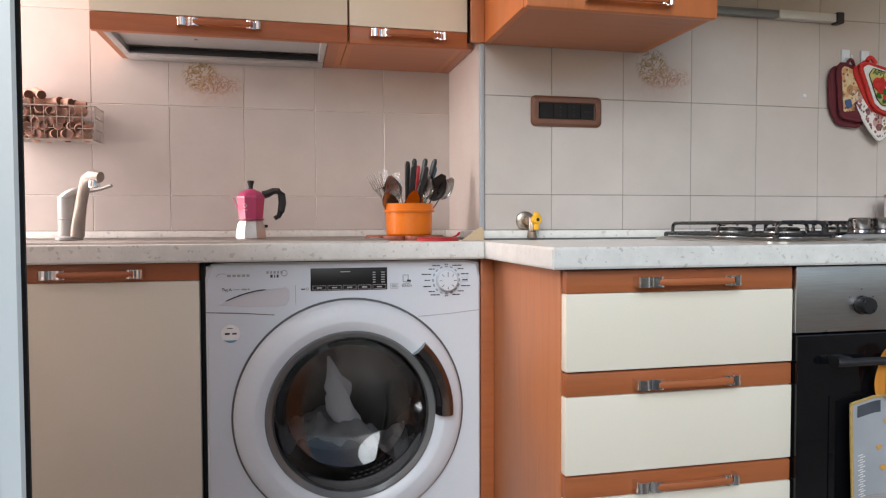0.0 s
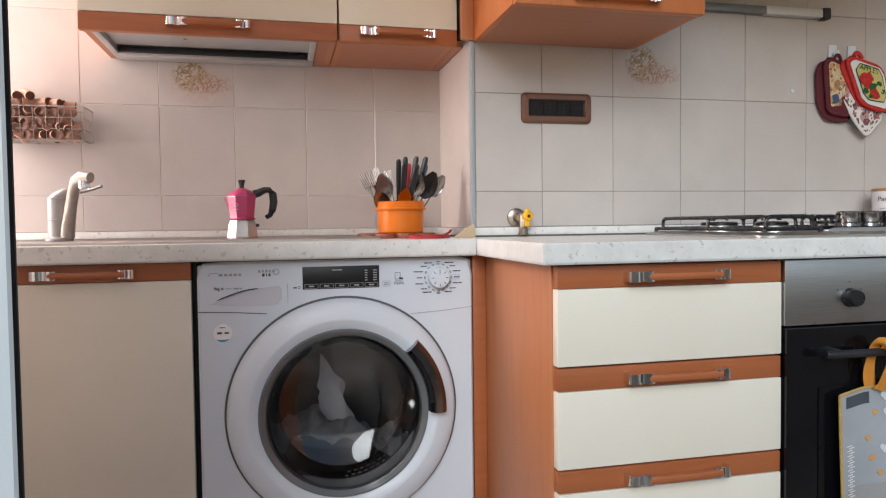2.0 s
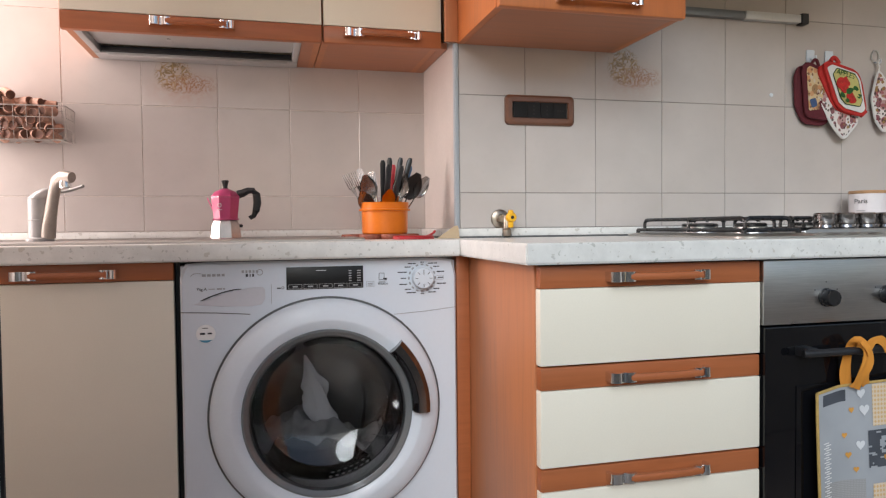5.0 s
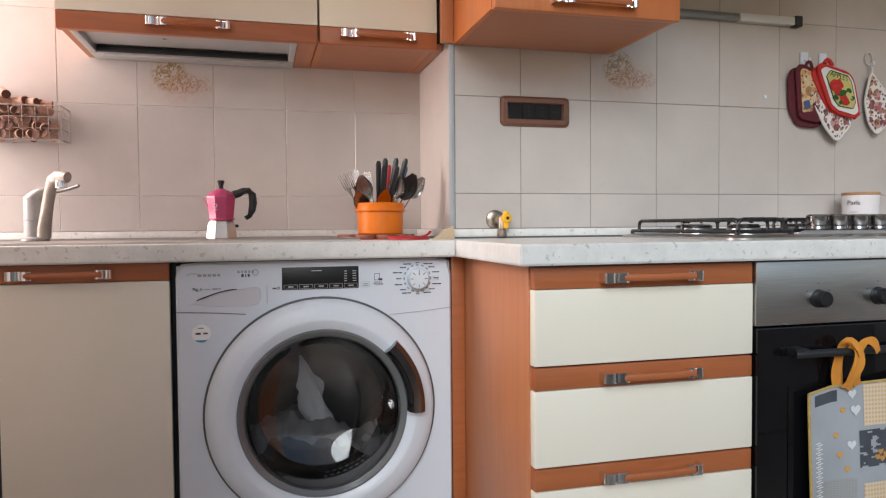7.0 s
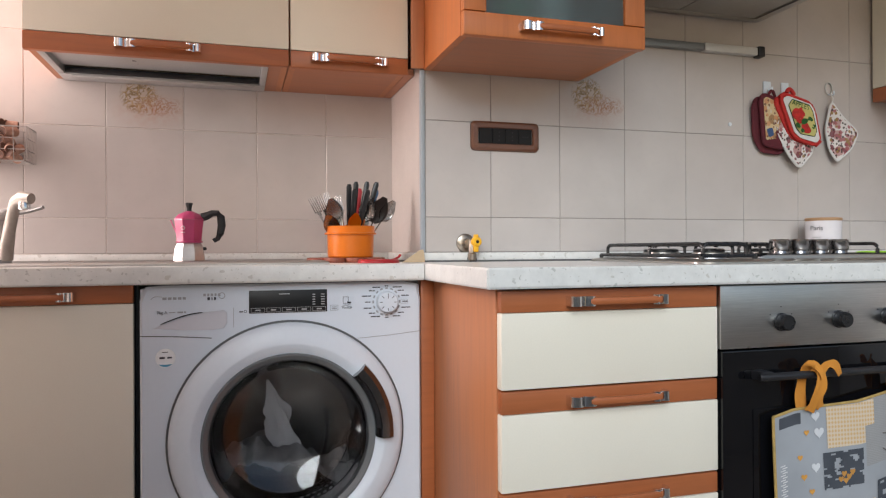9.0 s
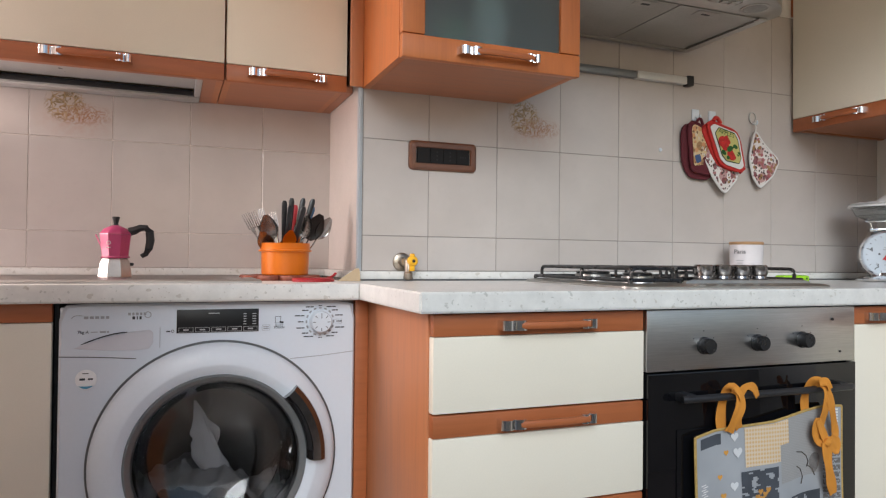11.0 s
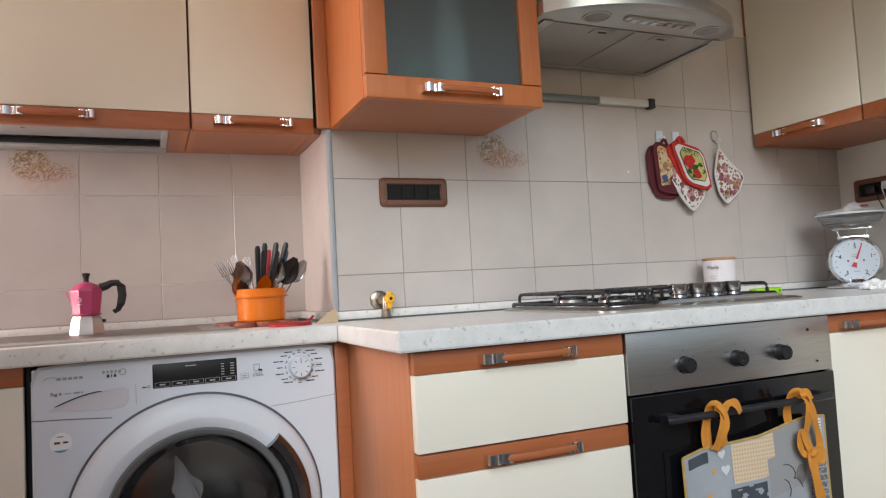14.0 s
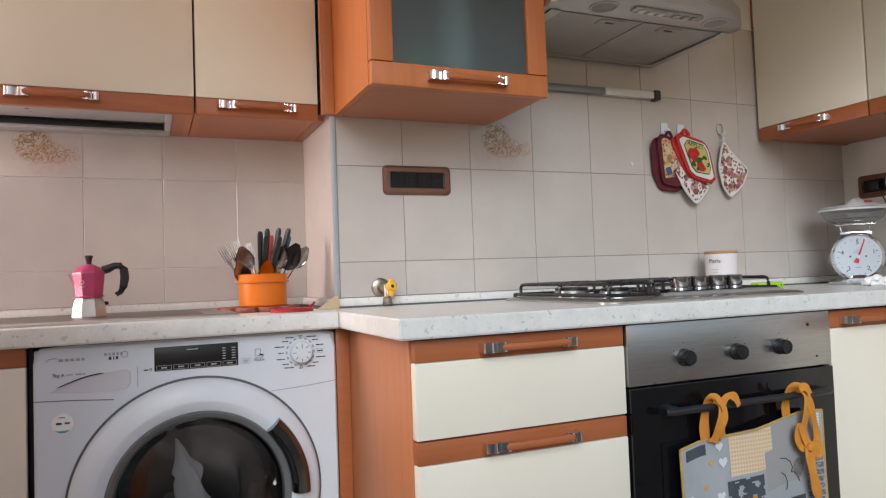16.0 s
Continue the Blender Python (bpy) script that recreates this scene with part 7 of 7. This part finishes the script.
for ob, dx, dz in ((hob, -0.004, 0), (hood, -0.005, -0.008), (can, -0.011, 0), (lime, -0.008, 0), (ph, -0.009, -0.008), (pf, -0.010, -0.008), (pr, -0.010, -0.008), (pw, -0.014, -0.009), (scale_ob, -0.025, 0.002), (bowl, -0.025, 0.002), (bag, -0.025, 0.002), (apron, 0.0, -0.002), (ch, 0, -0.012), (blk, 0, -0.012)):
    moved(ob, dx, dz)
for ob, x, z, kx, kz in ((ph, 1.455, 1.39, 0.90, 0.92), (pf, 1.55, 1.33, 0.95, 0.98), (pr, 1.525, 1.385, 0.93, 0.95), (pw, 1.735, 1.38, 0.86, 0.97)):
    c = Matrix.Translation((x, YR, z))
    ob.matrix_basis = c @ Matrix.Diagonal((kx, 0.85, kz, 1)) @ c.inverted() @ ob.matrix_basis
for ob in scene.objects:
    if ob.parent is None and ob.name.startswith("hook"):
        moved(ob, -0.010, -0.008)

# ---- wall tiles, one by one ----
tile_mesh = {}


def tile(parent, cx, y, cz, w, h, decor=False):
    key = (round(w, 4), round(h, 4), decor)
    if key not in tile_mesh:
        bm = boxed(-w / 2 + 0.0008, w / 2 - 0.0008, 0.0, G, -h / 2 + 0.0008, h / 2 - 0.0008, 0.0009, 1)
        tile_mesh[key] = mesh_of(bm, "tile", M_DECOR if decor else M_TILE)
    ob = new("tile", tile_mesh[key])
    ob.parent = parent
    ob.matrix_parent_inverse = parent.matrix_basis.inverted()
    ob.matrix_basis = pose(cx, y + rnd.uniform(-0.0004, 0.0004), cz, rnd.uniform(-0.12, 0.12), 0, rnd.uniform(-0.14, 0.14))
    return ob


cols = [0.449] + [0.252 - 0.196 * k for k in range(8)]
rows_l = [TOP + 0.0245, 1.0225, 1.268, 1.5135, 1.759, 2.0035]
for xa, xb in zip(cols, cols[1:]):
    for za, zb_ in zip(rows_l, rows_l[1:]):
        tile(wall_sink, (xa + xb) / 2, YL, (za + zb_) / 2, xa - xb, zb_ - za, abs(xb + 0.337) < 0.01 and abs(za - 1.267) < 0.01)
cols = [0.460] + [0.638 + 0.199 * k for k in range(9)] + [XR - 0.001]
rows_r = [TOP + 0.0245, 1.017, 1.265, 1.513, 1.77]
for xa, xb in zip(cols, cols[1:]):
    for za, zb_ in zip(rows_r, rows_r[1:]):
        tile(wall_hob, (xa + xb) / 2, YR, (za + zb_) / 2, xb - xa, zb_ - za, abs(xa - 0.837) < 0.01 and abs(za - 1.27) < 0.01)
part("plaster", boxed(XRET + 0.011, XR - 0.001, YR, YR + G, 1.771, 2.70), M_PLASTER, wall_hob, "white painted wall above the tiles")
part("plaster", boxed(XL, XRET - 0.004, YL, YL + G, 2.005, 2.70), M_PLASTER, wall_sink, "white painted wall above the tiles")
